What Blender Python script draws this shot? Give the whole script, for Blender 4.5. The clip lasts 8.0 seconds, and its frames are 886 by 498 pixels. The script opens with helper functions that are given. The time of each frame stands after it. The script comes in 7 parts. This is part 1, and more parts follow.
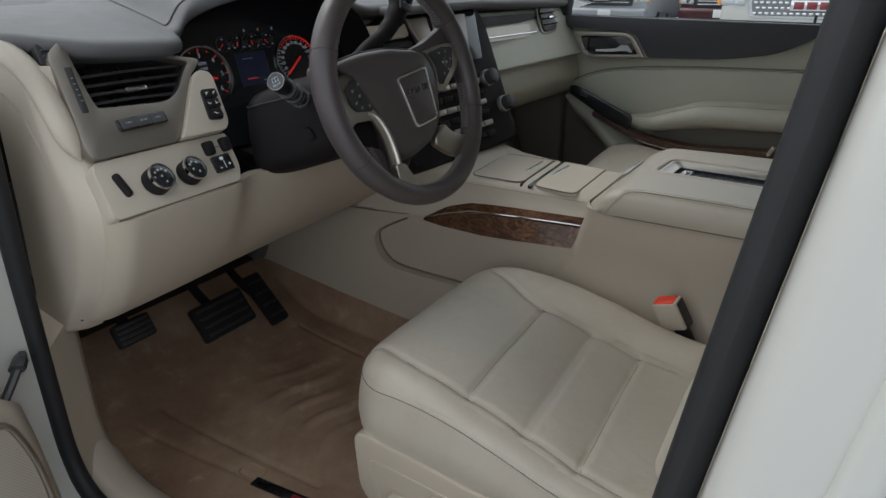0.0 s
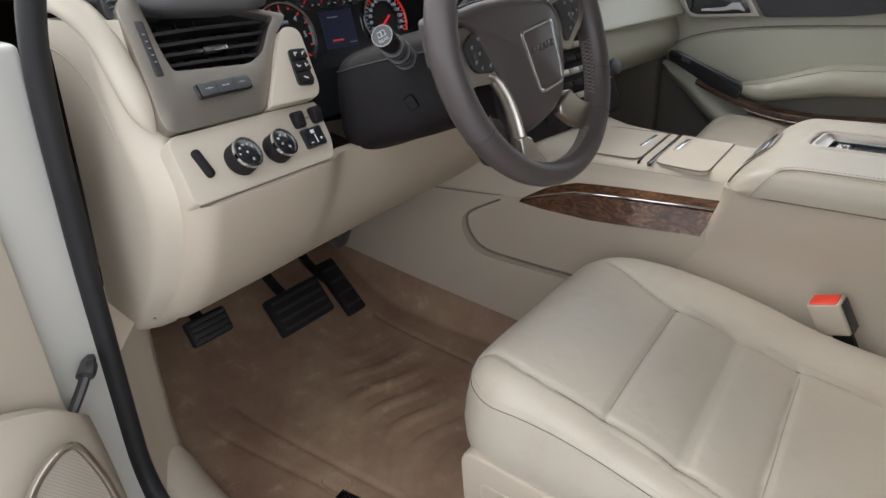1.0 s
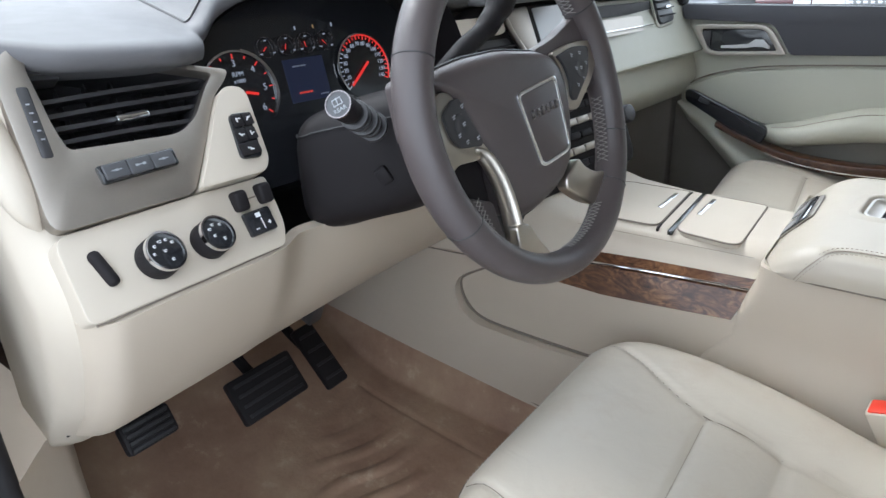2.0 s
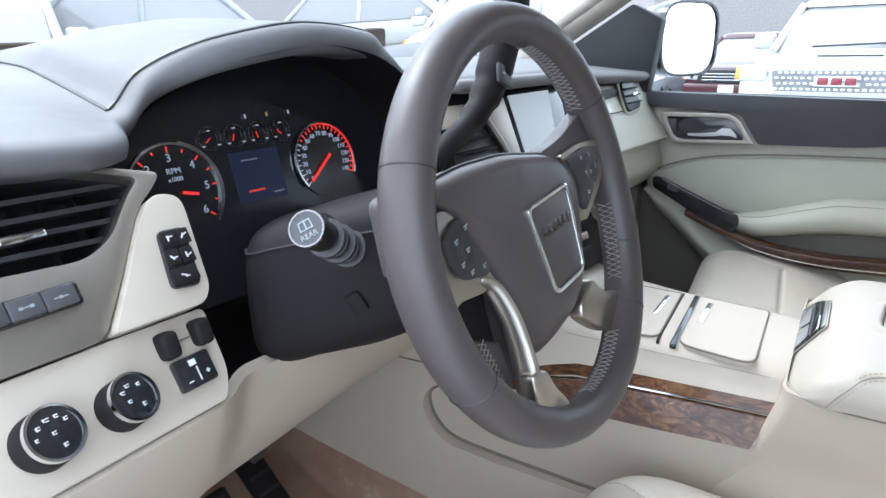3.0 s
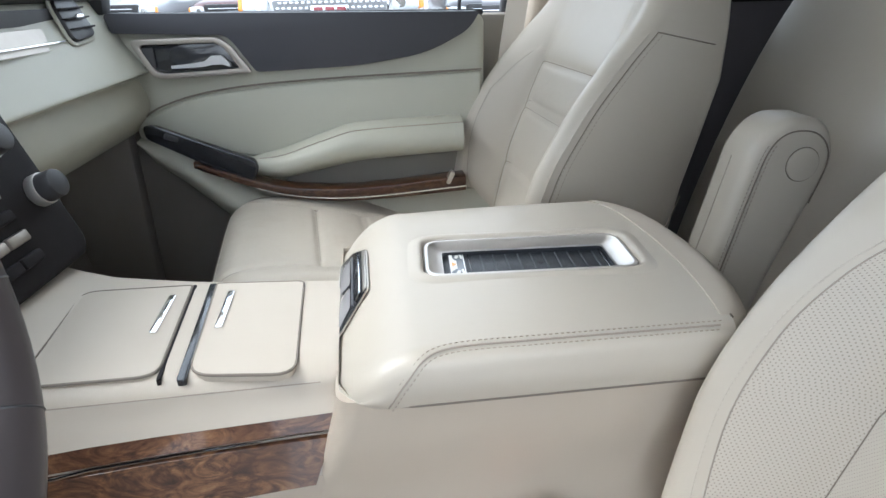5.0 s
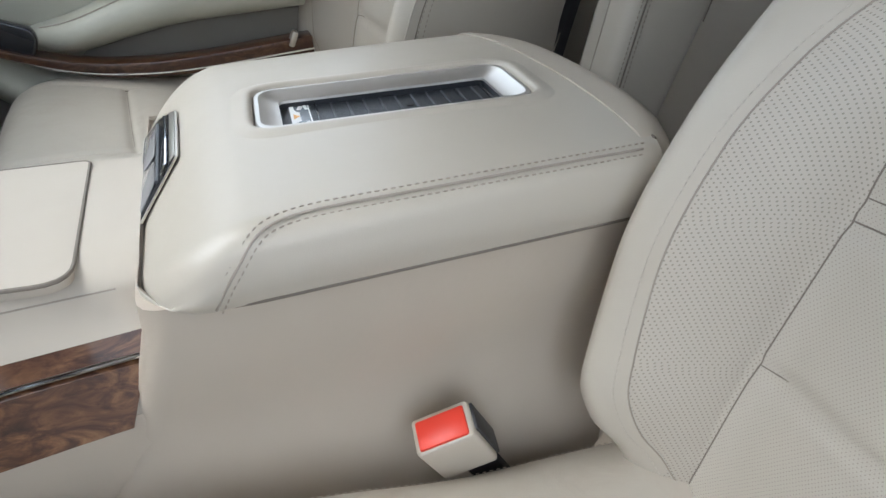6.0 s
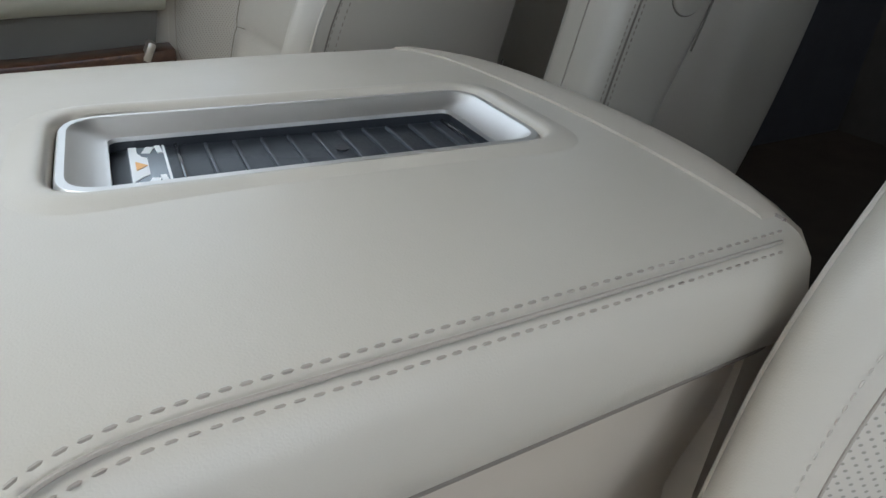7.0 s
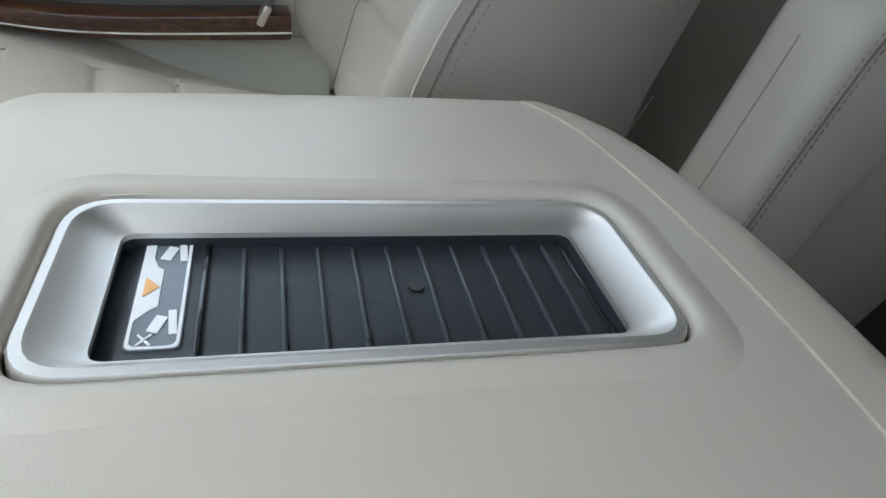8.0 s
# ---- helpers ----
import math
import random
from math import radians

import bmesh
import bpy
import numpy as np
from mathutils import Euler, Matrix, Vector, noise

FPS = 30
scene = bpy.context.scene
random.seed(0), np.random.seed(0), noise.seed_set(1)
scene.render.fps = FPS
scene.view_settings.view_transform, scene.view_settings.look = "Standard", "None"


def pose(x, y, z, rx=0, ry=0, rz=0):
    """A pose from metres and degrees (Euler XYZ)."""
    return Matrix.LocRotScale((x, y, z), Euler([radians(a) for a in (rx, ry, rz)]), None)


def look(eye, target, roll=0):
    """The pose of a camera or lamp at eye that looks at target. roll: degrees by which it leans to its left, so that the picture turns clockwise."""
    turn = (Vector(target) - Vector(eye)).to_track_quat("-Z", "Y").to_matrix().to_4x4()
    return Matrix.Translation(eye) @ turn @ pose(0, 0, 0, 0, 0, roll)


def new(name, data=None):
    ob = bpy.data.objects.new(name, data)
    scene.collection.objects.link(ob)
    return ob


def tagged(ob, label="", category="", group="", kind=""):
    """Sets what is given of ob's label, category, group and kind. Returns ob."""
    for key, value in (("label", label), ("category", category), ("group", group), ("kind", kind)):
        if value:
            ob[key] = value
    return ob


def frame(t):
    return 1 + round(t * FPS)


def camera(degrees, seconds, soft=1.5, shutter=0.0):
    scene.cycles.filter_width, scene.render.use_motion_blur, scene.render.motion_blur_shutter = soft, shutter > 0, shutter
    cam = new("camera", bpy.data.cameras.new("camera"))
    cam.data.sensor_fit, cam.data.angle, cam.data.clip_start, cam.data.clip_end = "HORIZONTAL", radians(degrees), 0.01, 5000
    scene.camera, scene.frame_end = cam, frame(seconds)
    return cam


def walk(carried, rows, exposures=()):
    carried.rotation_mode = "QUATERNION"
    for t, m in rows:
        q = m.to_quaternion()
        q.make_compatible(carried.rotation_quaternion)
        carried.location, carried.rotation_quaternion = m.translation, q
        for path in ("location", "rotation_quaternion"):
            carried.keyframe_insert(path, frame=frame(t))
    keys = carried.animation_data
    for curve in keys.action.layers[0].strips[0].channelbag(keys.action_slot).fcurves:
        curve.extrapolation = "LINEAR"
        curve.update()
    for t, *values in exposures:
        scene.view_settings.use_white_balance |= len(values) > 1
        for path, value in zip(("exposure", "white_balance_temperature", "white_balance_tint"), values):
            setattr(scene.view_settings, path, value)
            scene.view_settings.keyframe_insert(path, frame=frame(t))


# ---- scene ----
cam = camera(69.6, 8.0)
PATH = [
    (0, (0.182, 0.009, 1.477), (-0.833, 1.537, 0.68), -1.3),
    (0.2, (0.148, 0.006, 1.456), (-0.935, 1.476, 0.641), -2.7),
    (0.5, (0.085, -0.017, 1.419), (-1.06, 1.401, 0.596), -1.9),
    (0.6, (0.066, -0.014, 1.422), (-1.079, 1.397, 0.585), -1.9),
    (1, (0.005, 0.077, 1.43), (-1.114, 1.497, 0.575), -2.9),
    (1.1, (-0.008, 0.113, 1.441), (-1.122, 1.528, 0.569), -4.1),
    (1.2, (-0.019, 0.144, 1.427), (-1.145, 1.563, 0.578), -4.3),
    (2.3, (-0.114, 0.269, 1.45), (-1.275, 1.717, 0.704), -2.0),
    (2.5, (-0.138, 0.291, 1.447), (-1.31, 1.763, 0.77), -1.9),
    (2.7, (-0.162, 0.317, 1.450), (-1.269, 1.856, 0.812), -1.8),
    (3, (-0.212, 0.348, 1.455), (-1.256, 1.946, 0.857), -1.1),
    (3.3, (-0.246, 0.383, 1.449), (-1.122, 2.069, 0.827), -1.6),
    (3.5, (-0.256, 0.407, 1.438), (-0.974, 2.148, 0.765), -1.1),
    (3.8, (-0.244, 0.453, 1.427), (-0.673, 2.266, 0.701), -1.1),
    (4, (-0.236, 0.487, 1.42), (-0.472, 2.327, 0.672), -1.7),
    (4.1, (-0.234, 0.502, 1.417), (-0.393, 2.345, 0.656), -1.4),
    (4.2, (-0.232, 0.516, 1.414), (-0.326, 2.359, 0.643), -1.1),
    (5.3, (-0.197, 0.729, 1.367), (0.179, 2.519, 0.556), -1.7),
    (5.5, (-0.203, 0.743, 1.315), (0.282, 2.45, 0.394), -1.3),
    (5.6, (-0.197, 0.747, 1.300), (0.295, 2.415, 0.314), -1.1),
    (6, (-0.167, 0.807, 1.283), (0.385, 2.396, 0.202), -1.8),
    (6.2, (-0.166, 0.854, 1.287), (0.421, 2.416, 0.185), -2.8),
    (6.4, (-0.159, 0.922, 1.272), (0.478, 2.442, 0.139), -3.6),
    (6.5, (-0.163, 0.948, 1.256), (0.527, 2.46, 0.142), -2.2),
    (6.8, (-0.150, 1.008, 1.214), (0.734, 2.495, 0.211), 1.4),
    (7, (-0.133, 1.035, 1.209), (0.791, 2.509, 0.223), 4.3),
    (7.4, (-0.102, 1.078, 1.238), (0.675, 2.611, 0.214), 6.8),
    (7.5, (-0.099, 1.094, 1.241), (0.616, 2.632, 0.181), 8.1),
    (8, (-0.078, 1.157, 1.247), (0.555, 2.668, 0.099), 10.3),
]
EXPOSURES = [(0, 0.0, 6250, 7), (0.5, 0.45, 6550, 11), (1.2, 1.0, 6400, 10), (2.5, 1.62, 5650, 7), (3.5, 1.68, 5600, 7), (4.2, 1.66, 5750, 8), (5.5, 1.33, 5850, 8), (6.5, 1.02, 5750, 7), (7, 0.92, 5650, 6), (8, 1.12, 5550, 5)]
walk(cam, [(t, look(eye, target, roll)) for t, eye, target, roll in PATH], EXPOSURES)

# ---- light: bright overcast day ----
world = bpy.data.worlds.new("overcast_sky")
scene.world = world
world.use_nodes = True
wn = world.node_tree
sky = wn.nodes.new("ShaderNodeTexSky")
sky.sky_type = "NISHITA"
sky.sun_disc = False
sky.sun_elevation, sky.sun_rotation = radians(52), radians(270)
sky.dust_density = 4.0
pale = wn.nodes.new("ShaderNodeMixRGB")
pale.inputs[0].default_value = 0.75
pale.inputs[2].default_value = (10.2, 10.5, 10.8, 1)
wn.links.new(sky.outputs[0], pale.inputs[1])
wn.links.new(pale.outputs[0], wn.nodes["Background"].inputs[0])
wn.nodes["Background"].inputs[1].default_value = 0.15
sun = new("sun", bpy.data.lights.new("sun", "SUN"))
sun.data.energy, sun.data.angle, sun.data.color = 0.6, radians(25), (1.0, 0.97, 0.93)
sun.matrix_world = look((-5, 0, 6.5), (0, 0, 0))
# ---- modelling helpers ----
def thing(name, label, category, group="", kind="", at=None):
    ob = new(name)
    ob.empty_display_size = 0.05
    if at is not None:
        ob.matrix_world = at
    return tagged(ob, label, category, group, kind)


def part(name, bm, mat, parent=None, label="", subsurf=0, angle=40, kind="", solid=0.0):
    """One mesh object out of a bmesh, smooth with sharp creases past the angle."""
    me = bpy.data.meshes.new(name)
    bmesh.ops.recalc_face_normals(bm, faces=bm.faces)
    bm.to_mesh(me)
    bm.free()
    for m in mat if isinstance(mat, (list, tuple)) else [mat]:
        me.materials.append(m)
    me.polygons.foreach_set("use_smooth", [True] * len(me.polygons))
    if angle < 180:
        me.set_sharp_from_angle(angle=radians(angle))
    ob = new(name, me)
    if parent is not None:
        ob.parent = parent
    if solid:
        m = ob.modifiers.new("thickness", "SOLIDIFY")
        m.thickness, m.offset = solid, -1
    if subsurf:
        m = ob.modifiers.new("smooth", "SUBSURF")
        m.levels = m.render_levels = subsurf
    return tagged(ob, label, kind=kind)


def solo(name, bm, mat, label, category="", group="", kind="", **kw):
    return tagged(part(name, bm, mat, None, **kw), label, category, group, kind)


def bevel(bm, width, segs=2, angle=30):
    bm.normal_update()
    edges = [e for e in bm.edges if len(e.link_faces) == 2 and e.calc_face_angle(0) > radians(angle)]
    if width > 0 and edges:
        bmesh.ops.bevel(bm, geom=edges, offset=width, segments=segs, profile=0.5, affect="EDGES", clamp_overlap=True)
    return bm


def rbox(size, at=None, bev=0.004, segs=2, bm=None):
    """A box of that size about its pose, with rounded edges."""
    b = bmesh.new()
    bmesh.ops.create_cube(b, size=1.0, matrix=Matrix.Diagonal((*size, 1)))
    bevel(b, bev, segs)
    if at is not None:
        b.transform(at)
    return join(bm, b)


def join(bm, b):
    if bm is None:
        return b
    me = bpy.data.meshes.new("tmp")
    b.to_mesh(me)
    b.free()
    bm.from_mesh(me)
    bpy.data.meshes.remove(me)
    return bm


def prism(pts, lift, depth, bev=0.003, segs=2, bm=None):
    """A flat outline (2D points) raised by depth; lift(u, v, w) gives the place of a point."""
    b = bmesh.new()
    lo = [b.verts.new(lift(u, v, 0)) for u, v in pts]
    hi = [b.verts.new(lift(u, v, depth)) for u, v in pts]
    n = len(pts)
    b.faces.new(lo)
    b.faces.new(hi)
    for i in range(n):
        b.faces.new((lo[i], lo[(i + 1) % n], hi[(i + 1) % n], hi[i]))
    bmesh.ops.recalc_face_normals(b, faces=b.faces)
    bevel(b, bev, segs, 25)
    return join(bm, b)


def ring(pts_out, pts_in, lift, depth, bev=0.002, bm=None):
    """A flat frame between two outlines with as many points, raised by depth."""
    b = bmesh.new()
    n = len(pts_out)
    a = [[b.verts.new(lift(u, v, w)) for u, v in p] for p, w in ((pts_out, 0), (pts_out, depth), (pts_in, depth), (pts_in, 0))]
    for k in range(4):
        for i in range(n):
            j = (i + 1) % n
            b.faces.new((a[k][i], a[k][j], a[(k + 1) % 4][j], a[(k + 1) % 4][i]))
    bmesh.ops.recalc_face_normals(b, faces=b.faces)
    bevel(b, bev, 2, 30)
    return join(bm, b)


def rounded(pts, r, n=5):
    """An outline with its corners rounded by r (a number, or one for each corner)."""
    out = []
    m = len(pts)
    for i, p in enumerate(pts):
        p, a, c = Vector(p), Vector(pts[i - 1]), Vector(pts[(i + 1) % m])
        rr = r[i] if isinstance(r, (list, tuple)) else r
        d1, d2 = a - p, c - p
        k = min(rr, d1.length * 0.49, d2.length * 0.49)
        s, e = p + d1.normalized() * k, p + d2.normalized() * k
        for j in range(n + 1):
            t = j / n
            q = s * (1 - t) ** 2 + p * 2 * t * (1 - t) + e * t * t
            out.append((q.x, q.y))
    return out


def grow(pts, d):
    """An outline shifted towards its outside (minus: inside)."""
    n = len(pts)
    area = sum(pts[i - 1][0] * pts[i][1] - pts[i][0] * pts[i - 1][1] for i in range(n))
    sgn = 1 if area > 0 else -1
    out = []
    for i in range(n):
        a, b = Vector(pts[i - 1]), Vector(pts[(i + 1) % n])
        t = (b - a)
        t = t.normalized() if t.length > 1e-9 else Vector((1, 0))
        out.append((pts[i][0] + t.y * d * sgn, pts[i][1] - t.x * d * sgn))
    return out


def loft(rings, cap=True, closed=True, bm=None):
    """A skin over rings of points, each with as many."""
    b = bmesh.new()
    vs = [[b.verts.new(p) for p in r] for r in rings]
    n = len(vs[0])
    for r0, r1 in zip(vs, vs[1:]):
        for i in range(n if closed else n - 1):
            j = (i + 1) % n
            b.faces.new((r0[i], r0[j], r1[j], r1[i]))
    if cap and closed:
        b.faces.new(vs[0])
        b.faces.new(vs[-1])
    return join(bm, b)


def smooth_path(pts, n=8):
    """A Catmull-Rom line through the points."""
    pts = [Vector(p) for p in pts]
    out = []
    for i in range(len(pts) - 1):
        p0, p1, p2, p3 = pts[max(i - 1, 0)], pts[i], pts[i + 1], pts[min(i + 2, len(pts) - 1)]
        for j in range(n):
            t = j / n
            out.append(0.5 * (2 * p1 + (p2 - p0) * t + (2 * p0 - 5 * p1 + 4 * p2 - p3) * t * t + (3 * p1 - p0 - 3 * p2 + p3) * t ** 3))
    return out + [pts[-1]]


def tube(path, r, segs=10, closed=False, bm=None, squash=1.0):
    """A round bar along a line; r is one radius or one for each point."""
    path = [Vector(p) for p in path]
    n = len(path)
    rings, side = [], None
    for i, p in enumerate(path):
        a = path[i - 1] if (i or closed) else p
        c = path[(i + 1) % n] if (i < n - 1 or closed) else p
        t = (c - a).normalized()
        if side is None:
            side = t.orthogonal().normalized()
        side = (side - t * side.dot(t)).normalized()
        up = t.cross(side)
        k = r[i] if isinstance(r, (list, tuple)) else r
        rings.append([p + (side * math.cos(q) + up * math.sin(q) * squash) * k for q in (2 * math.pi * j / segs for j in range(segs))])
    if closed:
        rings.append(rings[0])
    return loft(rings, cap=not closed, bm=bm)


def dashes(path, step, length, r, bm=None, lift=Vector((0, 0, 0))):
    """Short stitches along a line."""
    bm = bm or bmesh.new()
    path = [Vector(p) + lift for p in path]
    run, next_at = 0.0, 0.0
    for a, c in zip(path, path[1:]):
        seg = (c - a).length
        if seg < 1e-6:
            continue
        d = (c - a) / seg
        while next_at < run + seg:
            p = a + d * (next_at - run)
            s = d.orthogonal().normalized()
            u = d.cross(s)
            e = p + d * length
            k0, k1 = p + d * length * 0.22, p + d * length * 0.78
            a0 = [bm.verts.new(k0 + q * r) for q in (s, u, -s, -u)]
            a1 = [bm.verts.new(k1 + q * r) for q in (s, u, -s, -u)]
            vp, ve = bm.verts.new(p), bm.verts.new(e)
            for i in range(4):
                j = (i + 1) % 4
                bm.faces.new((vp, a0[i], a0[j]))
                bm.faces.new((a0[i], a1[i], a1[j], a0[j]))
                bm.faces.new((ve, a1[j], a1[i]))
            next_at += step
        run += seg
    return bm


def sheet(fn, nu, nv, thick=None, bm=None):
    """A grid of fn(u, v), u and v from 0 to 1; thick: a vector to its closed back."""
    rows = [[Vector(fn(i / nu, j / nv)) for j in range(nv + 1)] for i in range(nu + 1)]
    b = bmesh.new()
    top = [[b.verts.new(p) for p in r] for r in rows]
    for i in range(nu):
        for j in range(nv):
            b.faces.new((top[i][j], top[i + 1][j], top[i + 1][j + 1], top[i][j + 1]))
    if thick is not None:
        low = [[b.verts.new(p + Vector(thick)) for p in r] for r in rows]
        for i in range(nu):
            for j in range(nv):
                b.faces.new((low[i][j], low[i][j + 1], low[i + 1][j + 1], low[i + 1][j]))
        for i in range(nu):
            b.faces.new((top[i][0], low[i][0], low[i + 1][0], top[i + 1][0]))
            b.faces.new((top[i][nv], top[i + 1][nv], low[i + 1][nv], low[i][nv]))
        for j in range(nv):
            b.faces.new((top[0][j], top[0][j + 1], low[0][j + 1], low[0][j]))
            b.faces.new((top[nu][j], low[nu][j], low[nu][j + 1], top[nu][j + 1]))
    return join(bm, b)


def disc(r, depth, at, segs=32, bev=0.0015, r2=None, bm=None):
    """A short cylinder along its pose's z, from 0 to depth."""
    b = bmesh.new()
    bmesh.ops.create_cone(b, cap_ends=True, segments=segs, radius1=r, radius2=r if r2 is None else r2, depth=depth, matrix=Matrix.Translation((0, 0, depth / 2)))
    bevel(b, bev, 2, 40)
    b.transform(at)
    return join(bm, b)


def lerp(x, xs, ys):
    return float(np.interp(x, xs, ys))


def ease(x, xs, ys):
    """Interpolation with a soft slope at each knot."""
    if x <= xs[0]:
        return ys[0]
    for a, b, p, q in zip(xs, xs[1:], ys, ys[1:]):
        if x <= b:
            t = (x - a) / (b - a)
            t = t * t * (3 - 2 * t)
            return p + (q - p) * t
    return ys[-1]


def flow(x, xs, ys):
    """A smooth line through the knots that never overshoots them."""
    if x <= xs[0]:
        return ys[0]
    if x >= xs[-1]:
        return ys[-1]
    n = len(xs)
    d = [(ys[i + 1] - ys[i]) / (xs[i + 1] - xs[i]) for i in range(n - 1)]
    m = [d[0]] + [0.0 if d[i - 1] * d[i] <= 0 else 2 * d[i - 1] * d[i] / (d[i - 1] + d[i]) for i in range(1, n - 1)] + [d[-1]]
    i = max(k for k in range(n - 1) if x >= xs[k])
    h = xs[i + 1] - xs[i]
    t = (x - xs[i]) / h
    return (2 * t ** 3 - 3 * t * t + 1) * ys[i] + (t ** 3 - 2 * t * t + t) * h * m[i] + (3 * t * t - 2 * t ** 3) * ys[i + 1] + (t ** 3 - t * t) * h * m[i + 1]


def frame_from(origin, xdir, zdir):
    """A pose with that z and x as near as can be to xdir."""
    z = Vector(zdir).normalized()
    x = Vector(xdir)
    x = (x - z * x.dot(z)).normalized()
    y = z.cross(x)
    m = Matrix((x, y, z)).transposed().to_4x4()
    m.translation = origin
    return m


def writing(text, size, at, mat, parent, name="lettering", depth=0.0004, align="CENTER"):
    """Raised letters on a surface, in its pose's x and y."""
    cu = bpy.data.curves.new(name, "FONT")
    cu.body, cu.size, cu.extrude, cu.align_x, cu.align_y = text, size, depth, align, "CENTER"
    tmp = bpy.data.objects.new("tmp_text", cu)
    scene.collection.objects.link(tmp)
    bpy.context.view_layer.update()
    me = bpy.data.meshes.new_from_object(tmp.evaluated_get(bpy.context.evaluated_depsgraph_get()))
    bpy.data.objects.remove(tmp)
    me.name = name
    me.transform(at)
    me.materials.clear()
    me.materials.append(mat)
    ob = new(name, me)
    ob.parent = parent
    return ob
# ---- materials ----
def material(name, color, rough=0.5, metal=0.0, coat=0.0, spec=0.5):
    m = bpy.data.materials.new(name)
    m.use_nodes = True
    b = m.node_tree.nodes["Principled BSDF"]
    b.inputs["Base Color"].default_value = (*color, 1)
    b.inputs["Roughness"].default_value = rough
    b.inputs["Metallic"].default_value = metal
    b.inputs["Coat Weight"].default_value = coat
    b.inputs["Coat Roughness"].default_value = 0.08
    b.inputs["Specular IOR Level"].default_value = spec
    return m


class Nodes:
    """Short hand for a material's nodes."""

    def __init__(self, m):
        self.t, self.b = m.node_tree, m.node_tree.nodes["Principled BSDF"]
        self.co = self.add("ShaderNodeTexCoord").outputs["Object"]

    def add(self, kind, **inputs):
        n = self.t.nodes.new(kind)
        for k, v in inputs.items():
            n.inputs[k.replace("_", " ")].default_value = v
        return n

    def link(self, a, b):
        self.t.links.new(a, b)

    def noise(self, scale, detail=4.0, rough=0.55, co=None):
        n = self.add("ShaderNodeTexNoise", Scale=scale, Detail=detail, Roughness=rough)
        self.link(co or self.co, n.inputs["Vector"])
        return n.outputs["Fac"]

    def ramp(self, fac, stops):
        n = self.add("ShaderNodeValToRGB")
        e = n.color_ramp.elements
        while len(e) < len(stops):
            e.new(0.5)
        for x, (at, c) in zip(e, stops):
            x.position, x.color = at, (*c, 1) if len(c) == 3 else c
        self.link(fac, n.inputs["Fac"])
        return n.outputs["Color"]

    def mix(self, fac, a, b, mode="MIX"):
        n = self.add("ShaderNodeMixRGB")
        n.blend_type = mode
        for sock, v in zip(n.inputs, (fac, a, b)):
            if isinstance(v, (int, float)):
                sock.default_value = v
            elif isinstance(v, tuple):
                sock.default_value = (*v, 1)
            else:
                self.link(v, sock)
        return n.outputs[0]

    def bump(self, height, strength, distance=0.001, after=None):
        n = self.add("ShaderNodeBump", Strength=strength, Distance=distance)
        self.link(height, n.inputs["Height"])
        if after is not None:
            self.link(after, n.inputs["Normal"])
        self.link(n.outputs[0], self.b.inputs["Normal"])
        return n.outputs[0]

    def color(self, c):
        self.link(c, self.b.inputs["Base Color"])

    def rough(self, fac, lo, hi):
        n = self.add("ShaderNodeMapRange")
        n.inputs["To Min"].default_value, n.inputs["To Max"].default_value = lo, hi
        self.link(fac, n.inputs["Value"])
        self.link(n.outputs[0], self.b.inputs["Roughness"])


def times(c, k):
    return tuple(x * k for x in c)


def skin(name, color, rough=0.45, grain=900.0, depth=0.25, blotch=0.08, dirt=None, spec=0.5, wrinkle=0.0):
    """Leather or grained vinyl: fine cells, soft wrinkles, slight stains."""
    m = material(name, color, rough, spec=spec)
    n = Nodes(m)
    big = n.noise(9.0, 5.0)
    c = n.mix(big, times(color, 1 - blotch), times(color, 1 + blotch))
    if dirt:
        c = n.mix(n.ramp(n.noise(14.0, 6.0, 0.7), [(0.52, (0, 0, 0)), (0.75, (0.6, 0.6, 0.6))]), c, dirt)
    n.color(c)
    v = n.add("ShaderNodeTexVoronoi", Scale=grain)
    v.feature = "DISTANCE_TO_EDGE"
    n.link(n.co, v.inputs["Vector"])
    first = n.bump(v.outputs["Distance"], depth, 0.0006)
    second = n.bump(n.noise(60.0, 3.0), 0.12, 0.002, first)
    if wrinkle:
        w = n.add("ShaderNodeTexNoise", Scale=16.0, Detail=3.0, Roughness=0.5, Distortion=1.5)
        n.link(n.co, w.inputs["Vector"])
        n.bump(w.outputs["Fac"], wrinkle, 0.006, second)
    n.rough(n.noise(30.0, 5.0), rough - 0.08, rough + 0.1)
    return m


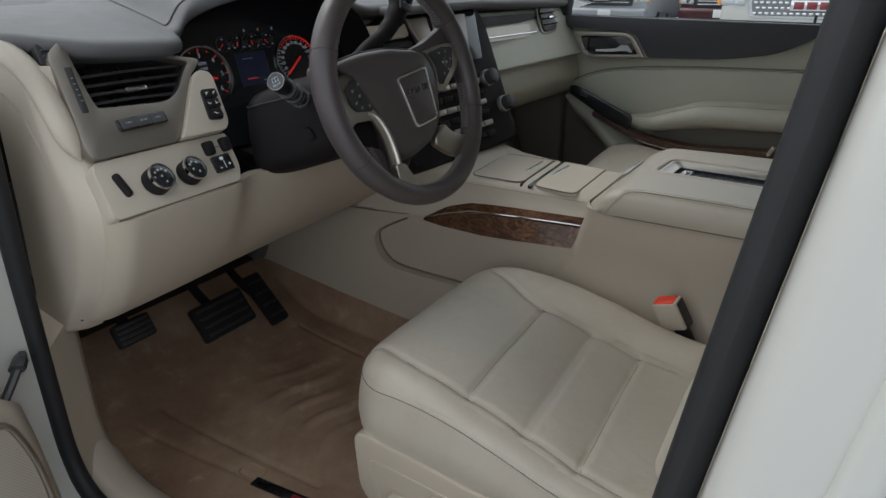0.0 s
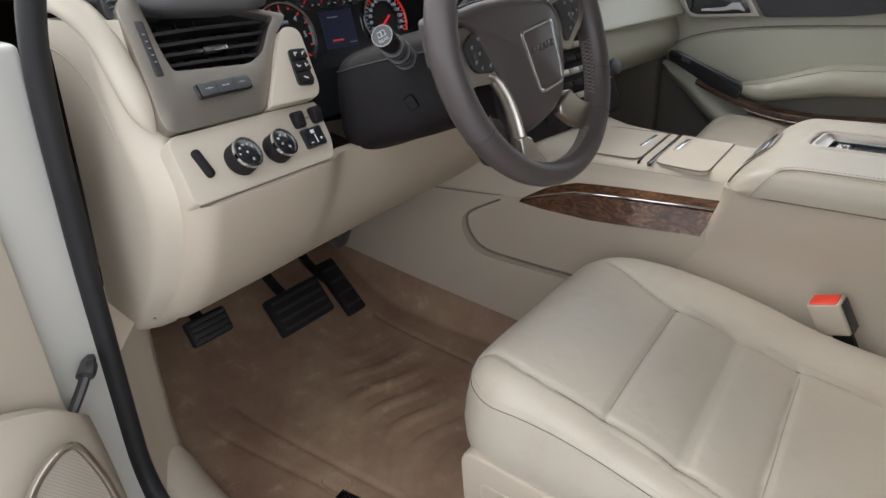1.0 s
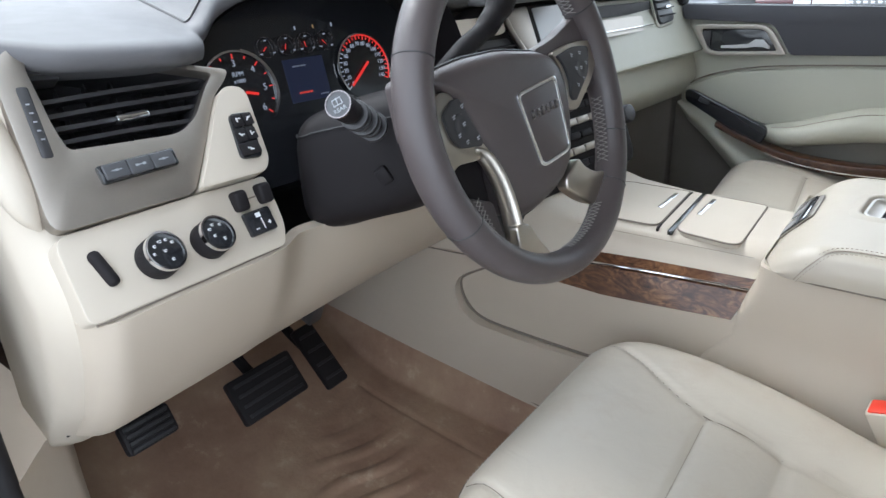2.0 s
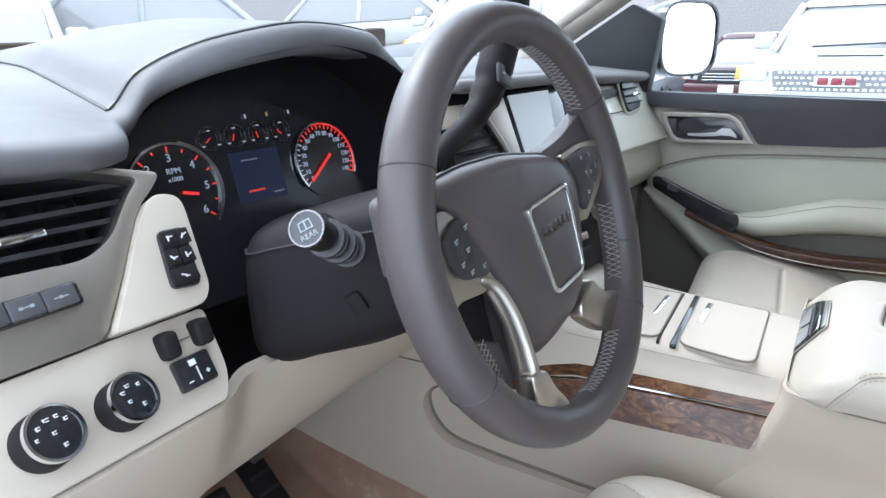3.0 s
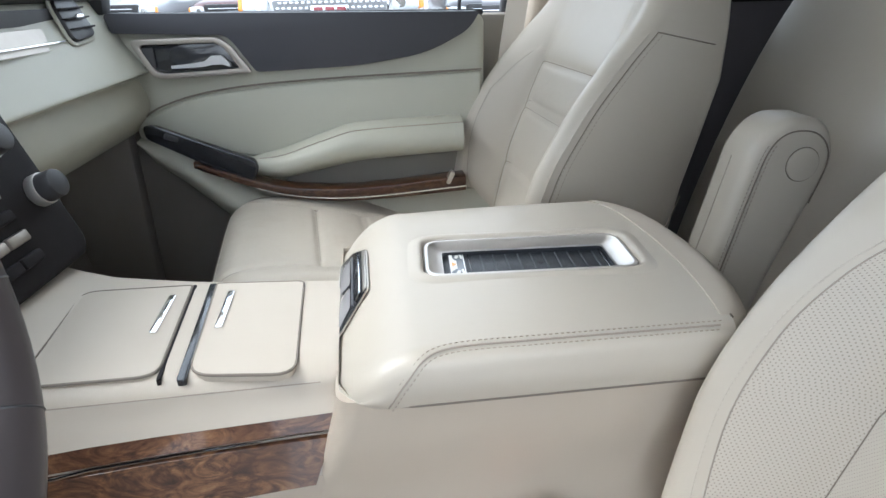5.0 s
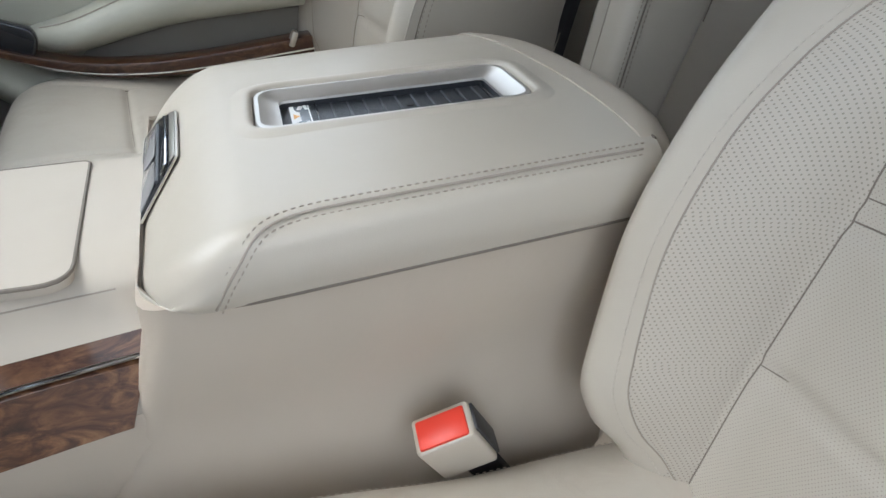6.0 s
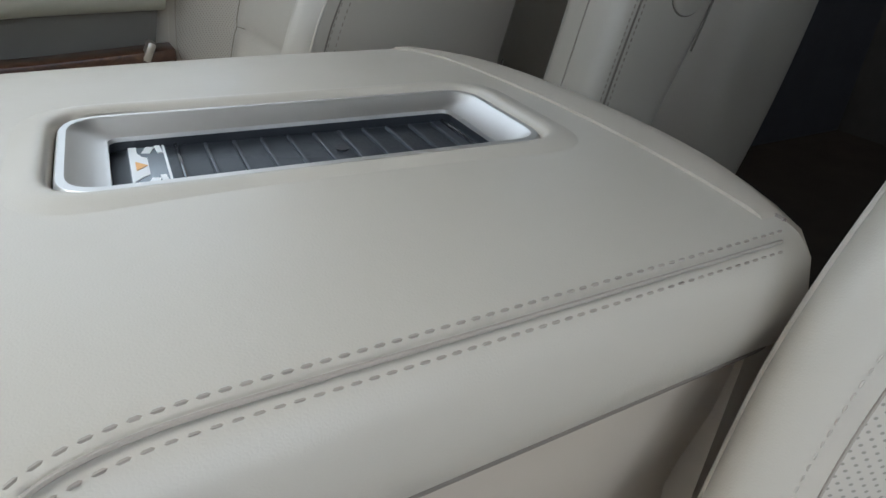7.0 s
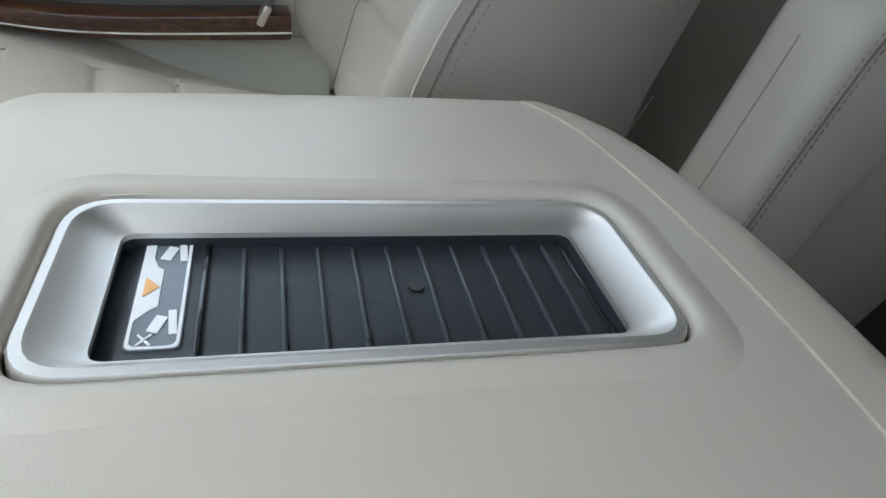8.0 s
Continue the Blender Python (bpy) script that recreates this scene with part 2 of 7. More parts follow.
def perforated(name, color, axes, pitch=0.0040, radius=0.17):
    """Leather with rows of fine holes in the plane of two axes (of the UV map if axes is empty)."""
    m = skin(name, color, 0.46, 700.0, 0.2, 0.04)
    n = Nodes(m)
    old = n.b.inputs["Base Color"].links[0].from_socket
    sep = n.add("ShaderNodeSeparateXYZ")
    n.link(n.co if axes else n.co.node.outputs["UV"], sep.inputs[0])

    def op(kind, a, b=0.0):
        q = n.add("ShaderNodeMath")
        q.operation = kind
        for sock, v in zip(q.inputs, (a, b)):
            if isinstance(v, (int, float)):
                sock.default_value = v
            else:
                n.link(v, sock)
        return q.outputs[0]

    u, w = (op("DIVIDE", sep.outputs[a], p) for a, p in zip(axes or ("X", "Y"), (pitch, pitch * 0.75)))
    row = op("FLOOR", w)
    u = op("ADD", u, op("MULTIPLY", op("PINGPONG", row, 1.0), 0.5))
    fu, fw = op("SUBTRACT", op("FRACT", u), 0.5), op("SUBTRACT", op("FRACT", w), 0.5)
    d = op("SQRT", op("ADD", op("MULTIPLY", fu, fu), op("MULTIPLY", op("MULTIPLY", fw, fw), 0.5625)))
    hole = n.ramp(d, [(radius * 0.7, (1, 1, 1)), (radius * 1.25, (0, 0, 0))])
    n.color(n.mix(hole, old, times(color, 0.55)))
    return m


TAN = (0.485, 0.437, 0.364)
leather = skin("beige_leather", TAN, 0.36, 700.0, 0.16, 0.025)
leather_worn = skin("worn_beige_leather", TAN, 0.42, 600.0, 0.2, 0.04, dirt=(0.43, 0.36, 0.285), wrinkle=0.22)
leather_perf = perforated("beige_perforated_leather", (0.485, 0.437, 0.368), (), 0.0042, 0.165)
leather_fine = perforated("finely_perforated_leather", (0.485, 0.440, 0.372), (), 0.0030, 0.12)
grille_fine = perforated("perforated_beige_grille", (0.42, 0.37, 0.31), ("X", "Z"), 0.0042)
vinyl = skin("beige_vinyl", (0.510, 0.450, 0.370), 0.5, 1100.0, 0.18, 0.04)
vinyl_lower = skin("beige_grained_plastic", (0.490, 0.422, 0.340), 0.55, 1300.0, 0.25, 0.05)
pocket_grey = skin("grey_pocket_lining", (0.22, 0.205, 0.18), 0.7, 700.0, 0.3, 0.06)
door_vinyl = skin("pale_beige_vinyl", (0.432, 0.424, 0.352), 0.5, 1000.0, 0.18, 0.04)
charcoal = skin("charcoal_soft_plastic", (0.125, 0.122, 0.126), 0.58, 1400.0, 0.25, 0.08, spec=0.4)
door_charcoal = skin("dark_charcoal_door_trim", (0.042, 0.042, 0.05), 0.45, 1200.0, 0.25, 0.08)
cocoa = skin("dark_brown_leather", (0.074, 0.061, 0.061), 0.38, 1200.0, 0.22, 0.12)
column_black = skin("black_grained_plastic", (0.014, 0.012, 0.013), 0.64, 1500.0, 0.3, 0.1, spec=0.2)
black = skin("black_plastic", (0.034, 0.033, 0.035), 0.4, 2000.0, 0.1, 0.1)
gloss_black = material("gloss_black_plastic", (0.018, 0.019, 0.022), 0.16, coat=0.4)
rubber_seal = skin("black_rubber_seal", (0.012, 0.012, 0.014), 0.6, 600.0, 0.2, 0.2)
carpet = skin("dark_brown_carpet", (0.06, 0.045, 0.035), 0.95, 260.0, 0.9, 0.25, spec=0.1)
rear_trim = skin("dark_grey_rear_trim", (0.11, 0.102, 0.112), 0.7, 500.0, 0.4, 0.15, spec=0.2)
footwell_grey = skin("grey_footwell_lining", (0.26, 0.24, 0.21), 0.8, 400.0, 0.5, 0.12, spec=0.2)
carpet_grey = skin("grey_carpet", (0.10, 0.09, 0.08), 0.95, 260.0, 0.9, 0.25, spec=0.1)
thread = material("pale_thread", (0.55, 0.50, 0.43), 0.8)
thread_white = material("off_white_thread", (0.30, 0.28, 0.265), 0.8)
stitch_dark = material("taupe_thread", (0.345, 0.300, 0.250), 0.8)
tray_rubber = skin("dark_tray_rubber", (0.022, 0.025, 0.030), 0.38, 1800.0, 0.3, 0.1)
rib_rubber = skin("shiny_rib_rubber", (0.05, 0.055, 0.062), 0.3, 1800.0, 0.1, 0.1)
sticker_clear = material("smoky_sticker_film", (0.16, 0.18, 0.20), 0.25)
red_button = material("red_button_plastic", (0.75, 0.045, 0.02), 0.4)
key_grey = skin("grey_key_plastic", (0.075, 0.075, 0.08), 0.35, 1500.0, 0.1, 0.05)
print_white = material("white_print", (0.75, 0.75, 0.75), 0.6)
print_orange = material("orange_print", (0.75, 0.42, 0.16), 0.6)
print_grey = material("grey_print", (0.33, 0.345, 0.37), 0.6)
chrome = material("chrome", (0.82, 0.83, 0.85), 0.1, 1.0)
seam_dark = material("seam_shadow_gap", (0.20, 0.17, 0.14), 0.8)
headliner = skin("beige_headliner", (0.45, 0.41, 0.35), 0.9, 400.0, 0.4, 0.04, spec=0.1)


def satin(name, color, rough):
    m = material(name, color, rough, 1.0)
    n = Nodes(m)
    n.color(n.mix(n.noise(25.0, 5.0), times(color, 0.9), times(color, 1.08)))
    n.rough(n.noise(400.0, 2.0), rough - 0.05, rough + 0.08)
    return m


silver = satin("satin_silver_paint", (0.40, 0.365, 0.325), 0.46)
# less metallic than chrome, the doorway's reflection painted in as a bright base
lit_chrome = material("lit_chrome_plastic", (0.74, 0.75, 0.76), 0.22, 0.55)
nickel = satin("satin_nickel", (0.56, 0.52, 0.46), 0.3)
badge_metal = satin("smoked_badge_metal", (0.22, 0.20, 0.20), 0.25)
bezel_silver = satin("brushed_champagne_silver", (0.70, 0.675, 0.64), 0.46)


def burl(name, k):
    m = material(name, (0.1, 0.04, 0.02), 0.35, coat=0.45, spec=0.3)
    n = Nodes(m)
    mp = n.add("ShaderNodeMapping")
    mp.inputs["Scale"].default_value = (1.0, 1.6, 2.2)
    n.link(n.co, mp.inputs["Vector"])
    warp = n.noise(9.0, 6.0, 0.6, mp.outputs[0])
    w = n.add("ShaderNodeTexNoise", Scale=24.0, Detail=8.0, Roughness=0.65, Distortion=2.2)
    n.link(mp.outputs[0], w.inputs["Vector"])
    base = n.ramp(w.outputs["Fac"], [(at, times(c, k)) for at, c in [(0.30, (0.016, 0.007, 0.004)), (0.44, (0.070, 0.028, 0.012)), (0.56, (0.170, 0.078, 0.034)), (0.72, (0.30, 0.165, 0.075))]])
    n.color(n.mix(n.ramp(warp, [(0.38, (0.75, 0.75, 0.75)), (0.62, (0, 0, 0))]), base, (0.045, 0.016, 0.008)))
    return m


wood = burl("glossy_burl_wood", 1.0)
# same burl darkened for the door: the shade there is put into its colour
wood_shaded = burl("shaded_glossy_burl_wood", 0.45)


def rubber_mat():
    """Brown moulded rubber under dried mud."""
    m = material("muddy_brown_rubber", (0.16, 0.09, 0.055), 0.6)
    n = Nodes(m)
    c = n.ramp(n.noise(5.0, 7.0, 0.65), [(0.3, (0.23, 0.135, 0.09)), (0.5, (0.33, 0.215, 0.145)), (0.7, (0.43, 0.31, 0.205))])
    mud = n.ramp(n.noise(20.0, 8.0, 0.7), [(0.58, (0, 0, 0)), (0.72, (0.8, 0.8, 0.8))])
    n.color(n.mix(mud, c, (0.48, 0.37, 0.26)))
    first = n.bump(n.noise(140.0, 4.0), 0.3, 0.002)
    n.bump(n.noise(11.0, 5.0), 0.35, 0.008, first)
    n.rough(n.noise(16.0, 5.0), 0.42, 0.75)
    return m


mat_rubber = rubber_mat()


def paint(name, color, rough=0.3):
    m = material(name, color, rough, coat=0.7)
    n = Nodes(m)
    n.color(n.mix(n.noise(3.0, 5.0), times(color, 0.93), times(color, 1.03)))
    return m


white_paint = paint("white_car_paint", (0.54, 0.53, 0.495))
dark_paint = paint("dark_car_paint", (0.03, 0.03, 0.04))
red_paint = paint("dark_red_car_paint", (0.22, 0.02, 0.03))
maroon_paint = paint("maroon_car_paint", (0.065, 0.012, 0.016))
grey_paint = paint("silver_car_paint", (0.32, 0.33, 0.35))
tyre_rubber = skin("tyre_rubber", (0.02, 0.02, 0.02), 0.8, 300.0, 0.3, 0.2)
grille_grey = material("dark_grille_grey", (0.22, 0.22, 0.225), 0.5)
rim_metal = satin("wheel_rim_metal", (0.5, 0.5, 0.52), 0.3)
lamp_glass = material("headlamp_glass", (0.55, 0.57, 0.6), 0.1, coat=0.6)
amber = material("amber_lens", (0.9, 0.33, 0.05), 0.2, coat=0.5)


def glass_pane(name, tint):
    m = material(name, tint, 0.0)
    b = m.node_tree.nodes["Principled BSDF"]
    b.inputs["Transmission Weight"].default_value = 1.0
    b.inputs["IOR"].default_value = 1.02
    return m


window_glass = glass_pane("window_glass", (0.62, 0.65, 0.645))
mirror_face = material("mirror_glass", (0.9, 0.91, 0.92), 0.02, 1.0)


def glow(name, color, strength):
    m = material(name, (0.01, 0.01, 0.01), 0.3)
    b = m.node_tree.nodes["Principled BSDF"]
    b.inputs["Emission Color"].default_value = (*color, 1)
    b.inputs["Emission Strength"].default_value = strength
    return m


dial_red = glow("lit_red_dial_mark", (1.0, 0.04, 0.03), 0.28)
dial_white = glow("lit_white_dial_mark", (0.8, 0.85, 1.0), 0.12)
display_blue = glow("dim_blue_display", (0.05, 0.07, 0.2), 0.05)
display_red = glow("red_display_bar", (1.0, 0.08, 0.05), 0.18)


def screen_mat():
    # dark glass given a pale grey base: reflected glare painted as colour
    m = material("glare_grey_glass", (0.30, 0.29, 0.29), 0.15, coat=0.6)
    return m


glare_glass = screen_mat()


def ground_mat():
    m = material("pale_wet_concrete", (0.4, 0.4, 0.4), 0.7)
    n = Nodes(m)
    c = n.ramp(n.noise(0.7, 8.0, 0.65), [(0.35, (0.30, 0.30, 0.30)), (0.6, (0.44, 0.44, 0.45))])
    n.color(n.mix(n.ramp(n.noise(12.0, 6.0), [(0.5, (0, 0, 0)), (0.7, (0.5, 0.5, 0.5))]), c, (0.22, 0.21, 0.2)))
    n.bump(n.noise(60.0, 4.0), 0.3, 0.004)
    return m


pavement_mat = ground_mat()
# ---- the car's shell ----
ON_Y = lambda y0, s=1: (lambda x, z, w: Vector((x, y0 + s * w, z)))       # outlines in x, z on a wall of that y
ON_X = lambda x0, s=1: (lambda y, z, w: Vector((x0 + s * w, y, z)))
ON_Z = lambda z0, s=1: (lambda x, y, w: Vector((x, y, z0 + s * w)))

ground = solo("ground", sheet(lambda u, v: (-150 + 300 * u, -150 + 300 * v, 0), 4, 4, (0, 0, -0.2)), pavement_mat, "pale worn concrete of a car lot", "ground", kind="structure")

# floor pan: flat, rising in front as a toe board
def pan(u, v):
    x = -1.75 + 4.0 * u
    return (x, 0.36 + 1.86 * v, 0.54 + (0.0 if x > -1.05 else min(0.45, (-1.05 - x) * 0.75)))
solo("floor", sheet(pan, 60, 6, (0, 0, -0.06)), carpet, "dark brown carpeted floor of a car", "floor", kind="structure")
solo("wall_front", rbox((0.05, 1.9, 1.0), pose(-1.66, 1.29, 0.95), 0.01), carpet, "dark firewall ahead of the footwells", "wall", kind="structure")
solo("ceiling", sheet(lambda u, v: (-0.55 + 3.0 * u, 0.42 + 1.74 * v, 1.83 + 0.05 * math.sin(math.pi * v) - 0.10 * max(0.0, 1 - u * 5) ** 2), 24, 12, (0, 0, 0.05)), headliner, "beige fabric roof lining", "ceiling", kind="structure")

solo("wall_right", rbox((2.05, 0.045, 0.82), pose(-0.68, 2.262, 0.90), 0.01), footwell_grey, "grey lower side wall of the passenger's side", "wall", kind="structure")
solo("wall_left_front", rbox((0.60, 0.06, 1.06), pose(-1.42, 0.335, 0.90), 0.01), carpet, "dark side wall of the driver's footwell", "wall", kind="structure")

# hinge pillar, sill and seal of the driver's opening
body = thing("wall_left", "white painted door frame with a black rubber seal", "car body", kind="structure")
post = [(-0.765, 1.36), (-0.792, 1.08), (-0.816, 0.76), (-0.796, 0.68), (-0.735, 0.650), (-0.60, 0.646), (0.12, 0.646), (0.12, 0.37), (-1.20, 0.37), (-1.15, 1.38)]
part("frame_panel", prism(rounded(post, [0.01, 0.05, 0.06, 0.05, 0.05, 0.05, 0.01, 0.01, 0.01, 0.01], 5), ON_Y(0.275), 0.085, 0.016, 3), white_paint, body)
seal_line = smooth_path([(-0.60, 0.385, 1.72), (-0.70, 0.375, 1.47), (-0.748, 0.365, 1.34), (-0.780, 0.364, 1.15), (-0.798, 0.364, 1.00), (-0.812, 0.364, 0.82), (-0.811, 0.364, 0.745), (-0.786, 0.364, 0.690), (-0.735, 0.364, 0.668), (-0.64, 0.364, 0.663), (-0.4, 0.364, 0.660), (0.12, 0.364, 0.660)], 8)
part("door_seal", tube(seal_line, 0.014, 12), rubber_seal, body, "black rubber door seal")
SILL = [(0.372, 0.60), (0.374, 0.655), (0.384, 0.668), (0.405, 0.669), (0.430, 0.662), (0.452, 0.642), (0.466, 0.612), (0.472, 0.575), (0.474, 0.53), (0.44, 0.53)]
def sill_ring(x):
    k = max(0.0, (-0.74 - x) / 0.13)
    return [(x, y, z + 0.05 * k * k) for y, z in SILL]
part("sill_trim", loft([sill_ring(x) for x in (-0.87, -0.84, -0.81, -0.78, -0.74, -0.6, -0.3, 0.12)]), vinyl_lower, body, "beige plastic sill trim", angle=50)
part("scuff_plate", rbox((0.24, 0.030, 0.006), pose(-0.545, 0.428, 0.6635, -14, 0, 0), 0.002), gloss_black, body, "dark scuff plate")
def kick_ring(z):
    b = 0.05 * max(0.0, (0.74 - z) / 0.14) ** 2
    x = flow(z, [0.53, 0.70, 0.85, 0.955], [-0.805, -0.806, -0.802, -0.792]) + b
    return [(x, 0.372, z), (x - 0.012, 0.384, z), (x - 0.032, 0.402, z), (x - 0.055, 0.424, z), (x - 0.070, 0.446, z), (x - 0.090, 0.462, z), (-1.40, 0.462, z), (-1.40, 0.372, z)]
part("kick_panel", loft([kick_ring(0.53 + 0.0425 * i) for i in range(11)]), vinyl_lower, body, "beige kick panel", angle=60)

# centre pillar beside the driver's seat
def pillar_b(y0, s, name, label):
    p = thing(name, label, "door pillar", kind="structure")
    def lean(z):
        return max(0.085, 0.137 + 0.14 * (z - 1.3))
    def cross(z, x0, x1, ya, yb):
        k = lean(z)
        o = 0.04 * max(0.0, z - 1.2)
        return [(k + x0, y0 + s * (ya + o), z), (k + x1, y0 + s * (ya + o), z), (k + x1, y0 + s * (yb + o), z), (k + x0, y0 + s * (yb + o), z)]
    zs = [0.42 + 0.1 * i for i in range(15)]
    part("pillar_post", bevel(loft([cross(z, 0.026, 0.22, -0.02, 0.10) for z in zs]), 0.02, 3), white_paint, p)
    part("pillar_ridge", bevel(loft([cross(z, 0.072, 0.092, -0.025, -0.010) for z in zs]), 0.006, 3), white_paint, p)
    part("pillar_trim", bevel(loft([cross(z, 0.05, 0.21, 0.10, 0.15) for z in zs]), 0.02, 3), vinyl_lower, p, "beige inner pillar trim")
    part("door_seal", bevel(loft([cross(z, 0.0, 0.025, 0.035, 0.075) for z in zs]), 0.012, 3), rubber_seal, p, "black rubber door seal")
    return p
pillar_left = pillar_b(0.305, 1, "door_pillar_left", "white painted centre pillar with a black rubber seal")
part("striker_plate", rbox((0.05, 0.006, 0.10), pose(0.27, 0.283, 0.98), 0.002), white_paint, pillar_left)
pillar_b(2.34, -1, "door_pillar_right", "beige trimmed centre pillar on the passenger's side")

sbelt = thing("seat_belt", "beige seat belt hanging on the centre pillar", "seat belt")
part("belt_webbing", loft([[(x - 0.022, y, z), (x + 0.022, y - 0.012, z), (x + 0.022, y - 0.0105, z), (x - 0.022, y + 0.0015, z)] for x, y, z in ((0.205, 2.150, 1.72), (0.175, 2.150, 1.50), (0.135, 2.148, 1.25), (0.118, 2.146, 1.10), (0.112, 2.146, 0.80))]), thread, sbelt)
part("belt_tongue", rbox((0.045, 0.010, 0.05), pose(0.120, 2.138, 1.12, 0, 6, -15), 0.004), vinyl, sbelt, "beige buckle tongue")
part("belt_guide", rbox((0.07, 0.024, 0.09), pose(0.207, 2.146, 1.70, 0, 8, -15), 0.008), vinyl, sbelt)

# windscreen pillars and roof rails
def rail(name, pts, r, label, mat=headliner):
    return solo(name, tube(smooth_path(pts, 8), r, 12, squash=0.8), mat, label, "roof pillar", kind="structure")
rail("windscreen_pillar_left", [(-1.18, 0.36, 1.38), (-0.85, 0.40, 1.58), (-0.45, 0.44, 1.80), (0.3, 0.46, 1.84), (1.9, 0.46, 1.84)], 0.055, "beige trimmed windscreen pillar")
rail("windscreen_pillar_right", [(-1.18, 2.18, 1.38), (-0.85, 2.16, 1.58), (-0.45, 2.12, 1.80), (0.3, 2.10, 1.84), (1.9, 2.10, 1.84)], 0.055, "beige trimmed windscreen pillar")
sail = [(-0.705, 1.335), (-0.680, 1.52), (-0.76, 1.56), (-1.12, 1.34)]
solo("door_sail_panel", prism(sail, ON_Y(2.115), 0.05, 0.006), rubber_seal, "black triangular panel ahead of the side window", "door trim", kind="structure")

gh = thing("grab_handle", "beige grab handle on the windscreen pillar", "grab handle")
part("handle_bar", tube(smooth_path([(-0.995, 2.135, 1.500), (-0.965, 2.085, 1.505), (-0.93, 2.068, 1.525), (-0.80, 2.055, 1.600), (-0.72, 2.055, 1.645), (-0.69, 2.070, 1.665), (-0.665, 2.110, 1.690)], 8), 0.017, 12), headliner, gh)
for q in ((-0.995, 2.135, 1.500), (-0.665, 2.110, 1.690)):
    part("handle_foot", disc(0.026, 0.02, frame_from(q, (1, 0, 0.6), (0, -1, 0)), 20, 0.006), headliner, gh)

# glass
def pane(name, fn, label):
    ob = solo(name, sheet(fn, 6, 6, None), window_glass, label, "window", kind="structure")
    ob.visible_shadow = False
    return ob
pane("window_1", lambda u, v: (-1.30 + 0.86 * v, 0.42 + 1.70 * u, 1.40 + 0.42 * v - 0.03 * math.sin(math.pi * v)), "clear windscreen over the dashboard")
pane("window_2", lambda u, v: (-0.72 + 0.80 * u, 2.20 - 0.05 * v, 1.30 + 0.48 * v), "clear closed side window of the passenger's door")

tinted = glass_pane("privacy_glass", (0.05, 0.055, 0.055))
solo("window_3", sheet(lambda u, v: (0.36 + 1.9 * u, 2.20 - 0.06 * v, 1.32 + 0.52 * v), 4, 4), tinted, "dark tinted rear side window", "window", kind="structure")
solo("window_4", sheet(lambda u, v: (0.42 + 1.84 * u, 0.36 + 0.06 * v, 1.32 + 0.52 * v), 4, 4), tinted, "dark tinted rear side window", "window", kind="structure")
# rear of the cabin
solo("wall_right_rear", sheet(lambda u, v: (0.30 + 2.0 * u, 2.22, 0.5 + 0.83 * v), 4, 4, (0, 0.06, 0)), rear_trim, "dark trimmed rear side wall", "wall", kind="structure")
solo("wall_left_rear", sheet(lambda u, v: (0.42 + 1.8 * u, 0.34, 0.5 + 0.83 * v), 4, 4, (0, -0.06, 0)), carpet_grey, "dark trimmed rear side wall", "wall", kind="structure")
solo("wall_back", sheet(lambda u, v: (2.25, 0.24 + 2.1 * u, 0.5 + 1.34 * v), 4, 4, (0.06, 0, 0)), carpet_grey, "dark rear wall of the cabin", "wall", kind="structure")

rv = thing("rear_vent", "black slatted vent low in the rear side wall", "air vent", kind="structure")
part("vent_plate", rbox((0.26, 0.010, 0.15), pose(1.53, 2.214, 0.75), 0.004), black, rv)
for i in range(5):
    part("slat", rbox((0.20, 0.016, 0.008), pose(1.53, 2.206, 0.70 + 0.025 * i), 0.002), column_black, rv)

# ---- passenger's door ----
pdoor = thing("passenger_door", "pale beige front passenger door with dark upper trim", "car door", at=pose(0.095, 0.010, 0))
DY = 2.12
door_face = [(-0.79, 1.075), (-0.70, 0.985), (-0.60, 0.895), (-0.45, 0.765), (-0.40, 0.60), (-0.02, 0.60), (-0.02, 1.316), (-0.79, 1.330)]
part("door_panel", prism(door_face, ON_Y(DY), 0.10, 0.02, 3), door_vinyl, pdoor)
upper = rounded([(-0.80, 1.338), (-0.792, 1.300), (-0.565, 1.290), (-0.515, 1.214), (-0.30, 1.219), (-0.15, 1.240), (-0.06, 1.285), (-0.035, 1.322)], [0.01, 0.01, 0.02, 0.01, 0.05, 0.06, 0.05, 0.01])
part("upper_trim", prism(upper, ON_Y(DY - 0.022, 1), 0.03, 0.008, 3), door_charcoal, pdoor, "dark charcoal padded upper trim")
part("trim_stitching", dashes(smooth_path([(-0.50, DY - 0.023, 1.236), (-0.30, DY - 0.023, 1.238), (-0.15, DY - 0.023, 1.255), (-0.07, DY - 0.022, 1.30)]), 0.006, 0.004, 0.0005), black, pdoor)
hb = rounded([(-0.761, 1.287), (-0.572, 1.288), (-0.522, 1.2145), (-0.700, 1.207), (-0.725, 1.213)], [0.018, 0.03, 0.008, 0.03, 0.03])
hi = rounded([(-0.743, 1.276), (-0.581, 1.277), (-0.546, 1.2235), (-0.696, 1.2175), (-0.716, 1.2225)], [0.012, 0.02, 0.008, 0.02, 0.02])
part("handle_bezel", ring(hb, hi, ON_Y(DY - 0.020), -0.009, 0.003), silver, pdoor, "satin nickel handle surround")
cup = part("handle_cup", prism(hi, ON_Y(DY - 0.016), -0.004, 0.001), gloss_black, pdoor, "black handle recess")
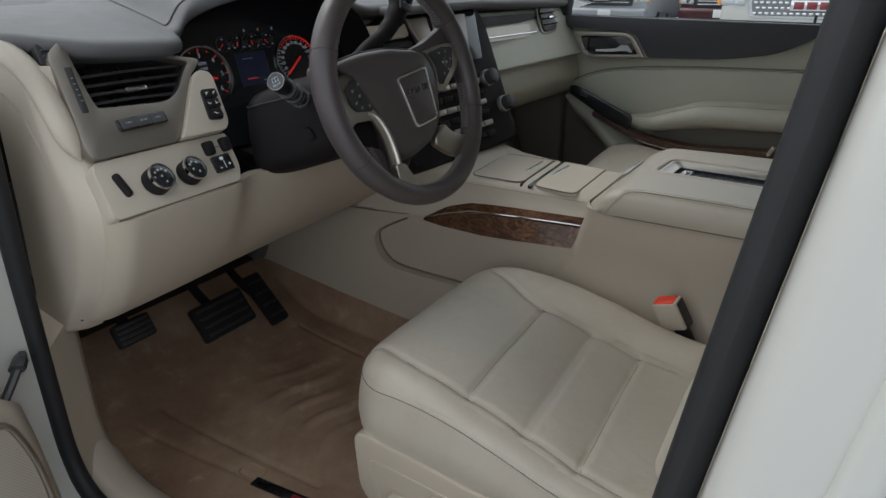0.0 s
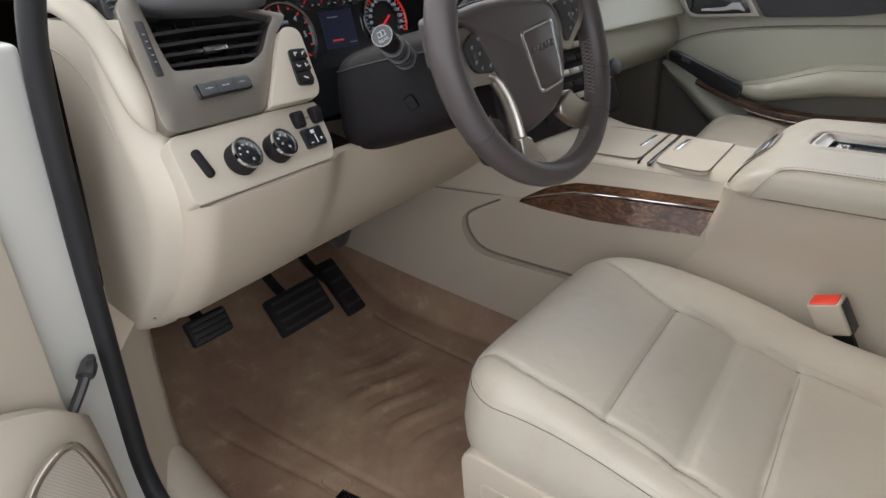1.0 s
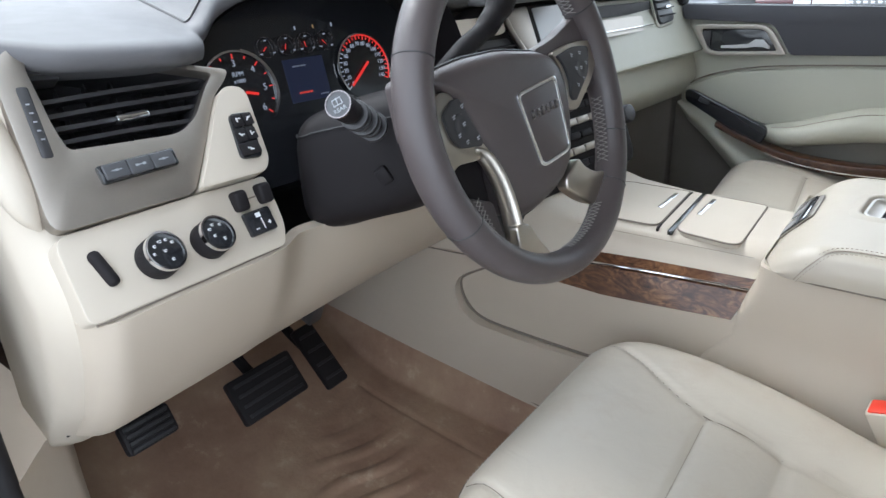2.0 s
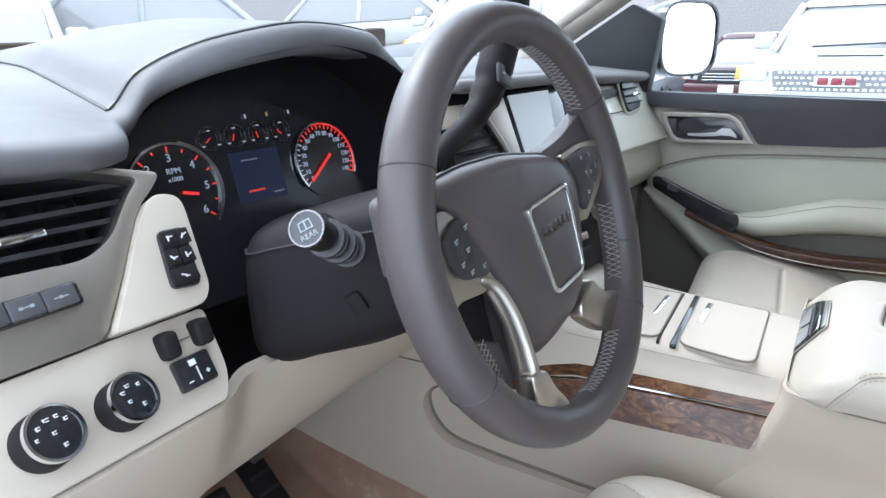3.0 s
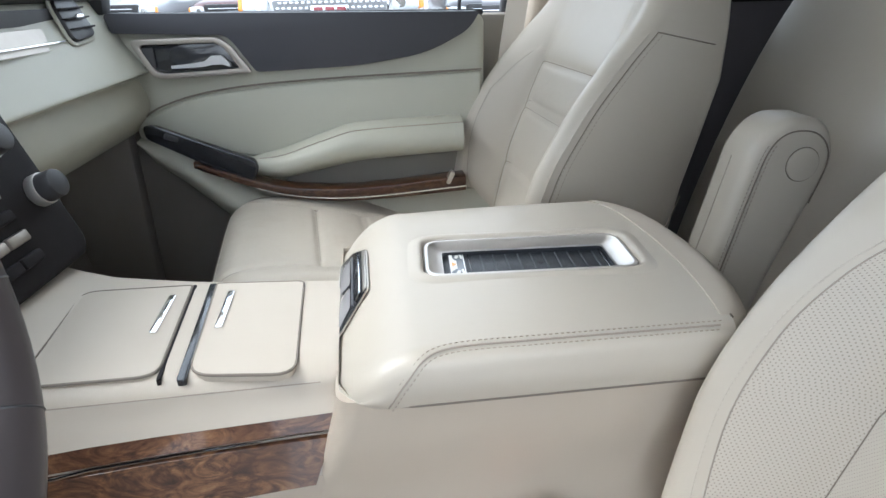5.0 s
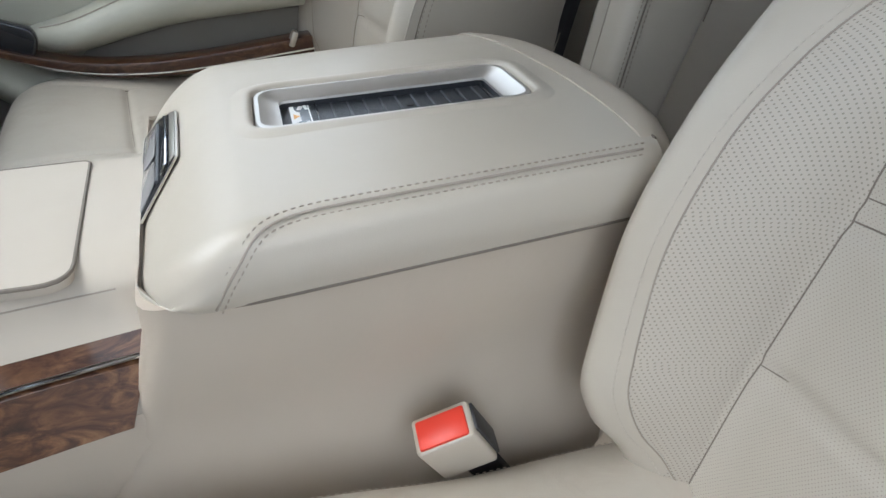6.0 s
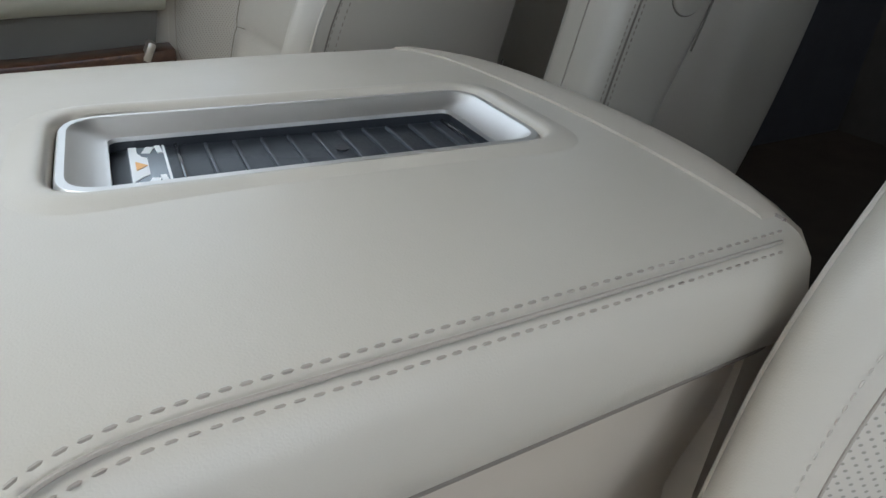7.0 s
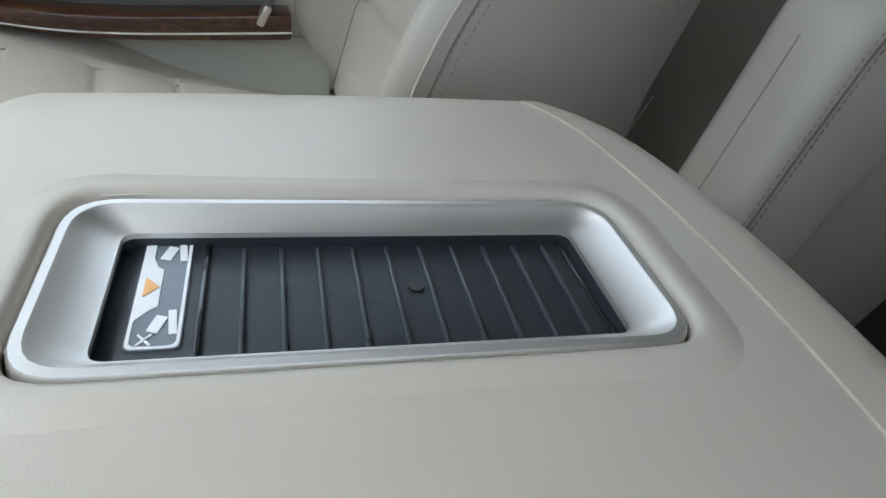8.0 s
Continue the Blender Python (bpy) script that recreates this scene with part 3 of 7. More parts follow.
part("door_lever", loft([[(x, DY - 0.036, z - h), (x, DY - 0.026, z - h), (x, DY - 0.026, z + h), (x, DY - 0.036, z + h)] for x, z, h in [(-0.682, 1.232, 0.003), (-0.65, 1.233, 0.004), (-0.615, 1.236, 0.005), (-0.600, 1.243, 0.009), (-0.580, 1.243, 0.009), (-0.564, 1.232, 0.003)]]), lit_chrome, pdoor, "chrome inner door lever")
part("lock_switch", rbox((0.022, 0.006, 0.04), pose(-0.726, DY - 0.024, 1.250), 0.002), black, pdoor)
# soft middle panel with a seam above it
mid = rounded([(-0.785, 1.115), (-0.66, 1.165), (-0.45, 1.185), (-0.03, 1.195), (-0.03, 0.98), (-0.35, 0.98), (-0.55, 1.03), (-0.77, 1.085)], [0.02, 0.05, 0.1, 0.01, 0.01, 0.05, 0.05, 0.02])
part("middle_panel", prism(mid, ON_Y(DY - 0.008), 0.02, 0.006, 3), door_vinyl, pdoor)
part("panel_seam", tube(smooth_path([(-0.785, DY - 0.005, 1.112), (-0.72, DY - 0.006, 1.15), (-0.60, DY - 0.006, 1.178), (-0.40, DY - 0.006, 1.192), (-0.03, DY - 0.006, 1.200)]), 0.0022, 6), seam_dark, pdoor)
# arm rest: a long swelling that narrows in front
def armrest(u, v):
    x = -0.555 + 0.475 * u
    top = flow(u, [0, 0.145, 0.36, 0.51, 1], [1.030, 1.045, 1.078, 1.096, 1.103])
    low = flow(u, [0, 0.12, 0.36, 0.54, 1], [0.994, 0.982, 1.000, 1.013, 1.022])
    out = 0.012 + 0.075 * flow(u, [0, 0.2, 1], [0.4, 1, 1])
    a = math.pi * (v * 1.0)
    return (x, DY + 0.012 - out * math.sin(a) ** 0.6, (top + low) / 2 + (top - low) / 2 * math.cos(a))
part("armrest", sheet(armrest, 40, 20, None), door_vinyl, pdoor, "padded pale beige armrest", angle=180)
part("armrest_seam", tube([Vector(armrest(u, 0.22)) + Vector((0, -0.0006, 0.0006)) for u in [0.05 + 0.95 * k / 30 for k in range(31)]], 0.0011, 5), stitch_dark, pdoor)
sw_top = rounded([(-0.758, 1.118), (-0.735, 1.119), (-0.531, 1.041), (-0.527, 1.022), (-0.541, 0.993), (-0.562, 0.994), (-0.755, 1.090)], 0.010)
part("switch_panel", prism(sw_top, lambda x, z, w: Vector((x, DY - 0.035 - w - 0.035 * (x + 0.77) / 0.24, z)), 0.02, 0.005, 3), gloss_black, pdoor, "gloss black window switch panel")
part("window_switch", rbox((0.03, 0.012, 0.012), pose(-0.70, DY - 0.064, 1.093, 0, 20, 8), 0.003), black, pdoor)
# wood strip that sweeps under the arm rest
def sweep(zs_off, thick, half):
    path = smooth_path([(-0.66, DY - 0.082, 1.036), (-0.58, DY - 0.092, 1.004), (-0.49, DY - 0.095, 0.973), (-0.40, DY - 0.094, 0.957), (-0.287, DY - 0.09, 0.952), (-0.078, DY - 0.085, 0.962)], 8)
    return loft([[(p.x, p.y - thick, p.z + zs_off - half * k), (p.x, p.y + 0.05, p.z + zs_off - half * k), (p.x, p.y + 0.05, p.z + zs_off + half * k), (p.x, p.y - thick, p.z + zs_off + half * k)] for p, k in ((p, lerp(p.x, [-0.66, -0.55, -0.40, -0.1], [0.25, 0.6, 1, 1.25])) for p in path)])
part("wood_strip", bevel(sweep(0.0, 0.0, 0.0135), 0.003, 2, 50), wood_shaded, pdoor, "glossy burl wood strip in painted shade")
part("chrome_line", sweep(-0.006, 0.0015, 0.0012), chrome, pdoor)
part("pocket_recess", prism(rounded([(-0.50, 0.960), (-0.42, 1.015), (-0.30, 1.032), (-0.03, 1.040), (-0.03, 0.945), (-0.40, 0.940)], [0.02, 0.06, 0.05, 0.01, 0.01, 0.03]), ON_Y(DY - 0.012), 0.012, 0.004), pocket_grey, pdoor, "grey storage pocket under the armrest")
part("pocket_catch", rbox((0.012, 0.02, 0.03), pose(-0.114, DY - 0.078, 0.976, 0, 25, 0), 0.004), nickel, pdoor)
def skirt(u, v):
    x = -0.785 + 0.765 * u
    top = lerp(x, [-0.82, -0.79, -0.68, -0.56, -0.45, -0.30, -0.02], [1.090, 1.080, 1.046, 0.974, 0.934, 0.930, 0.936])
    low_z = flow(x, [-0.82, -0.787, -0.763, -0.70, -0.604, -0.45, -0.30], [1.084, 1.074, 1.035, 0.985, 0.90, 0.77, 0.64])
    return (x, DY - 0.085 * ease(u, [0, 0.3, 1], [0.3, 1, 1]) * math.sin(math.pi * (0.25 + 0.5 * v)) ** 2 + 0.0, low_z + (top - low_z) * v)
part("lower_panel", sheet(skirt, 24, 10, (0, 0.05, 0)), door_vinyl, pdoor, "pale beige lower door panel", angle=60)
part("window_seal", rbox((0.80, 0.016, 0.012), pose(-0.42, DY + 0.03, 1.325, 0, 1.0, 0), 0.004), rubber_seal, pdoor)
part("lock_knob", tube([(-0.075, DY + 0.02, 1.315), (-0.073, DY + 0.02, 1.345)], 0.004, 8), black, pdoor)

# door mirror outside
mir = thing("door_mirror", "black wing mirror with a chrome edge outside the window", "mirror", at=pose(0.095, 0.01, 0) @ pose(-0.76, 2.365, 0, 0, 0, -28) @ pose(0.76, -2.365, 0))
def shell(k, x):
    return [(x, 2.357 + 0.118 * k * math.copysign(abs(math.cos(a)) ** 0.55, math.cos(a)), 1.47 + 0.105 * k * math.copysign(abs(math.sin(a)) ** 0.55, math.sin(a))) for a in (2 * math.pi * i / 28 for i in range(28))]
part("mirror_housing", loft([shell(1.0, -0.76), shell(1.02, -0.79), shell(0.9, -0.86), shell(0.5, -0.90)]), dark_paint, mir, angle=50)
part("mirror_glass", loft([shell(0.93, -0.757), shell(0.93, -0.765)]), mirror_face, mir, "bright mirror glass")
part("mirror_rim", loft([shell(1.0, -0.752), shell(1.01, -0.77), shell(0.94, -0.77), shell(0.94, -0.752), shell(1.0, -0.752)], cap=False), gloss_black, mir)
part("mirror_arm", tube(smooth_path([(-0.84, 2.18, 1.35), (-0.83, 2.30, 1.37), (-0.82, 2.42, 1.40)]), 0.03, 10, squash=0.5), chrome, mir, "chrome mirror arm")

# ---- driver's door, swung open ----
ddoor = thing("driver_door", "beige driver's door standing wide open", "car door", at=pose(-0.785, 0.315, 0, 0, 0, -72))
# local: x along the door from its hinge, y towards the cabin, z up
dface = rounded([(0.0, 0.48), (0.95, 0.48), (1.02, 1.30), (0.0, 1.33)], 0.05)
part("door_shell", prism(dface, lambda x, z, w: Vector((x, -0.14 + w, z)), 0.10, 0.015, 3), white_paint, ddoor, "white painted outer shell")
part("door_panel", prism(grow(dface, -0.03), lambda x, z, w: Vector((x, -0.042 + w, z)), 0.045, 0.018, 3), vinyl, ddoor)
def bulge(u, v):
    x = 0.015 + 0.86 * u
    top = flow(u, [0, 0.07, 0.17, 0.30, 0.5, 1], [0.91, 0.968, 1.0, 0.975, 0.90, 0.88])
    return (x, 0.0 + 0.075 * math.sin(math.pi * (0.06 + 0.72 * v)) ** 0.5 * ease(u, [0, 0.05, 1], [0.5, 1, 1]), top - (top - 0.50) * v)
part("lower_bulge", sheet(bulge, 30, 20, (0, -0.02, 0)), vinyl, ddoor, "beige lower door moulding", angle=60)
spk = rounded([(0.055, 0.56), (0.225, 0.56), (0.205, 0.78), (0.145, 0.925), (0.088, 0.945), (0.064, 0.86)], [0.03, 0.03, 0.08, 0.04, 0.025, 0.05])
part("speaker_frame", ring(grow(spk, 0.008), spk, lambda x, z, w: Vector((x, 0.071 + w, z)), 0.009, 0.002), nickel, ddoor)
part("speaker_grille", prism(spk, lambda x, z, w: Vector((x, 0.070 + w, z)), 0.006, 0.002), grille_fine, ddoor, "perforated beige speaker grille")
SWP = frame_from((0.275, 0.083, 0.875), (0.60, 0.0, -0.80), (0.05, 1, 0.25))
part("switch_panel", rbox((0.215, 0.036, 0.014), SWP, 0.006), gloss_black, ddoor, "gloss black switch panel")
for i in range(4):
    sw = part("window_switch", rbox((0.042, 0.022, 0.008), SWP @ pose(-0.075 + 0.048 * i, 0, 0.009), 0.003), black, ddoor)
    part("switch_mark", rbox((0.006, 0.002, 0.0006), SWP @ pose(-0.075 + 0.048 * i, 0, 0.0132), 0), print_grey, sw)
part("panel_crease", tube(smooth_path([(0.10, 0.004, 1.16), (0.30, 0.004, 1.13), (0.55, 0.004, 1.10), (0.90, 0.004, 1.09)]), 0.003, 6), seam_dark, ddoor)
solo("door_check_strap", tube(smooth_path([(-0.80, 0.335, 0.960), (-0.775, 0.322, 0.962), (-0.765, 0.306, 0.948), (-0.760, 0.285, 0.925)]), [0.014] * 6 + [0.017] * 5 + [0.010] * 14, 8, squash=0.6), black, "black door check strap at the hinge", "door strap")
# ---- dashboard ----
# the dashboard's own axes, turned slightly against the drawing axes that its numbers below use
CAR = pose(-0.25, 1.215, 0, 0, 0, -5.7) @ pose(0.25, -1.215, 0)
dash = thing("dashboard", "beige and charcoal dashboard with satin silver vents", "dashboard", at=CAR)

# tilted face left of the wheel: F(y, z, out)
FN = Vector((1, 0.12, 0.55)).normalized()
def F(y, z, w=0.0):
    return Vector((-0.585 - 0.12 * (y - 0.40) - 0.55 * (z - 1.254), y, z)) + FN * w
def F_pose(y, z, w=0.0):
    return frame_from(F(y, z, w), (-0.12, 1, 0), FN)

# charcoal upper pad
Y_PAD = [0.37, 0.415, 0.465, 0.55, 0.605, 0.640, 0.674, 0.738, 0.84, 0.94, 1.00, 1.05, 1.12, 1.50, 1.56, 1.80, 2.10]
LIP_X = [-0.715, -0.665, -0.630, -0.622, -0.665, -0.735, -0.74, -0.70, -0.675, -0.69, -0.72, -0.74, -0.75, -0.75, -0.76, -0.77, -0.80]
LIP_Z = [1.394, 1.388, 1.380, 1.375, 1.372, 1.380, 1.412, 1.445, 1.461, 1.454, 1.432, 1.404, 1.392, 1.392, 1.385, 1.375, 1.365]
CROWN = [0.020, 0.028, 0.035, 0.040, 0.045, 0.055, 0.050, 0.030, 0.022, 0.026, 0.035, 0.040, 0.035, 0.030, 0.030, 0.030, 0.025]
def pad(u, v):
    y = 0.37 + 1.73 * u
    x0, z0, c = flow(y, Y_PAD, LIP_X), flow(y, Y_PAD, LIP_Z), flow(y, Y_PAD, CROWN)
    back = -1.30
    k = lerp(y, [0.64, 0.72, 0.98, 1.06], [0.0, 1.0, 1.0, 0.0])      # over the instruments
    if v < 0.12:
        t = v / 0.12
        return (x0 - 0.014 * k - 0.05 * (1 - t), y, z0 - 0.008 * k - (0.012 - 0.010 * k) * (1 - t))
    if v < 0.28:
        t = (v - 0.12) / 0.16
        a = math.pi / 2 * t
        return (x0 - 0.022 * (1 - math.cos(a)) * (1 - k) - 0.014 * k * (1 - t) - 0.022 * k * t ** 1.6 + 0.012 * (1 - 0.6 * k) * math.sin(2 * a), y, z0 - 0.008 * k * (1 - t) + 0.024 * math.sin(a))
    t = (v - 0.28) / 0.72
    return (x0 - 0.022 + (back - x0) * t, y, z0 + 0.024 + c * math.sin(math.pi * min(1, t * 1.3) * 0.5) - (z0 + c - 1.41) * max(0.0, t - 0.35) / 0.65)
part("upper_pad", sheet(pad, 220, 60, None), charcoal, dash, "charcoal soft upper pad", angle=180)
part("pad_seam", tube([Vector(pad((y - 0.37) / 1.73, 0.285)) for y in [0.64 + 0.42 * k / 50 for k in range(51)]], 0.0026, 6), black, dash)

part("lid_crease", tube([Vector(pad((y - 0.37) / 1.73, v)) + Vector((0, 0, 0.0005)) for y, v in [(0.640 + (0.656 - 0.640) * k / 40, 0.285 + 0.60 * k / 40) for k in range(41)]], 0.0022, 6), black, dash)

# satin silver vent surround
sil = rounded([(0.396, 1.252), (0.530, 1.250), (0.549, 1.272), (0.594, 1.330), (0.612, 1.341), (0.624, 1.352), (0.43, 1.398), (0.404, 1.385), (0.400, 1.30)], [0.015, 0.008, 0.01, 0.015, 0.01, 0.01, 0.01, 0.02, 0.05], 4)
hole = rounded([(0.436, 1.310), (0.540, 1.303), (0.564, 1.314), (0.578, 1.329), (0.590, 1.341), (0.603, 1.351), (0.45, 1.392), (0.430, 1.385), (0.432, 1.33)], [0.006, 0.015, 0.01, 0.01, 0.01, 0.006, 0.006, 0.01, 0.01], 4)
part("vent_surround", ring(sil, hole, F, 0.016, 0.003), silver, dash, "satin silver air vent surround")
vent = part("air_vent", prism(hole, lambda y, z, w: F(y, z, -0.055 + w), 0.004, 0.0), black, dash, "black slatted air vent")
b = bmesh.new()
n = len(hole)
for i in range(n):
    p, q = hole[i], hole[(i + 1) % n]
    b.faces.new([b.verts.new(F(*p, 0.004)), b.verts.new(F(*q, 0.004)), b.verts.new(F(*q, -0.055)), b.verts.new(F(*p, -0.055))])
part("vent_duct", b, black, vent)
for z0, z1, ye in [(1.322, 1.317, 0.570), (1.333, 1.329, 0.584), (1.344, 1.341, 0.595), (1.356, 1.354, 0.600)]:
    part("slat", loft([[F(y, z - 0.0018, -0.003), F(y, z + 0.0016, -0.002), F(y, z + 0.008, -0.03), F(y, z + 0.003, -0.03)] for y, z in ((0.439, z0), (0.50, (z0 + z1) / 2 + 0.001), (ye, z1))]), black, vent)
for i in range(5):
    y = 0.465 + 0.026 * i
    part("vane", loft([[F(y, 1.312, -0.03), F(y + 0.0015, 1.312, -0.03), F(y + 0.0015, 1.375, -0.03), F(y, 1.375, -0.03)], [F(y + 0.004, 1.312, -0.05), F(y + 0.0055, 1.312, -0.05), F(y + 0.0055, 1.375, -0.05), F(y + 0.004, 1.375, -0.05)]]), black, vent)
part("vent_tab", rbox((0.034, 0.008, 0.012), F_pose(0.509, 1.330, 0.0), 0.003), chrome, vent, "chrome vent tab")
tw = part("vent_wheel", rbox((0.011, 0.066, 0.006), F_pose(0.4195, 1.336, 0.0145) @ pose(0, 0, 0, 0, 0, -6), 0.004), black, dash, "black vent thumb wheel")
for i in range(5):
    part("wheel_dot", rbox((0.003, 0.0012, 0.0006), F_pose(0.4195, 1.322 + 0.007 * i, 0.0178) @ pose(0, 0, 0, 0, 0, -6), 0), print_grey, tw)
# small demister vent at the far end under the pad
sv = part("side_vent", prism(rounded([(0.398, 1.376), (0.462, 1.372), (0.462, 1.398), (0.402, 1.402)], 0.004), lambda y, z, w: F(y, z, -0.02 + w), 0.020, 0.002), black, dash, "small black demister vent")
for i in range(3):
    part("slat", rbox((0.054, 0.0022, 0.006), F_pose(0.431, 1.378 + 0.0068 * i, 0.003), 0.0008), key_grey, sv)
# row of three keys under the vent
part("key_bank", rbox((0.076, 0.018, 0.008), F_pose(0.4875, 1.2845, 0.017), 0.003), gloss_black, dash, "black bank of keys")
for i in range(3):
    kp = F_pose(0.4645 + 0.0228 * i, 1.2848 - 0.0003 * i, 0.022)
    key = part("key", rbox((0.0224, 0.0145, 0.005), kp @ pose(0, 0, -0.0015), 0.0015), key_grey, dash)
    for q in range(3):
        part("key_mark", rbox((0.0030, 0.0009 + 0.0012 * ((i + q) % 2), 0.0006), kp @ pose(-0.0035 + 0.0035 * q, 0, 0.0011), 0), print_grey, key)

# beige key pod between vent and dials
podo = rounded([(0.533, 1.250), (0.554, 1.276), (0.588, 1.322), (0.603, 1.335), (0.628, 1.330), (0.621, 1.258), (0.611, 1.248)], [0.008, 0.012, 0.014, 0.010, 0.012, 0.010, 0.006], 4)
pod = part("key_pod", prism(podo, lambda y, z, w: F(y, z, -0.03 + w), 0.055, 0.006, 3), vinyl, dash, "beige key pod")
kb = rounded([(0.5925, 1.307), (0.6175, 1.3055), (0.6125, 1.261), (0.5865, 1.2645)], 0.006)
bank = part("key_bank", prism(kb, lambda y, z, w: F(y, z, 0.022 + w), 0.007, 0.002), gloss_black, dash, "black six-key bank")
for r in range(3):
    for c in range(2 if r < 2 else 1):
        y = 0.5985 + 0.0128 * c - 0.0024 * r if r < 2 else 0.6000
        kp = F_pose(y, 1.2990 - 0.0138 * r - 0.0006 * c, 0.030)
        key = part("key", rbox((0.0118 if r < 2 else 0.024, 0.0125 * 1.14 - 0.001, 0.003), kp, 0.0012), column_black, bank)
        part("key_mark", rbox((0.0012, 0.0048, 0.0006), kp @ pose(-0.0016, 0, 0.0018, 0, 0, 35 * (r - c)), 0), print_white, key)
        part("key_mark", rbox((0.0040, 0.0010, 0.0006), kp @ pose(0.0010, 0.0012 - 0.0015 * r, 0.0018, 0, 0, 20 * c), 0), print_white, key)

# beige switch panel below, its lip and the knee panel
sp = rounded([(0.396, 1.250), (0.533, 1.249), (0.6165, 1.2465), (0.6165, 1.197), (0.607, 1.178), (0.396, 1.179)], [0.012, 0.004, 0.006, 0.01, 0.006, 0.01], 4)
part("switch_panel", prism(sp, lambda y, z, w: F(y, z, -0.045 + w), 0.055, 0.004, 3), vinyl, dash, "beige switch panel")

def knob(y, z, r, label, marks):
    base = F_pose(y, z, 0.008) @ pose(0, 0, 0, -8, 10, 0)
    kn = part("rotary_knob", disc(r * 1.04, 0.020, base, 36, 0.002, r), column_black, dash, label)
    part("knob_ring", loft([[base @ Vector((rr * math.cos(a), rr * math.sin(a), h)) for a in (2 * math.pi * i / 40 for i in range(40))] for rr, h in ((r * 1.0, 0.018), (r * 1.0, 0.0225), (r * 0.9, 0.0225), (r * 0.9, 0.018), (r * 1.0, 0.018))], cap=False), chrome, kn, "chrome knob ring")
    part("knob_face", disc(r * 0.9, 0.002, base @ pose(0, 0, 0.0195), 32, 0.0005), gloss_black, kn)
    for dx, dy, w, hh in marks:
        at = base @ pose(dx * r, dy * r, 0.0218)
        part("knob_mark", rbox((w * 0.75, 0.0007, 0.0006), at @ pose(0, 0.0008, 0), 0), print_white, kn)
        part("knob_mark", rbox((0.0007, hh * 0.7, 0.0006), at @ pose(-w * 0.25, -0.0002, 0), 0), print_white, kn)
        part("knob_mark", rbox((w * 0.4, 0.0006, 0.0006), at @ pose(w * 0.1, -0.0010, 0), 0), print_white, kn)
knob(0.4700, 1.2085, 0.0195, "black headlamp knob with a chrome ring", [(-0.45, 0.35, 0.004, 0.004), (-0.1, 0.5, 0.006, 0.002), (0.25, 0.5, 0.004, 0.002), (0.5, 0.3, 0.004, 0.003), (-0.05, 0.0, 0.004, 0.003), (0.1, -0.5, 0.004, 0.004), (-0.65, 0.0, 0.003, 0.003)])
knob(0.5245, 1.2070, 0.0185, "black drive mode knob with a chrome ring", [(-0.4, 0.3, 0.005, 0.002), (-0.1, 0.5, 0.005, 0.003), (0.35, 0.4, 0.004, 0.003), (-0.3, -0.1, 0.004, 0.003), (0.2, -0.4, 0.004, 0.005)])
wp = F_pose(0.4240, 1.2165, 0.010)
part("dimmer_wheel", rbox((0.011, 0.036, 0.014), wp @ pose(0, 0, 0, 0, 0, 12), 0.005, 3), column_black, dash, "black dimmer wheel")
for y, z in ((0.5725, 1.2305), (0.6030, 1.2305)):
    part("toggle", rbox((0.015, 0.022, 0.016), F_pose(y, z, 0.014) @ pose(0, 0, 0, 12, 0, 0), 0.004, 3), column_black, dash, "black brake release toggle")
part("toggle_link", rbox((0.028, 0.0015, 0.001), F_pose(0.588, 1.2305, 0.0108), 0), seam_dark, dash)
bp = F_pose(0.5865, 1.2070, 0.0115)
br = part("brake_controller", rbox((0.0335, 0.0265, 0.008), bp, 0.0025), gloss_black, dash, "black trailer brake control")
part("brake_mark", rbox((0.006, 0.005, 0.0006), bp @ pose(-0.001, 0.007, 0.0042), 0), print_white, br)
part("brake_mark", rbox((0.0012, 0.012, 0.0006), bp @ pose(0.001, -0.003, 0.0042), 0), print_white, br)
part("brake_mark", rbox((0.004, 0.0010, 0.0006), bp @ pose(-0.008, -0.007, 0.0042), 0), print_white, br)
part("brake_mark", rbox((0.004, 0.0010, 0.0006), bp @ pose(0.009, -0.004, 0.0042), 0), print_white, br)
part("brake_mark", rbox((0.0010, 0.004, 0.0006), bp @ pose(0.009, -0.004, 0.0042), 0), print_white, br)

# knee panel: from the switch panel's lip down and forward
def knee(u, v):
    y = 0.398 + 0.732 * u
    zt = flow(y, [0.385, 0.60, 0.66, 0.75, 0.9, 1.13], [1.178, 1.178, 1.172, 1.166, 1.160, 1.125])
    xt = flow(y, [0.385, 0.60, 0.66, 0.75, 1.13], [-0.532, -0.560, -0.60, -0.61, -0.66])
    zb = flow(y, [0.385, 0.55, 0.777, 1.13], [0.967, 0.958, 0.946, 0.935])
    xb = flow(y, [0.385, 0.55, 0.777, 1.13], [-0.700, -0.738, -0.795, -0.86])
    bulge = 0.030 * math.sin(math.pi * v) ** 0.8
    corner = 0.030 * max(0.0, 1 - (y - 0.398) / 0.030) ** 2.4       # rolls round into the end cap
    return (xt + (xb - xt) * v + bulge * 0.8 - corner, y - corner * 0.15, zt + (zb - zt) * v - bulge * 0.5)
part("knee_panel", sheet(knee, 90, 24, (-0.012, 0, 0.004)), vinyl_lower, dash, "beige knee panel", angle=60)
part("panel_gap", tube([F(y, 1.1785, 0.006) for y in (0.402, 0.45, 0.52, 0.60)], 0.0016, 6), seam_dark, dash)
part("lower_valance", sheet(lambda u, v: (-0.725 - 0.13 * u - 0.55 * v, 0.385 + 0.745 * u, 0.972 - 0.028 * u + 0.09 * v), 8, 6, (0, 0, 0.012)), black, dash, "black underside panel")
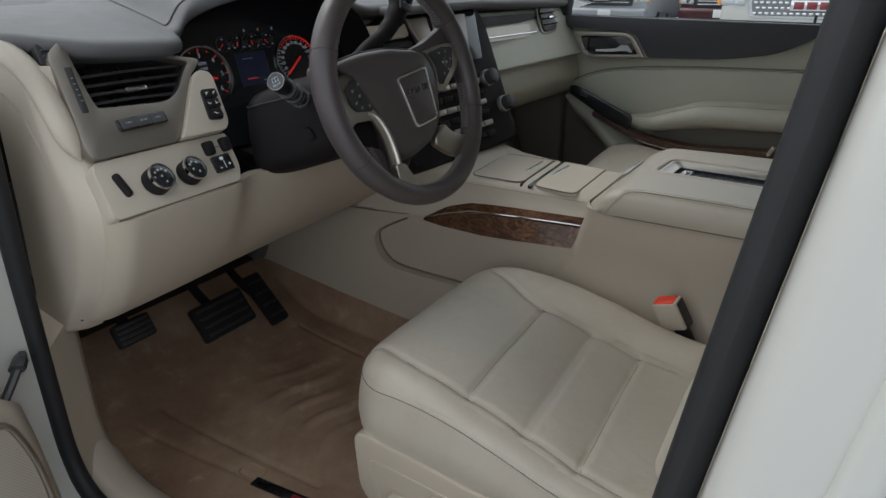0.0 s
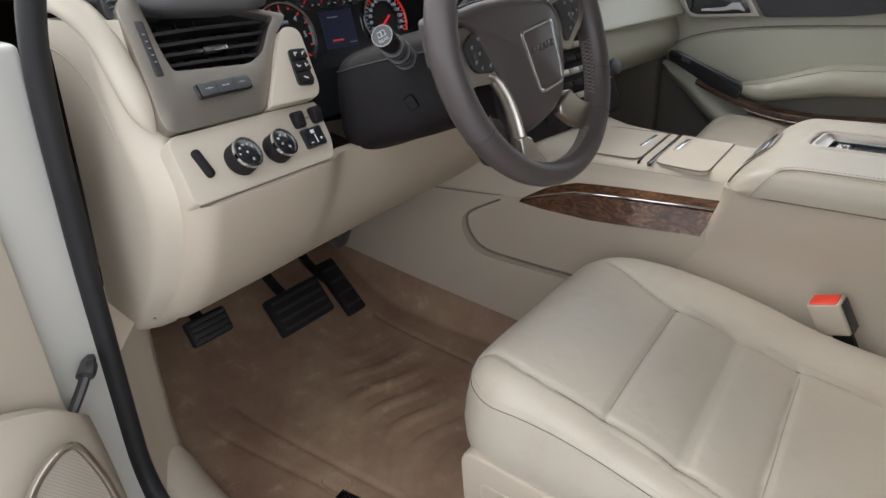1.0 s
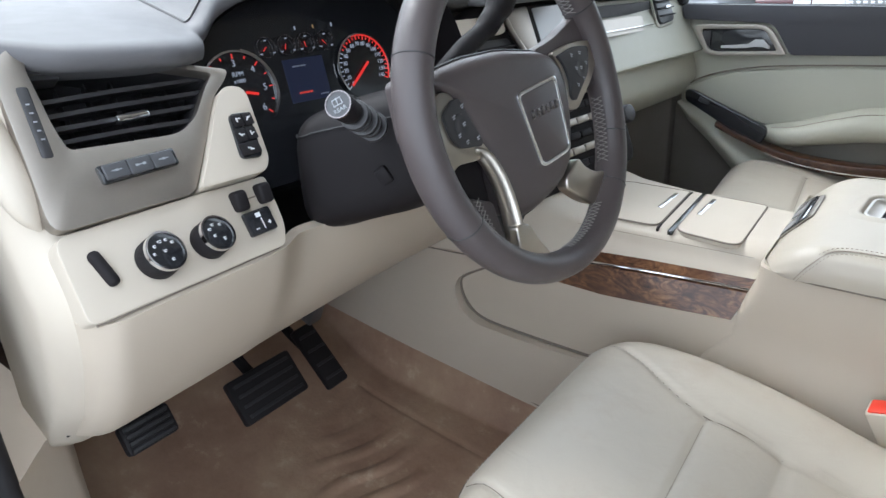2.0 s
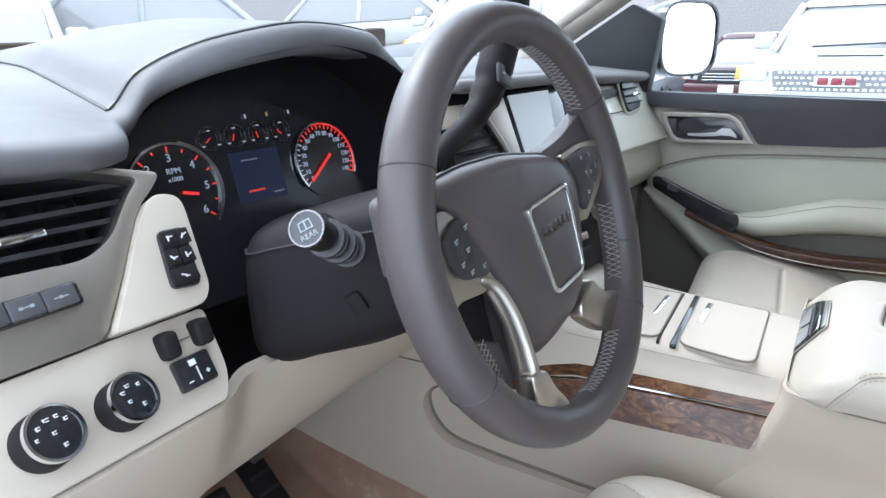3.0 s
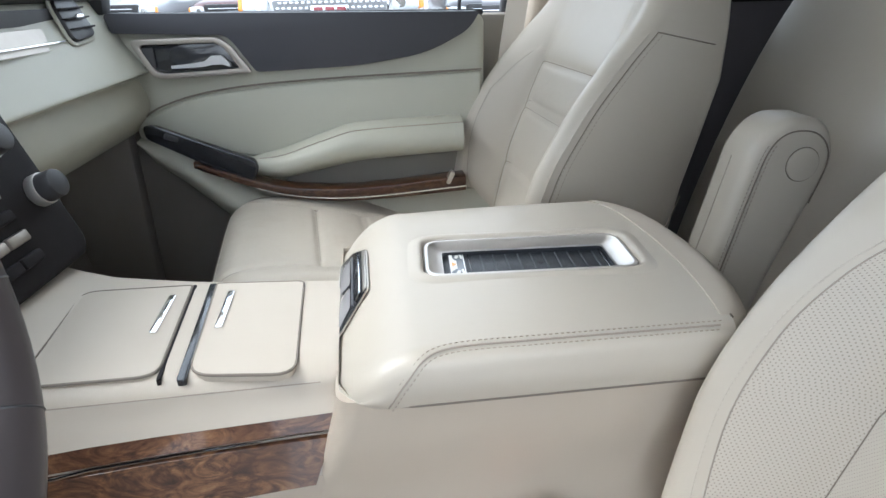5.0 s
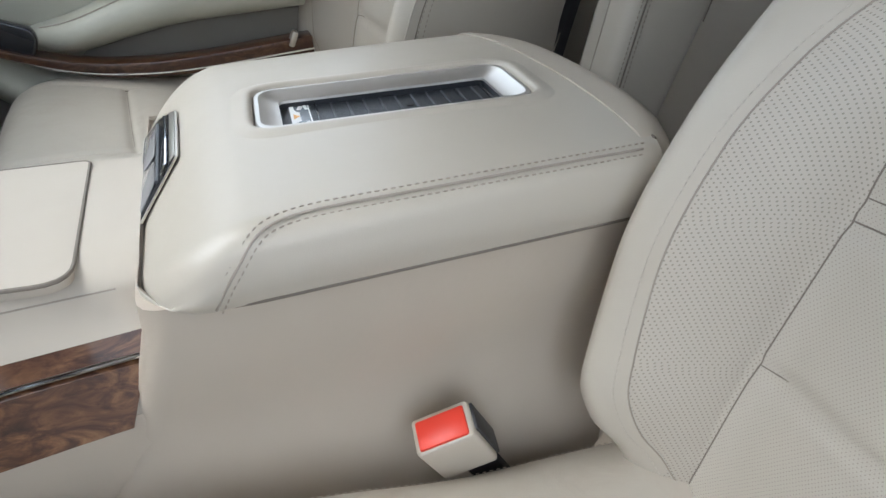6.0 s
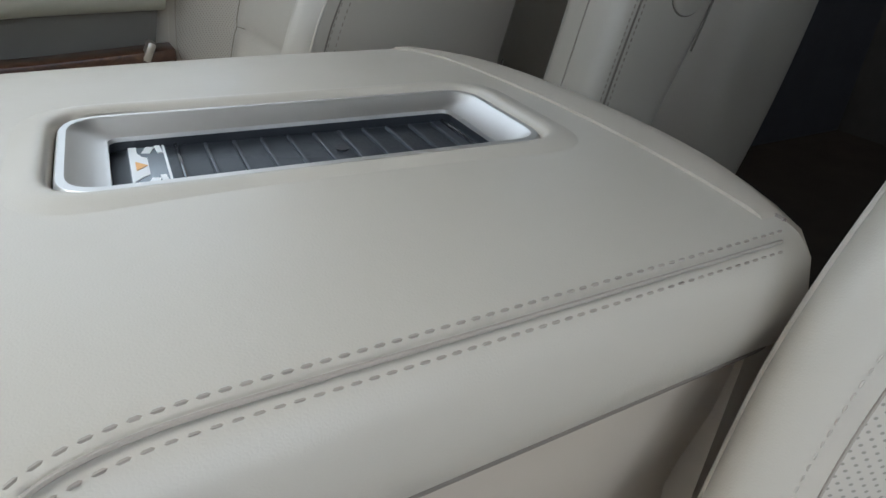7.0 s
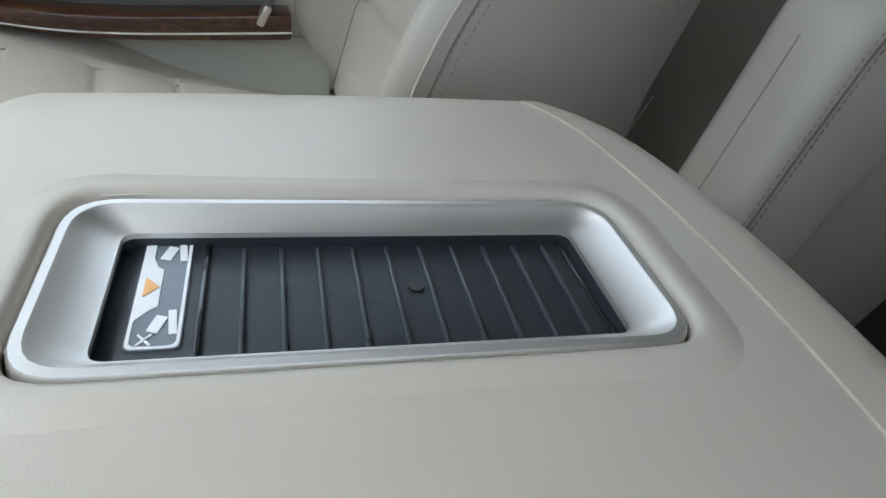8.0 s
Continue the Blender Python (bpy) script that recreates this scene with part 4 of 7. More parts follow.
part("cable_bracket", rbox((0.06, 0.03, 0.05), pose(-0.825, 0.785, 0.945, 0, 25, 10), 0.006), black, dash, "dark bracket under the knee panel")
part("cowl", sheet(lambda u, v: (-1.24 - 0.44 * u, 0.34 + 1.86 * v, 1.40 - 0.01 * u), 4, 8, (0, 0, -0.02)), black, dash, "black cowl under the windscreen")

# end cap beside the door opening, with its pale edge band
def cap(u, v):
    z = 1.375 - 0.43 * v
    xr = flow(z, [0.945, 0.967, 1.06, 1.178, 1.254, 1.30, 1.375], [-0.745, -0.724, -0.622, -0.562, -0.598, -0.614, -0.640])
    xl = lerp(z, [0.945, 1.15, 1.375], [-0.87, -0.82, -0.775])
    t = u
    return (xl + (xr - xl) * t, 0.372 + 0.014 * math.cos(math.pi / 2 * min(1, t * 1.0)) * 0 + 0.03 * max(0.0, t - 0.8) ** 2 / 0.04, z)
part("end_cap", sheet(cap, 30, 36, (0, 0.02, 0)), vinyl, dash, "beige dashboard end cap", angle=60)
band = smooth_path([(-0.80, 0.372, 1.402), (-0.72, 0.376, 1.396), (-0.660, 0.384, 1.368), (-0.624, 0.389, 1.32), (-0.600, 0.392, 1.275), (-0.594, 0.396, 1.258)], 6)
part("edge_band", tube(band, [0.0165] * 22 + [0.0155, 0.014, 0.012, 0.010, 0.008, 0.006, 0.004, 0.003, 0.002], 12), vinyl, dash, "pale beige edge band")

part("cap_line", tube(smooth_path([(-0.80, 0.3705, 1.345), (-0.74, 0.3705, 1.335), (-0.690, 0.371, 1.312), (-0.660, 0.372, 1.275), (-0.640, 0.374, 1.240), (-0.602, 0.390, 1.232)], 8), 0.0016, 6), stitch_dark, dash)

# instrument cluster in its hooded recess
cl = thing("instrument_cluster", "dark instrument cluster with two large lit dials", "instrument panel", at=CAR)
CX = Vector((-0.775, 0.845, 1.30))
CNORM = Vector((1, 0, 0.25)).normalized()
CM = frame_from(CX, (0, 1, 0), CNORM)
def C(u, v, w=0.0):
    return CM @ Vector((u, v, w))
arch = [(0.205, -0.12), (0.205, 0.03), (0.17, 0.10), (0.09, 0.15), (0.0, 0.165), (-0.09, 0.15), (-0.172, 0.10), (-0.206, 0.05), (-0.214, 0.0), (-0.214, -0.12)]
archr = rounded(arch, 0.03, 3)
part("cluster_face", prism(archr, C, -0.01, 0), gloss_black, cl, "smoked black dial face")
lip = [((-0.685 if v >= 0.05 else -0.68) - 0.09 * max(0.0, min(1.0, (-0.07 - u) / 0.12)) ** 0.8, 0.845 + u * 1.02, 1.30 + v * (1.0 if v > 0 else 1.03)) for u, v in archr]
part("cluster_hood", loft([[C(u, v, 0) for u, v in archr], [Vector(C(u, v, 0)).lerp(Vector(p), 0.5) for (u, v), p in zip(archr, lip)], lip], cap=False), column_black, cl, "black dial hood", angle=60)
def dial(u0, v0, r, sweep, n, red_from, numbers, name):
    a0, a1 = (radians(a) for a in sweep)
    back = part(name, disc(r, 0.002, CM @ pose(u0, v0, 0.0005), 48, 0), gloss_black, cl)
    part("dial_ring", loft([[C(u0 + rr * math.cos(a), v0 + rr * math.sin(a), h) for a in (a0 + (a1 - a0) * i / 48 for i in range(49))] for rr, h in ((r * 1.04, 0.003), (r * 1.04, 0.006), (r * 0.99, 0.006), (r * 0.99, 0.003))], cap=False, closed=False), chrome, back, "bright dial ring")
    for i in range(n + 1):
        a = a0 + (a1 - a0) * i / n
        red = i / n >= red_from
        part("tick", rbox((r * (0.12 if i % 2 == 0 else 0.07), r * 0.03, 0.001), CM @ pose(u0 + r * 0.9 * math.cos(a), v0 + r * 0.9 * math.sin(a), 0.0035, 0, 0, math.degrees(a)), 0), dial_red if red else dial_white, back)
    for k, text in enumerate(numbers):
        if text:
            a = a0 + (a1 - a0) * k / (len(numbers) - 1)
            writing(text, r * 0.17 if len(numbers) > 9 else r * 0.24, CM @ pose(u0 + r * 0.72 * math.cos(a), v0 + r * 0.72 * math.sin(a), 0.003), dial_white, back, "numeral")
    return back
sp_ = dial(0.073, 0.018, 0.0485, (218, -28), 28, 0.3, ["0", "10", "20", "30", "40", "50", "60", "70", "80", "90", "100", "110", "120", "130", "140"], "speedometer")
part("red_arc", loft([[C(0.073 + rr * math.cos(a), 0.018 + rr * math.sin(a), h) for a in (radians(105 - 133 * i / 36) for i in range(37))] for rr, h in ((0.0482, 0.0036), (0.0464, 0.0036))], cap=False, closed=False), dial_red, sp_, "red arc over the high speeds")
a = radians(218)
part("needle", loft([[C(0.073 + d * math.cos(a) - w * math.sin(a), 0.018 + d * math.sin(a) + w * math.cos(a), h) for w, h in ((-0.0016, 0.005), (0.0016, 0.005), (0.0016, 0.007), (-0.0016, 0.007))] for d in (-0.010, 0.040)]), dial_red, sp_, "lit red needle")
tc = dial(-0.141, 0.012, 0.052, (217, -40), 12, 0.0, ["0", "1", "2", "3", "4", "5", "6"], "rev_counter")
a = radians(-14)
part("needle", loft([[C(-0.141 + d * math.cos(a) - w * math.sin(a), 0.012 + d * math.sin(a) + w * math.cos(a), h) for w, h in ((-0.0016, 0.005), (0.0016, 0.005), (0.0016, 0.007), (-0.0016, 0.007))] for d in (0.006, 0.024)]), dial_red, tc, "lit red needle")
writing("RPM", 0.009, CM @ pose(-0.138, 0.035, 0.003), dial_white, tc)
writing("x1000", 0.007, CM @ pose(-0.138, 0.026, 0.003), dial_white, tc)
part("rev_ring", loft([[C(-0.141 + rr * math.cos(a), 0.012 + rr * math.sin(a), h) for a in (radians(75 - 3.0 * i) for i in range(41))] for rr, h in ((0.0560, 0.003), (0.0560, 0.006), (0.0540, 0.006))], cap=False, closed=False), chrome, tc)
for i in range(4):
    u = -0.086 + 0.0330 * i
    g = part("small_gauge", loft([[C(u + rr * math.cos(t), 0.064 + rr * math.sin(t), h) for t in (2 * math.pi * k / 24 for k in range(24))] for rr, h in ((0.0140, 0.002), (0.0140, 0.004), (0.0134, 0.004), (0.0134, 0.002), (0.0140, 0.002))], cap=False), badge_metal, cl, "small round gauge")
    part("needle", rbox((0.008, 0.0009, 0.001), CM @ pose(u - 0.003, 0.062, 0.004, 0, 0, 40 + 30 * i), 0), dial_red, g)
    for q in (-0.010, 0.010, 0.0):
        part("gauge_mark", rbox((0.004, 0.0016, 0.0008), CM @ pose(u + q, 0.056 if q else 0.073, 0.004), 0), dial_white, g)
part("info_display", rbox((0.068, 0.060, 0.002), CM @ pose(-0.032, 0.0145, 0.0002), 0), display_blue, cl, "dim blue information display")
part("display_bar", rbox((0.022, 0.0025, 0.001), CM @ pose(-0.041, -0.003, 0.0028), 0), display_red, cl)
part("display_bar", rbox((0.022, 0.0018, 0.001), CM @ pose(-0.042, 0.034, 0.0028), 0), print_grey, cl)
part("display_bar", rbox((0.014, 0.0018, 0.001), CM @ pose(-0.010, -0.009, 0.0028), 0), print_grey, cl)
for u, m in ((-0.033, dial_white), (-0.002, print_orange), (0.031, dial_white)):
    part("warning_lamp", rbox((0.002, 0.005, 0.001), CM @ pose(u, 0.085, 0.003), 0), m, cl)

# steering column shroud
col = thing("steering_column", "black plastic steering column shroud", "steering column", at=CAR)
def shroud(x, y0, hw, z0, z1, k=0.35):
    return [(x, y0 + hw * math.copysign(abs(math.cos(a)) ** k, math.cos(a)), (z0 + z1) / 2 + (z1 - z0) / 2 * math.copysign(abs(math.sin(a)) ** k, math.sin(a))) for a in (2 * math.pi * i / 36 for i in range(36))]
SHROUD = [(-0.72, 0.08, 1.17, 1.27, 0.40), (-0.66, 0.125, 1.155, 1.292, 0.40), (-0.645, 0.152, 1.150, 1.300, 0.42), (-0.622, 0.168, 1.149, 1.306, 0.44), (-0.606, 0.171, 1.152, 1.311, 0.46), (-0.592, 0.164, 1.158, 1.317, 0.48), (-0.54, 0.130, 1.175, 1.330, 0.50), (-0.48, 0.088, 1.205, 1.338, 0.55), (-0.45, 0.06, 1.225, 1.335, 0.60)]
part("column_shroud", loft([shroud(x, 0.845, hw, z0, z1, k) for x, hw, z0, z1, k in SHROUD]), column_black, col, angle=60)
part("shroud_split", tube([shroud(x, 0.845, hw + 0.001, z0, z1 + 0.001, k)[16] for x, hw, z0, z1, k in SHROUD[2:8]], 0.0012, 5), black, col)
sw_at = frame_from((-0.534, 0.731, 1.238), (0.75, -0.65, 0.0), (0.62, -0.75, -0.1))
part("switch_recess", rbox((0.030, 0.034, 0.010), sw_at, 0.005), black, col)
part("tilt_switch", rbox((0.016, 0.022, 0.014), sw_at @ pose(0.003, -0.002, 0.008), 0.004), column_black, col, "black column adjuster switch")
for dx, dy in ((-0.024, 0.003), (-0.024, -0.003), (-0.027, 0.0), (-0.021, 0.0)):
    part("adjust_mark", rbox((0.0018, 0.0018, 0.0006), sw_at @ pose(dx, dy - 0.008, 0.004), 0), print_white, col)
# wiper stalk
stalk = part("wiper_stalk", tube(smooth_path([(-0.60, 0.80, 1.270), (-0.564, 0.758, 1.283), (-0.52, 0.705, 1.304), (-0.470, 0.645, 1.329)]), 0.0112, 14), column_black, col, "black wiper stalk")
sa = frame_from((-0.469, 0.6435, 1.329), (0.2, 1, 0.0), Vector((0.30, -0.62, 0.35)))
part("stalk_knob", disc(0.0118, 0.026, sa, 32, 0.002, 0.0132), column_black, stalk)
part("stalk_ring", loft([[sa @ Vector((rr * math.cos(t), rr * math.sin(t), h)) for t in (2 * math.pi * i / 36 for i in range(36))] for rr, h in ((0.0130, 0.024), (0.0130, 0.0272), (0.0118, 0.0272), (0.0118, 0.024), (0.0130, 0.024))], cap=False), badge_metal, stalk)
part("stalk_face", disc(0.0118, 0.002, sa @ pose(0, 0, 0.0245), 32, 0), gloss_black, stalk)
part("stalk_boot", disc(0.030, 0.022, frame_from((-0.580, 0.778, 1.276), (0.2, 1, 0.0), Vector((0.105, -0.136, 0.05))), 28, 0.004, 0.022), rubber_seal, stalk, "black rubber boot of the stalk")
for k, rr in ((-0.012, 0.0150), (-0.022, 0.0138), (-0.034, 0.0155), (-0.046, 0.0140), (-0.058, 0.0155)):
    part("stalk_collar", disc(rr, 0.0055, sa @ pose(0, 0, k), 28, 0.0015), black, stalk)
part("stalk_lever", rbox((0.008, 0.010, 0.022), sa @ pose(0.004, 0.0135, -0.016), 0.002), column_black, stalk)
writing("REAR", 0.0056, sa @ pose(0, -0.0055, 0.0266), print_grey, stalk)
part("wiper_mark", ring([(-0.005, -0.001), (0.005, -0.001), (0.0045, 0.006), (-0.0045, 0.006)], [(-0.0042, -0.0002), (0.0042, -0.0002), (0.0038, 0.0052), (-0.0038, 0.0052)], lambda x, y, w: sa @ Vector((x, y, 0.0266 + w)), 0.0004, 0), print_grey, stalk)
part("wiper_mark", rbox((0.0009, 0.007, 0.0005), sa @ pose(0.0, 0.0030, 0.0268), 0), print_grey, stalk)
# gear lever on the column's far side
gl = part("gear_lever", tube(smooth_path([(-0.56, 0.86, 1.325), (-0.565, 0.91, 1.352), (-0.57, 0.965, 1.376), (-0.57, 1.000, 1.410), (-0.57, 1.022, 1.452), (-0.57, 1.040, 1.49), (-0.57, 1.050, 1.52)], 6), [0.016] * 12 + [0.020] * 4 + [0.024] * 4 + [0.028] * 14 + [0.026, 0.022, 0.012], 16, squash=0.8), column_black, col, "dark gear lever")
part("gear_button", rbox((0.006, 0.034, 0.024), pose(-0.548, 1.000, 1.424, -20, -12, 8), 0.003), black, gl, "black gear button plate")
for k in (-1, 1):
    part("button_mark", rbox((0.001, 0.005, 0.0014), pose(-0.5447, 1.000 + 0.007 * k, 1.425 - 0.003 * k, -20, -12, 8), 0), print_grey, gl)

# centre stack
stack = thing("centre_stack", "centre stack with screen, chrome keys and knobs", "control panel", at=CAR)
SN = Vector((1, -0.05, 0.42)).normalized()
SM = frame_from((-0.70, 1.31, 1.27), (0, 1, 0), SN)
def S(u, v, w=0.0):
    return SM @ Vector((u, v, w))
so = rounded([(-0.20, -0.225), (0.19, -0.225), (0.20, 0.10), (0.17, 0.135), (-0.17, 0.135), (-0.20, 0.10)], 0.03)
part("stack_body", prism(so, lambda u, v, w: S(u, v, -0.06 + w), 0.06, 0.01, 3), column_black, stack)
screen = part("screen_frame", prism(rounded([(-0.030, 0.0), (0.125, -0.004), (0.152, 0.118), (-0.030, 0.118)], 0.008), S, 0.012, 0.004), gloss_black, stack, "gloss black screen frame")
part("screen", prism(rounded([(-0.022, 0.010), (0.080, 0.008), (0.108, 0.112), (-0.020, 0.112)], 0.004), lambda u, v, w: S(u, v, 0.0122 + w), 0.0015, 0), glare_glass, screen, "unlit touch screen with painted grey reflection")
panel_o = smooth_path([(-0.097, 0.116, 0), (-0.088, 0.076, 0), (-0.070, 0.036, 0), (-0.060, -0.006, 0)], 5)
part("trim_panel", prism([(p.x, p.y) for p in panel_o] + [(-0.033, -0.002), (-0.032, 0.118)], S, 0.014, 0.003), silver, stack, "satin silver panel beside the screen")
part("trim_blade", tube([S(p.x - 0.002, p.y, 0.012) for p in panel_o], 0.0042, 8), nickel, stack, "satin silver blade")
sv_o = rounded([(-0.190, -0.020), (-0.068, -0.020), (-0.082, 0.036), (-0.096, 0.070), (-0.186, 0.070)], 0.008)
lv = part("stack_vent", prism(sv_o, S, 0.003, 0.001), black, stack, "black slatted air vent")
for i in range(4):
    part("slat", rbox((0.098 - 0.004 * i, 0.003, 0.014), SM @ pose(-0.133 - 0.002 * i, -0.006 + 0.020 * i, 0.009, 25, 0, 0), 0.001), column_black, lv)
part("vent_tab", rbox((0.022, 0.006, 0.010), SM @ pose(-0.125, 0.016, 0.016), 0.002), chrome, lv, "chrome vent tab")
part("side_trim", prism(rounded([(-0.255, 0.076), (-0.104, 0.078), (-0.102, 0.108), (-0.245, 0.112)], 0.008), lambda u, v, w: S(u, v, -0.03 + w), 0.040, 0.004), vinyl, stack, "beige trim over the vent")
for u, v in ((0.125, -0.054), (0.160, -0.128), (-0.118, -0.054), (-0.150, -0.128)):
    kp = SM @ pose(u, v, 0.0)
    kn = part("rotary_knob", disc(0.020, 0.034, kp, 32, 0.003, 0.018), black, stack, "black knob with a chrome edge")
    part("knob_ring", disc(0.0208, 0.014, kp, 32, 0.001), bezel_silver, kn)
for r in range(7):
    for c in range(5):
        part("key", rbox((0.036, 0.014, 0.010), SM @ pose(-0.078 + 0.039 * c, -0.028 - 0.027 * r, 0.003), 0.003), silver if r in (1, 3, 5) else column_black, stack)
part("stack_hood", rbox((0.07, 0.36, 0.02), pose(-0.745, 1.31, 1.400), 0.008, 3), charcoal, stack, "charcoal brow over the screen")

# passenger's side of the dashboard
pd = thing("passenger_dashboard", "pale beige passenger side dashboard with glove box", "dashboard", at=CAR)
def shelf(u, v):
    y = 1.48 + 0.64 * u
    prof_t = [0, 0.22, 0.34, 0.44, 0.56, 0.66, 0.78, 1.0]
    xs = [-0.775, -0.735, -0.705, -0.690, -0.715, -0.700, -0.760, -0.90]
    zs = [1.372, 1.300, 1.255, 1.232, 1.220, 1.165, 1.095, 1.05]
    return (flow(v, prof_t, xs) - 0.045 * u, y, flow(v, prof_t, zs) - 0.012 * u)
part("dash_face", sheet(shelf, 24, 70, (-0.04, 0, 0)), door_vinyl, pd, angle=80)
part("trim_strip", sheet(lambda u, v: (-0.735 - 0.045 * u + 0.010 - 0.018 * v, 1.50 + 0.40 * u, 1.302 - 0.010 * u + 0.034 * v), 12, 4, (-0.006, 0, 0)), silver, pd, "satin silver trim strip")
part("trim_line", tube([(-0.726 - 0.045 * u, 1.50 + 0.40 * u, 1.313 - 0.010 * u) for u in (0, 0.3, 0.6, 1)], 0.0018, 6), chrome, pd)
part("vent_slot", sheet(lambda u, v: (-0.752 - 0.045 * u, 1.50 + 0.46 * u, 1.340 - 0.010 * u + 0.024 * v), 10, 3, (-0.02, 0, 0)), black, pd)
vm = frame_from((-0.783, 1.915, 1.330), (-0.07, 1, 0), (1, 0.07, 0.42))
pv = part("air_vent", prism(rounded([(-0.05, -0.035), (0.05, -0.030), (0.045, 0.045), (-0.04, 0.040)], 0.02), lambda u, v, w: vm @ Vector((u, v, w)), 0.012, 0.003), black, pd, "black round-cornered end vent")
part("vent_frame", ring(rounded([(-0.058, -0.043), (0.058, -0.038), (0.053, 0.053), (-0.048, 0.048)], 0.024), rounded([(-0.05, -0.035), (0.05, -0.030), (0.045, 0.045), (-0.04, 0.040)], 0.02), lambda u, v, w: vm @ Vector((u, v, w)), 0.006, 0.003), door_vinyl, pv)
for i in range(3):
    part("slat", rbox((0.09, 0.003, 0.012), vm @ pose(0, -0.015 + 0.018 * i, 0.014, 20, 0, 0), 0.001), column_black, pv)
part("vent_tab", rbox((0.025, 0.007, 0.01), vm @ pose(0, 0.003, 0.02), 0.002), chrome, pv)
part("glove_handle_gap", tube(smooth_path([(-0.742, 1.62, 1.140), (-0.752, 1.80, 1.138), (-0.762, 1.93, 1.140), (-0.758, 1.97, 1.150)]), 0.003, 6), seam_dark, pd)
part("lower_panel", rbox((0.05, 0.70, 0.62), pose(-1.00, 1.80, 0.84, 0, -10, 0), 0.02, 3), footwell_grey, pd, "grey panel of the footwell")
solo("footwell_side", rbox((0.95, 0.05, 0.90), pose(-1.20, 2.19, 0.92), 0.01), footwell_grey, "grey carpeted side of the passenger's footwell", "footwell", kind="structure")

# pedals
def pedal(name, x, y, z, w, h, tilt, label):
    p = thing(name, label, "pedal")
    m = pose(x, y, z, 0, -tilt, 0)
    part("pedal_pad", rbox((0.02, w, h), m, 0.006), column_black, p)
    for i in range(4):
        part("rib", rbox((0.004, w * 0.85, 0.006), m @ pose(0.011, 0, -h * 0.35 + h * 0.23 * i), 0.001), rubber_seal, p)
    part("pedal_arm", tube(smooth_path([m @ Vector((-0.008, 0, 0.0)), m @ Vector((-0.05, 0, 0.10)), m @ Vector((-0.06, 0, 0.32))]), 0.011, 8), column_black, p)
pedal("brake_pedal", -0.955, 0.800, 0.765, 0.140, 0.085, 38, "worn black rubber brake pedal")
pedal("accelerator_pedal", -1.05, 1.000, 0.690, 0.055, 0.15, 45, "tall narrow black accelerator pedal")
pedal("parking_brake_pedal", -0.875, 0.550, 0.875, 0.075, 0.045, 30, "small black parking brake pedal")
# ---- steering wheel ----
WN = Vector((1, 0, 0.24)).normalized()
WM = frame_from((-0.397, 0.857, 1.288), (0, 1, 0), WN)
def W(u, v, w=0.0):
    return WM @ Vector((u, v, w))
wheel = thing("steering_wheel", "dark brown leather steering wheel with satin silver spokes", "steering wheel", at=CAR)
WC, WR, TALL = (-0.027, 0.020), 0.169, 1.02
def rim_w(a):
    """The rim leans a little more than the hub."""
    t = WC[1] + WR * TALL * math.sin(a) - 0.03
    return 0.004 - 0.05 * (t - math.sqrt(t * t + 0.0016)) - 0.060 * max(0.0, WC[0] + WR * math.cos(a) + 0.10) ** 2 / 0.245
def rim_ring(a):
    """The rim's cross-section at an angle: thicker at the grips."""
    thick = 0.0170 + 0.0020 * max(0.0, math.cos(a - radians(5))) + 0.0025 * max(0.0, math.cos(a - radians(175)))
    c, s = math.cos(a), math.sin(a) * TALL
    return [W(WC[0] + (WR + thick * 0.92 * math.cos(b)) * c, WC[1] + (WR + thick * 0.92 * math.cos(b)) * s, rim_w(a) + thick * 1.1 * math.sin(b)) for b in (2 * math.pi * k / 20 for k in range(20))]
rings = [rim_ring(2 * math.pi * i / 120) for i in range(121)]
part("rim", loft(rings, cap=False), cocoa, wheel, "dark brown leather rim", angle=180)
for deg in (156, 211, -19, 318, 35):
    a = radians(deg)
    pts = rim_ring(a)
    ctr = sum((Vector(p) for p in pts), Vector()) / len(pts)
    part("rim_seam", tube([ctr + (Vector(p) - ctr) * 1.004 for p in pts], 0.0007, 5, closed=True), black, wheel)
def lacing(d0, d1, n, name="stitching"):
    b = bmesh.new()
    for i in range(n):
        a, a2 = (radians(d0 + (d1 - d0) * (i + k) / n) for k in (0, 1))
        for p, q, bb, cc in ((a, a2, 180, 224), (a2, a, 180, 224)):
            r1 = 0.0176 + 0.0020 * max(0.0, math.cos(p - radians(5))) + 0.0025 * max(0.0, math.cos(p - radians(175)))
            P = lambda ang, be: W(WC[0] + (WR + r1 * 0.93 * math.cos(radians(be))) * math.cos(ang), WC[1] + (WR + r1 * 0.93 * math.cos(radians(be))) * math.sin(ang) * TALL, rim_w(ang) + r1 * 1.12 * math.sin(radians(be)))
            tube([P(p, bb - 15), P((p + q) / 2, (bb + cc) / 2 - 15), P(q, cc - 15)], 0.00045, 4, bm=b)
    part(name, b, thread_white, wheel, "off-white cross stitching")
lacing(36, 78, 20)
lacing(-34, -4, 14)
lacing(-90, -56, 16)
lacing(210, 236, 12)
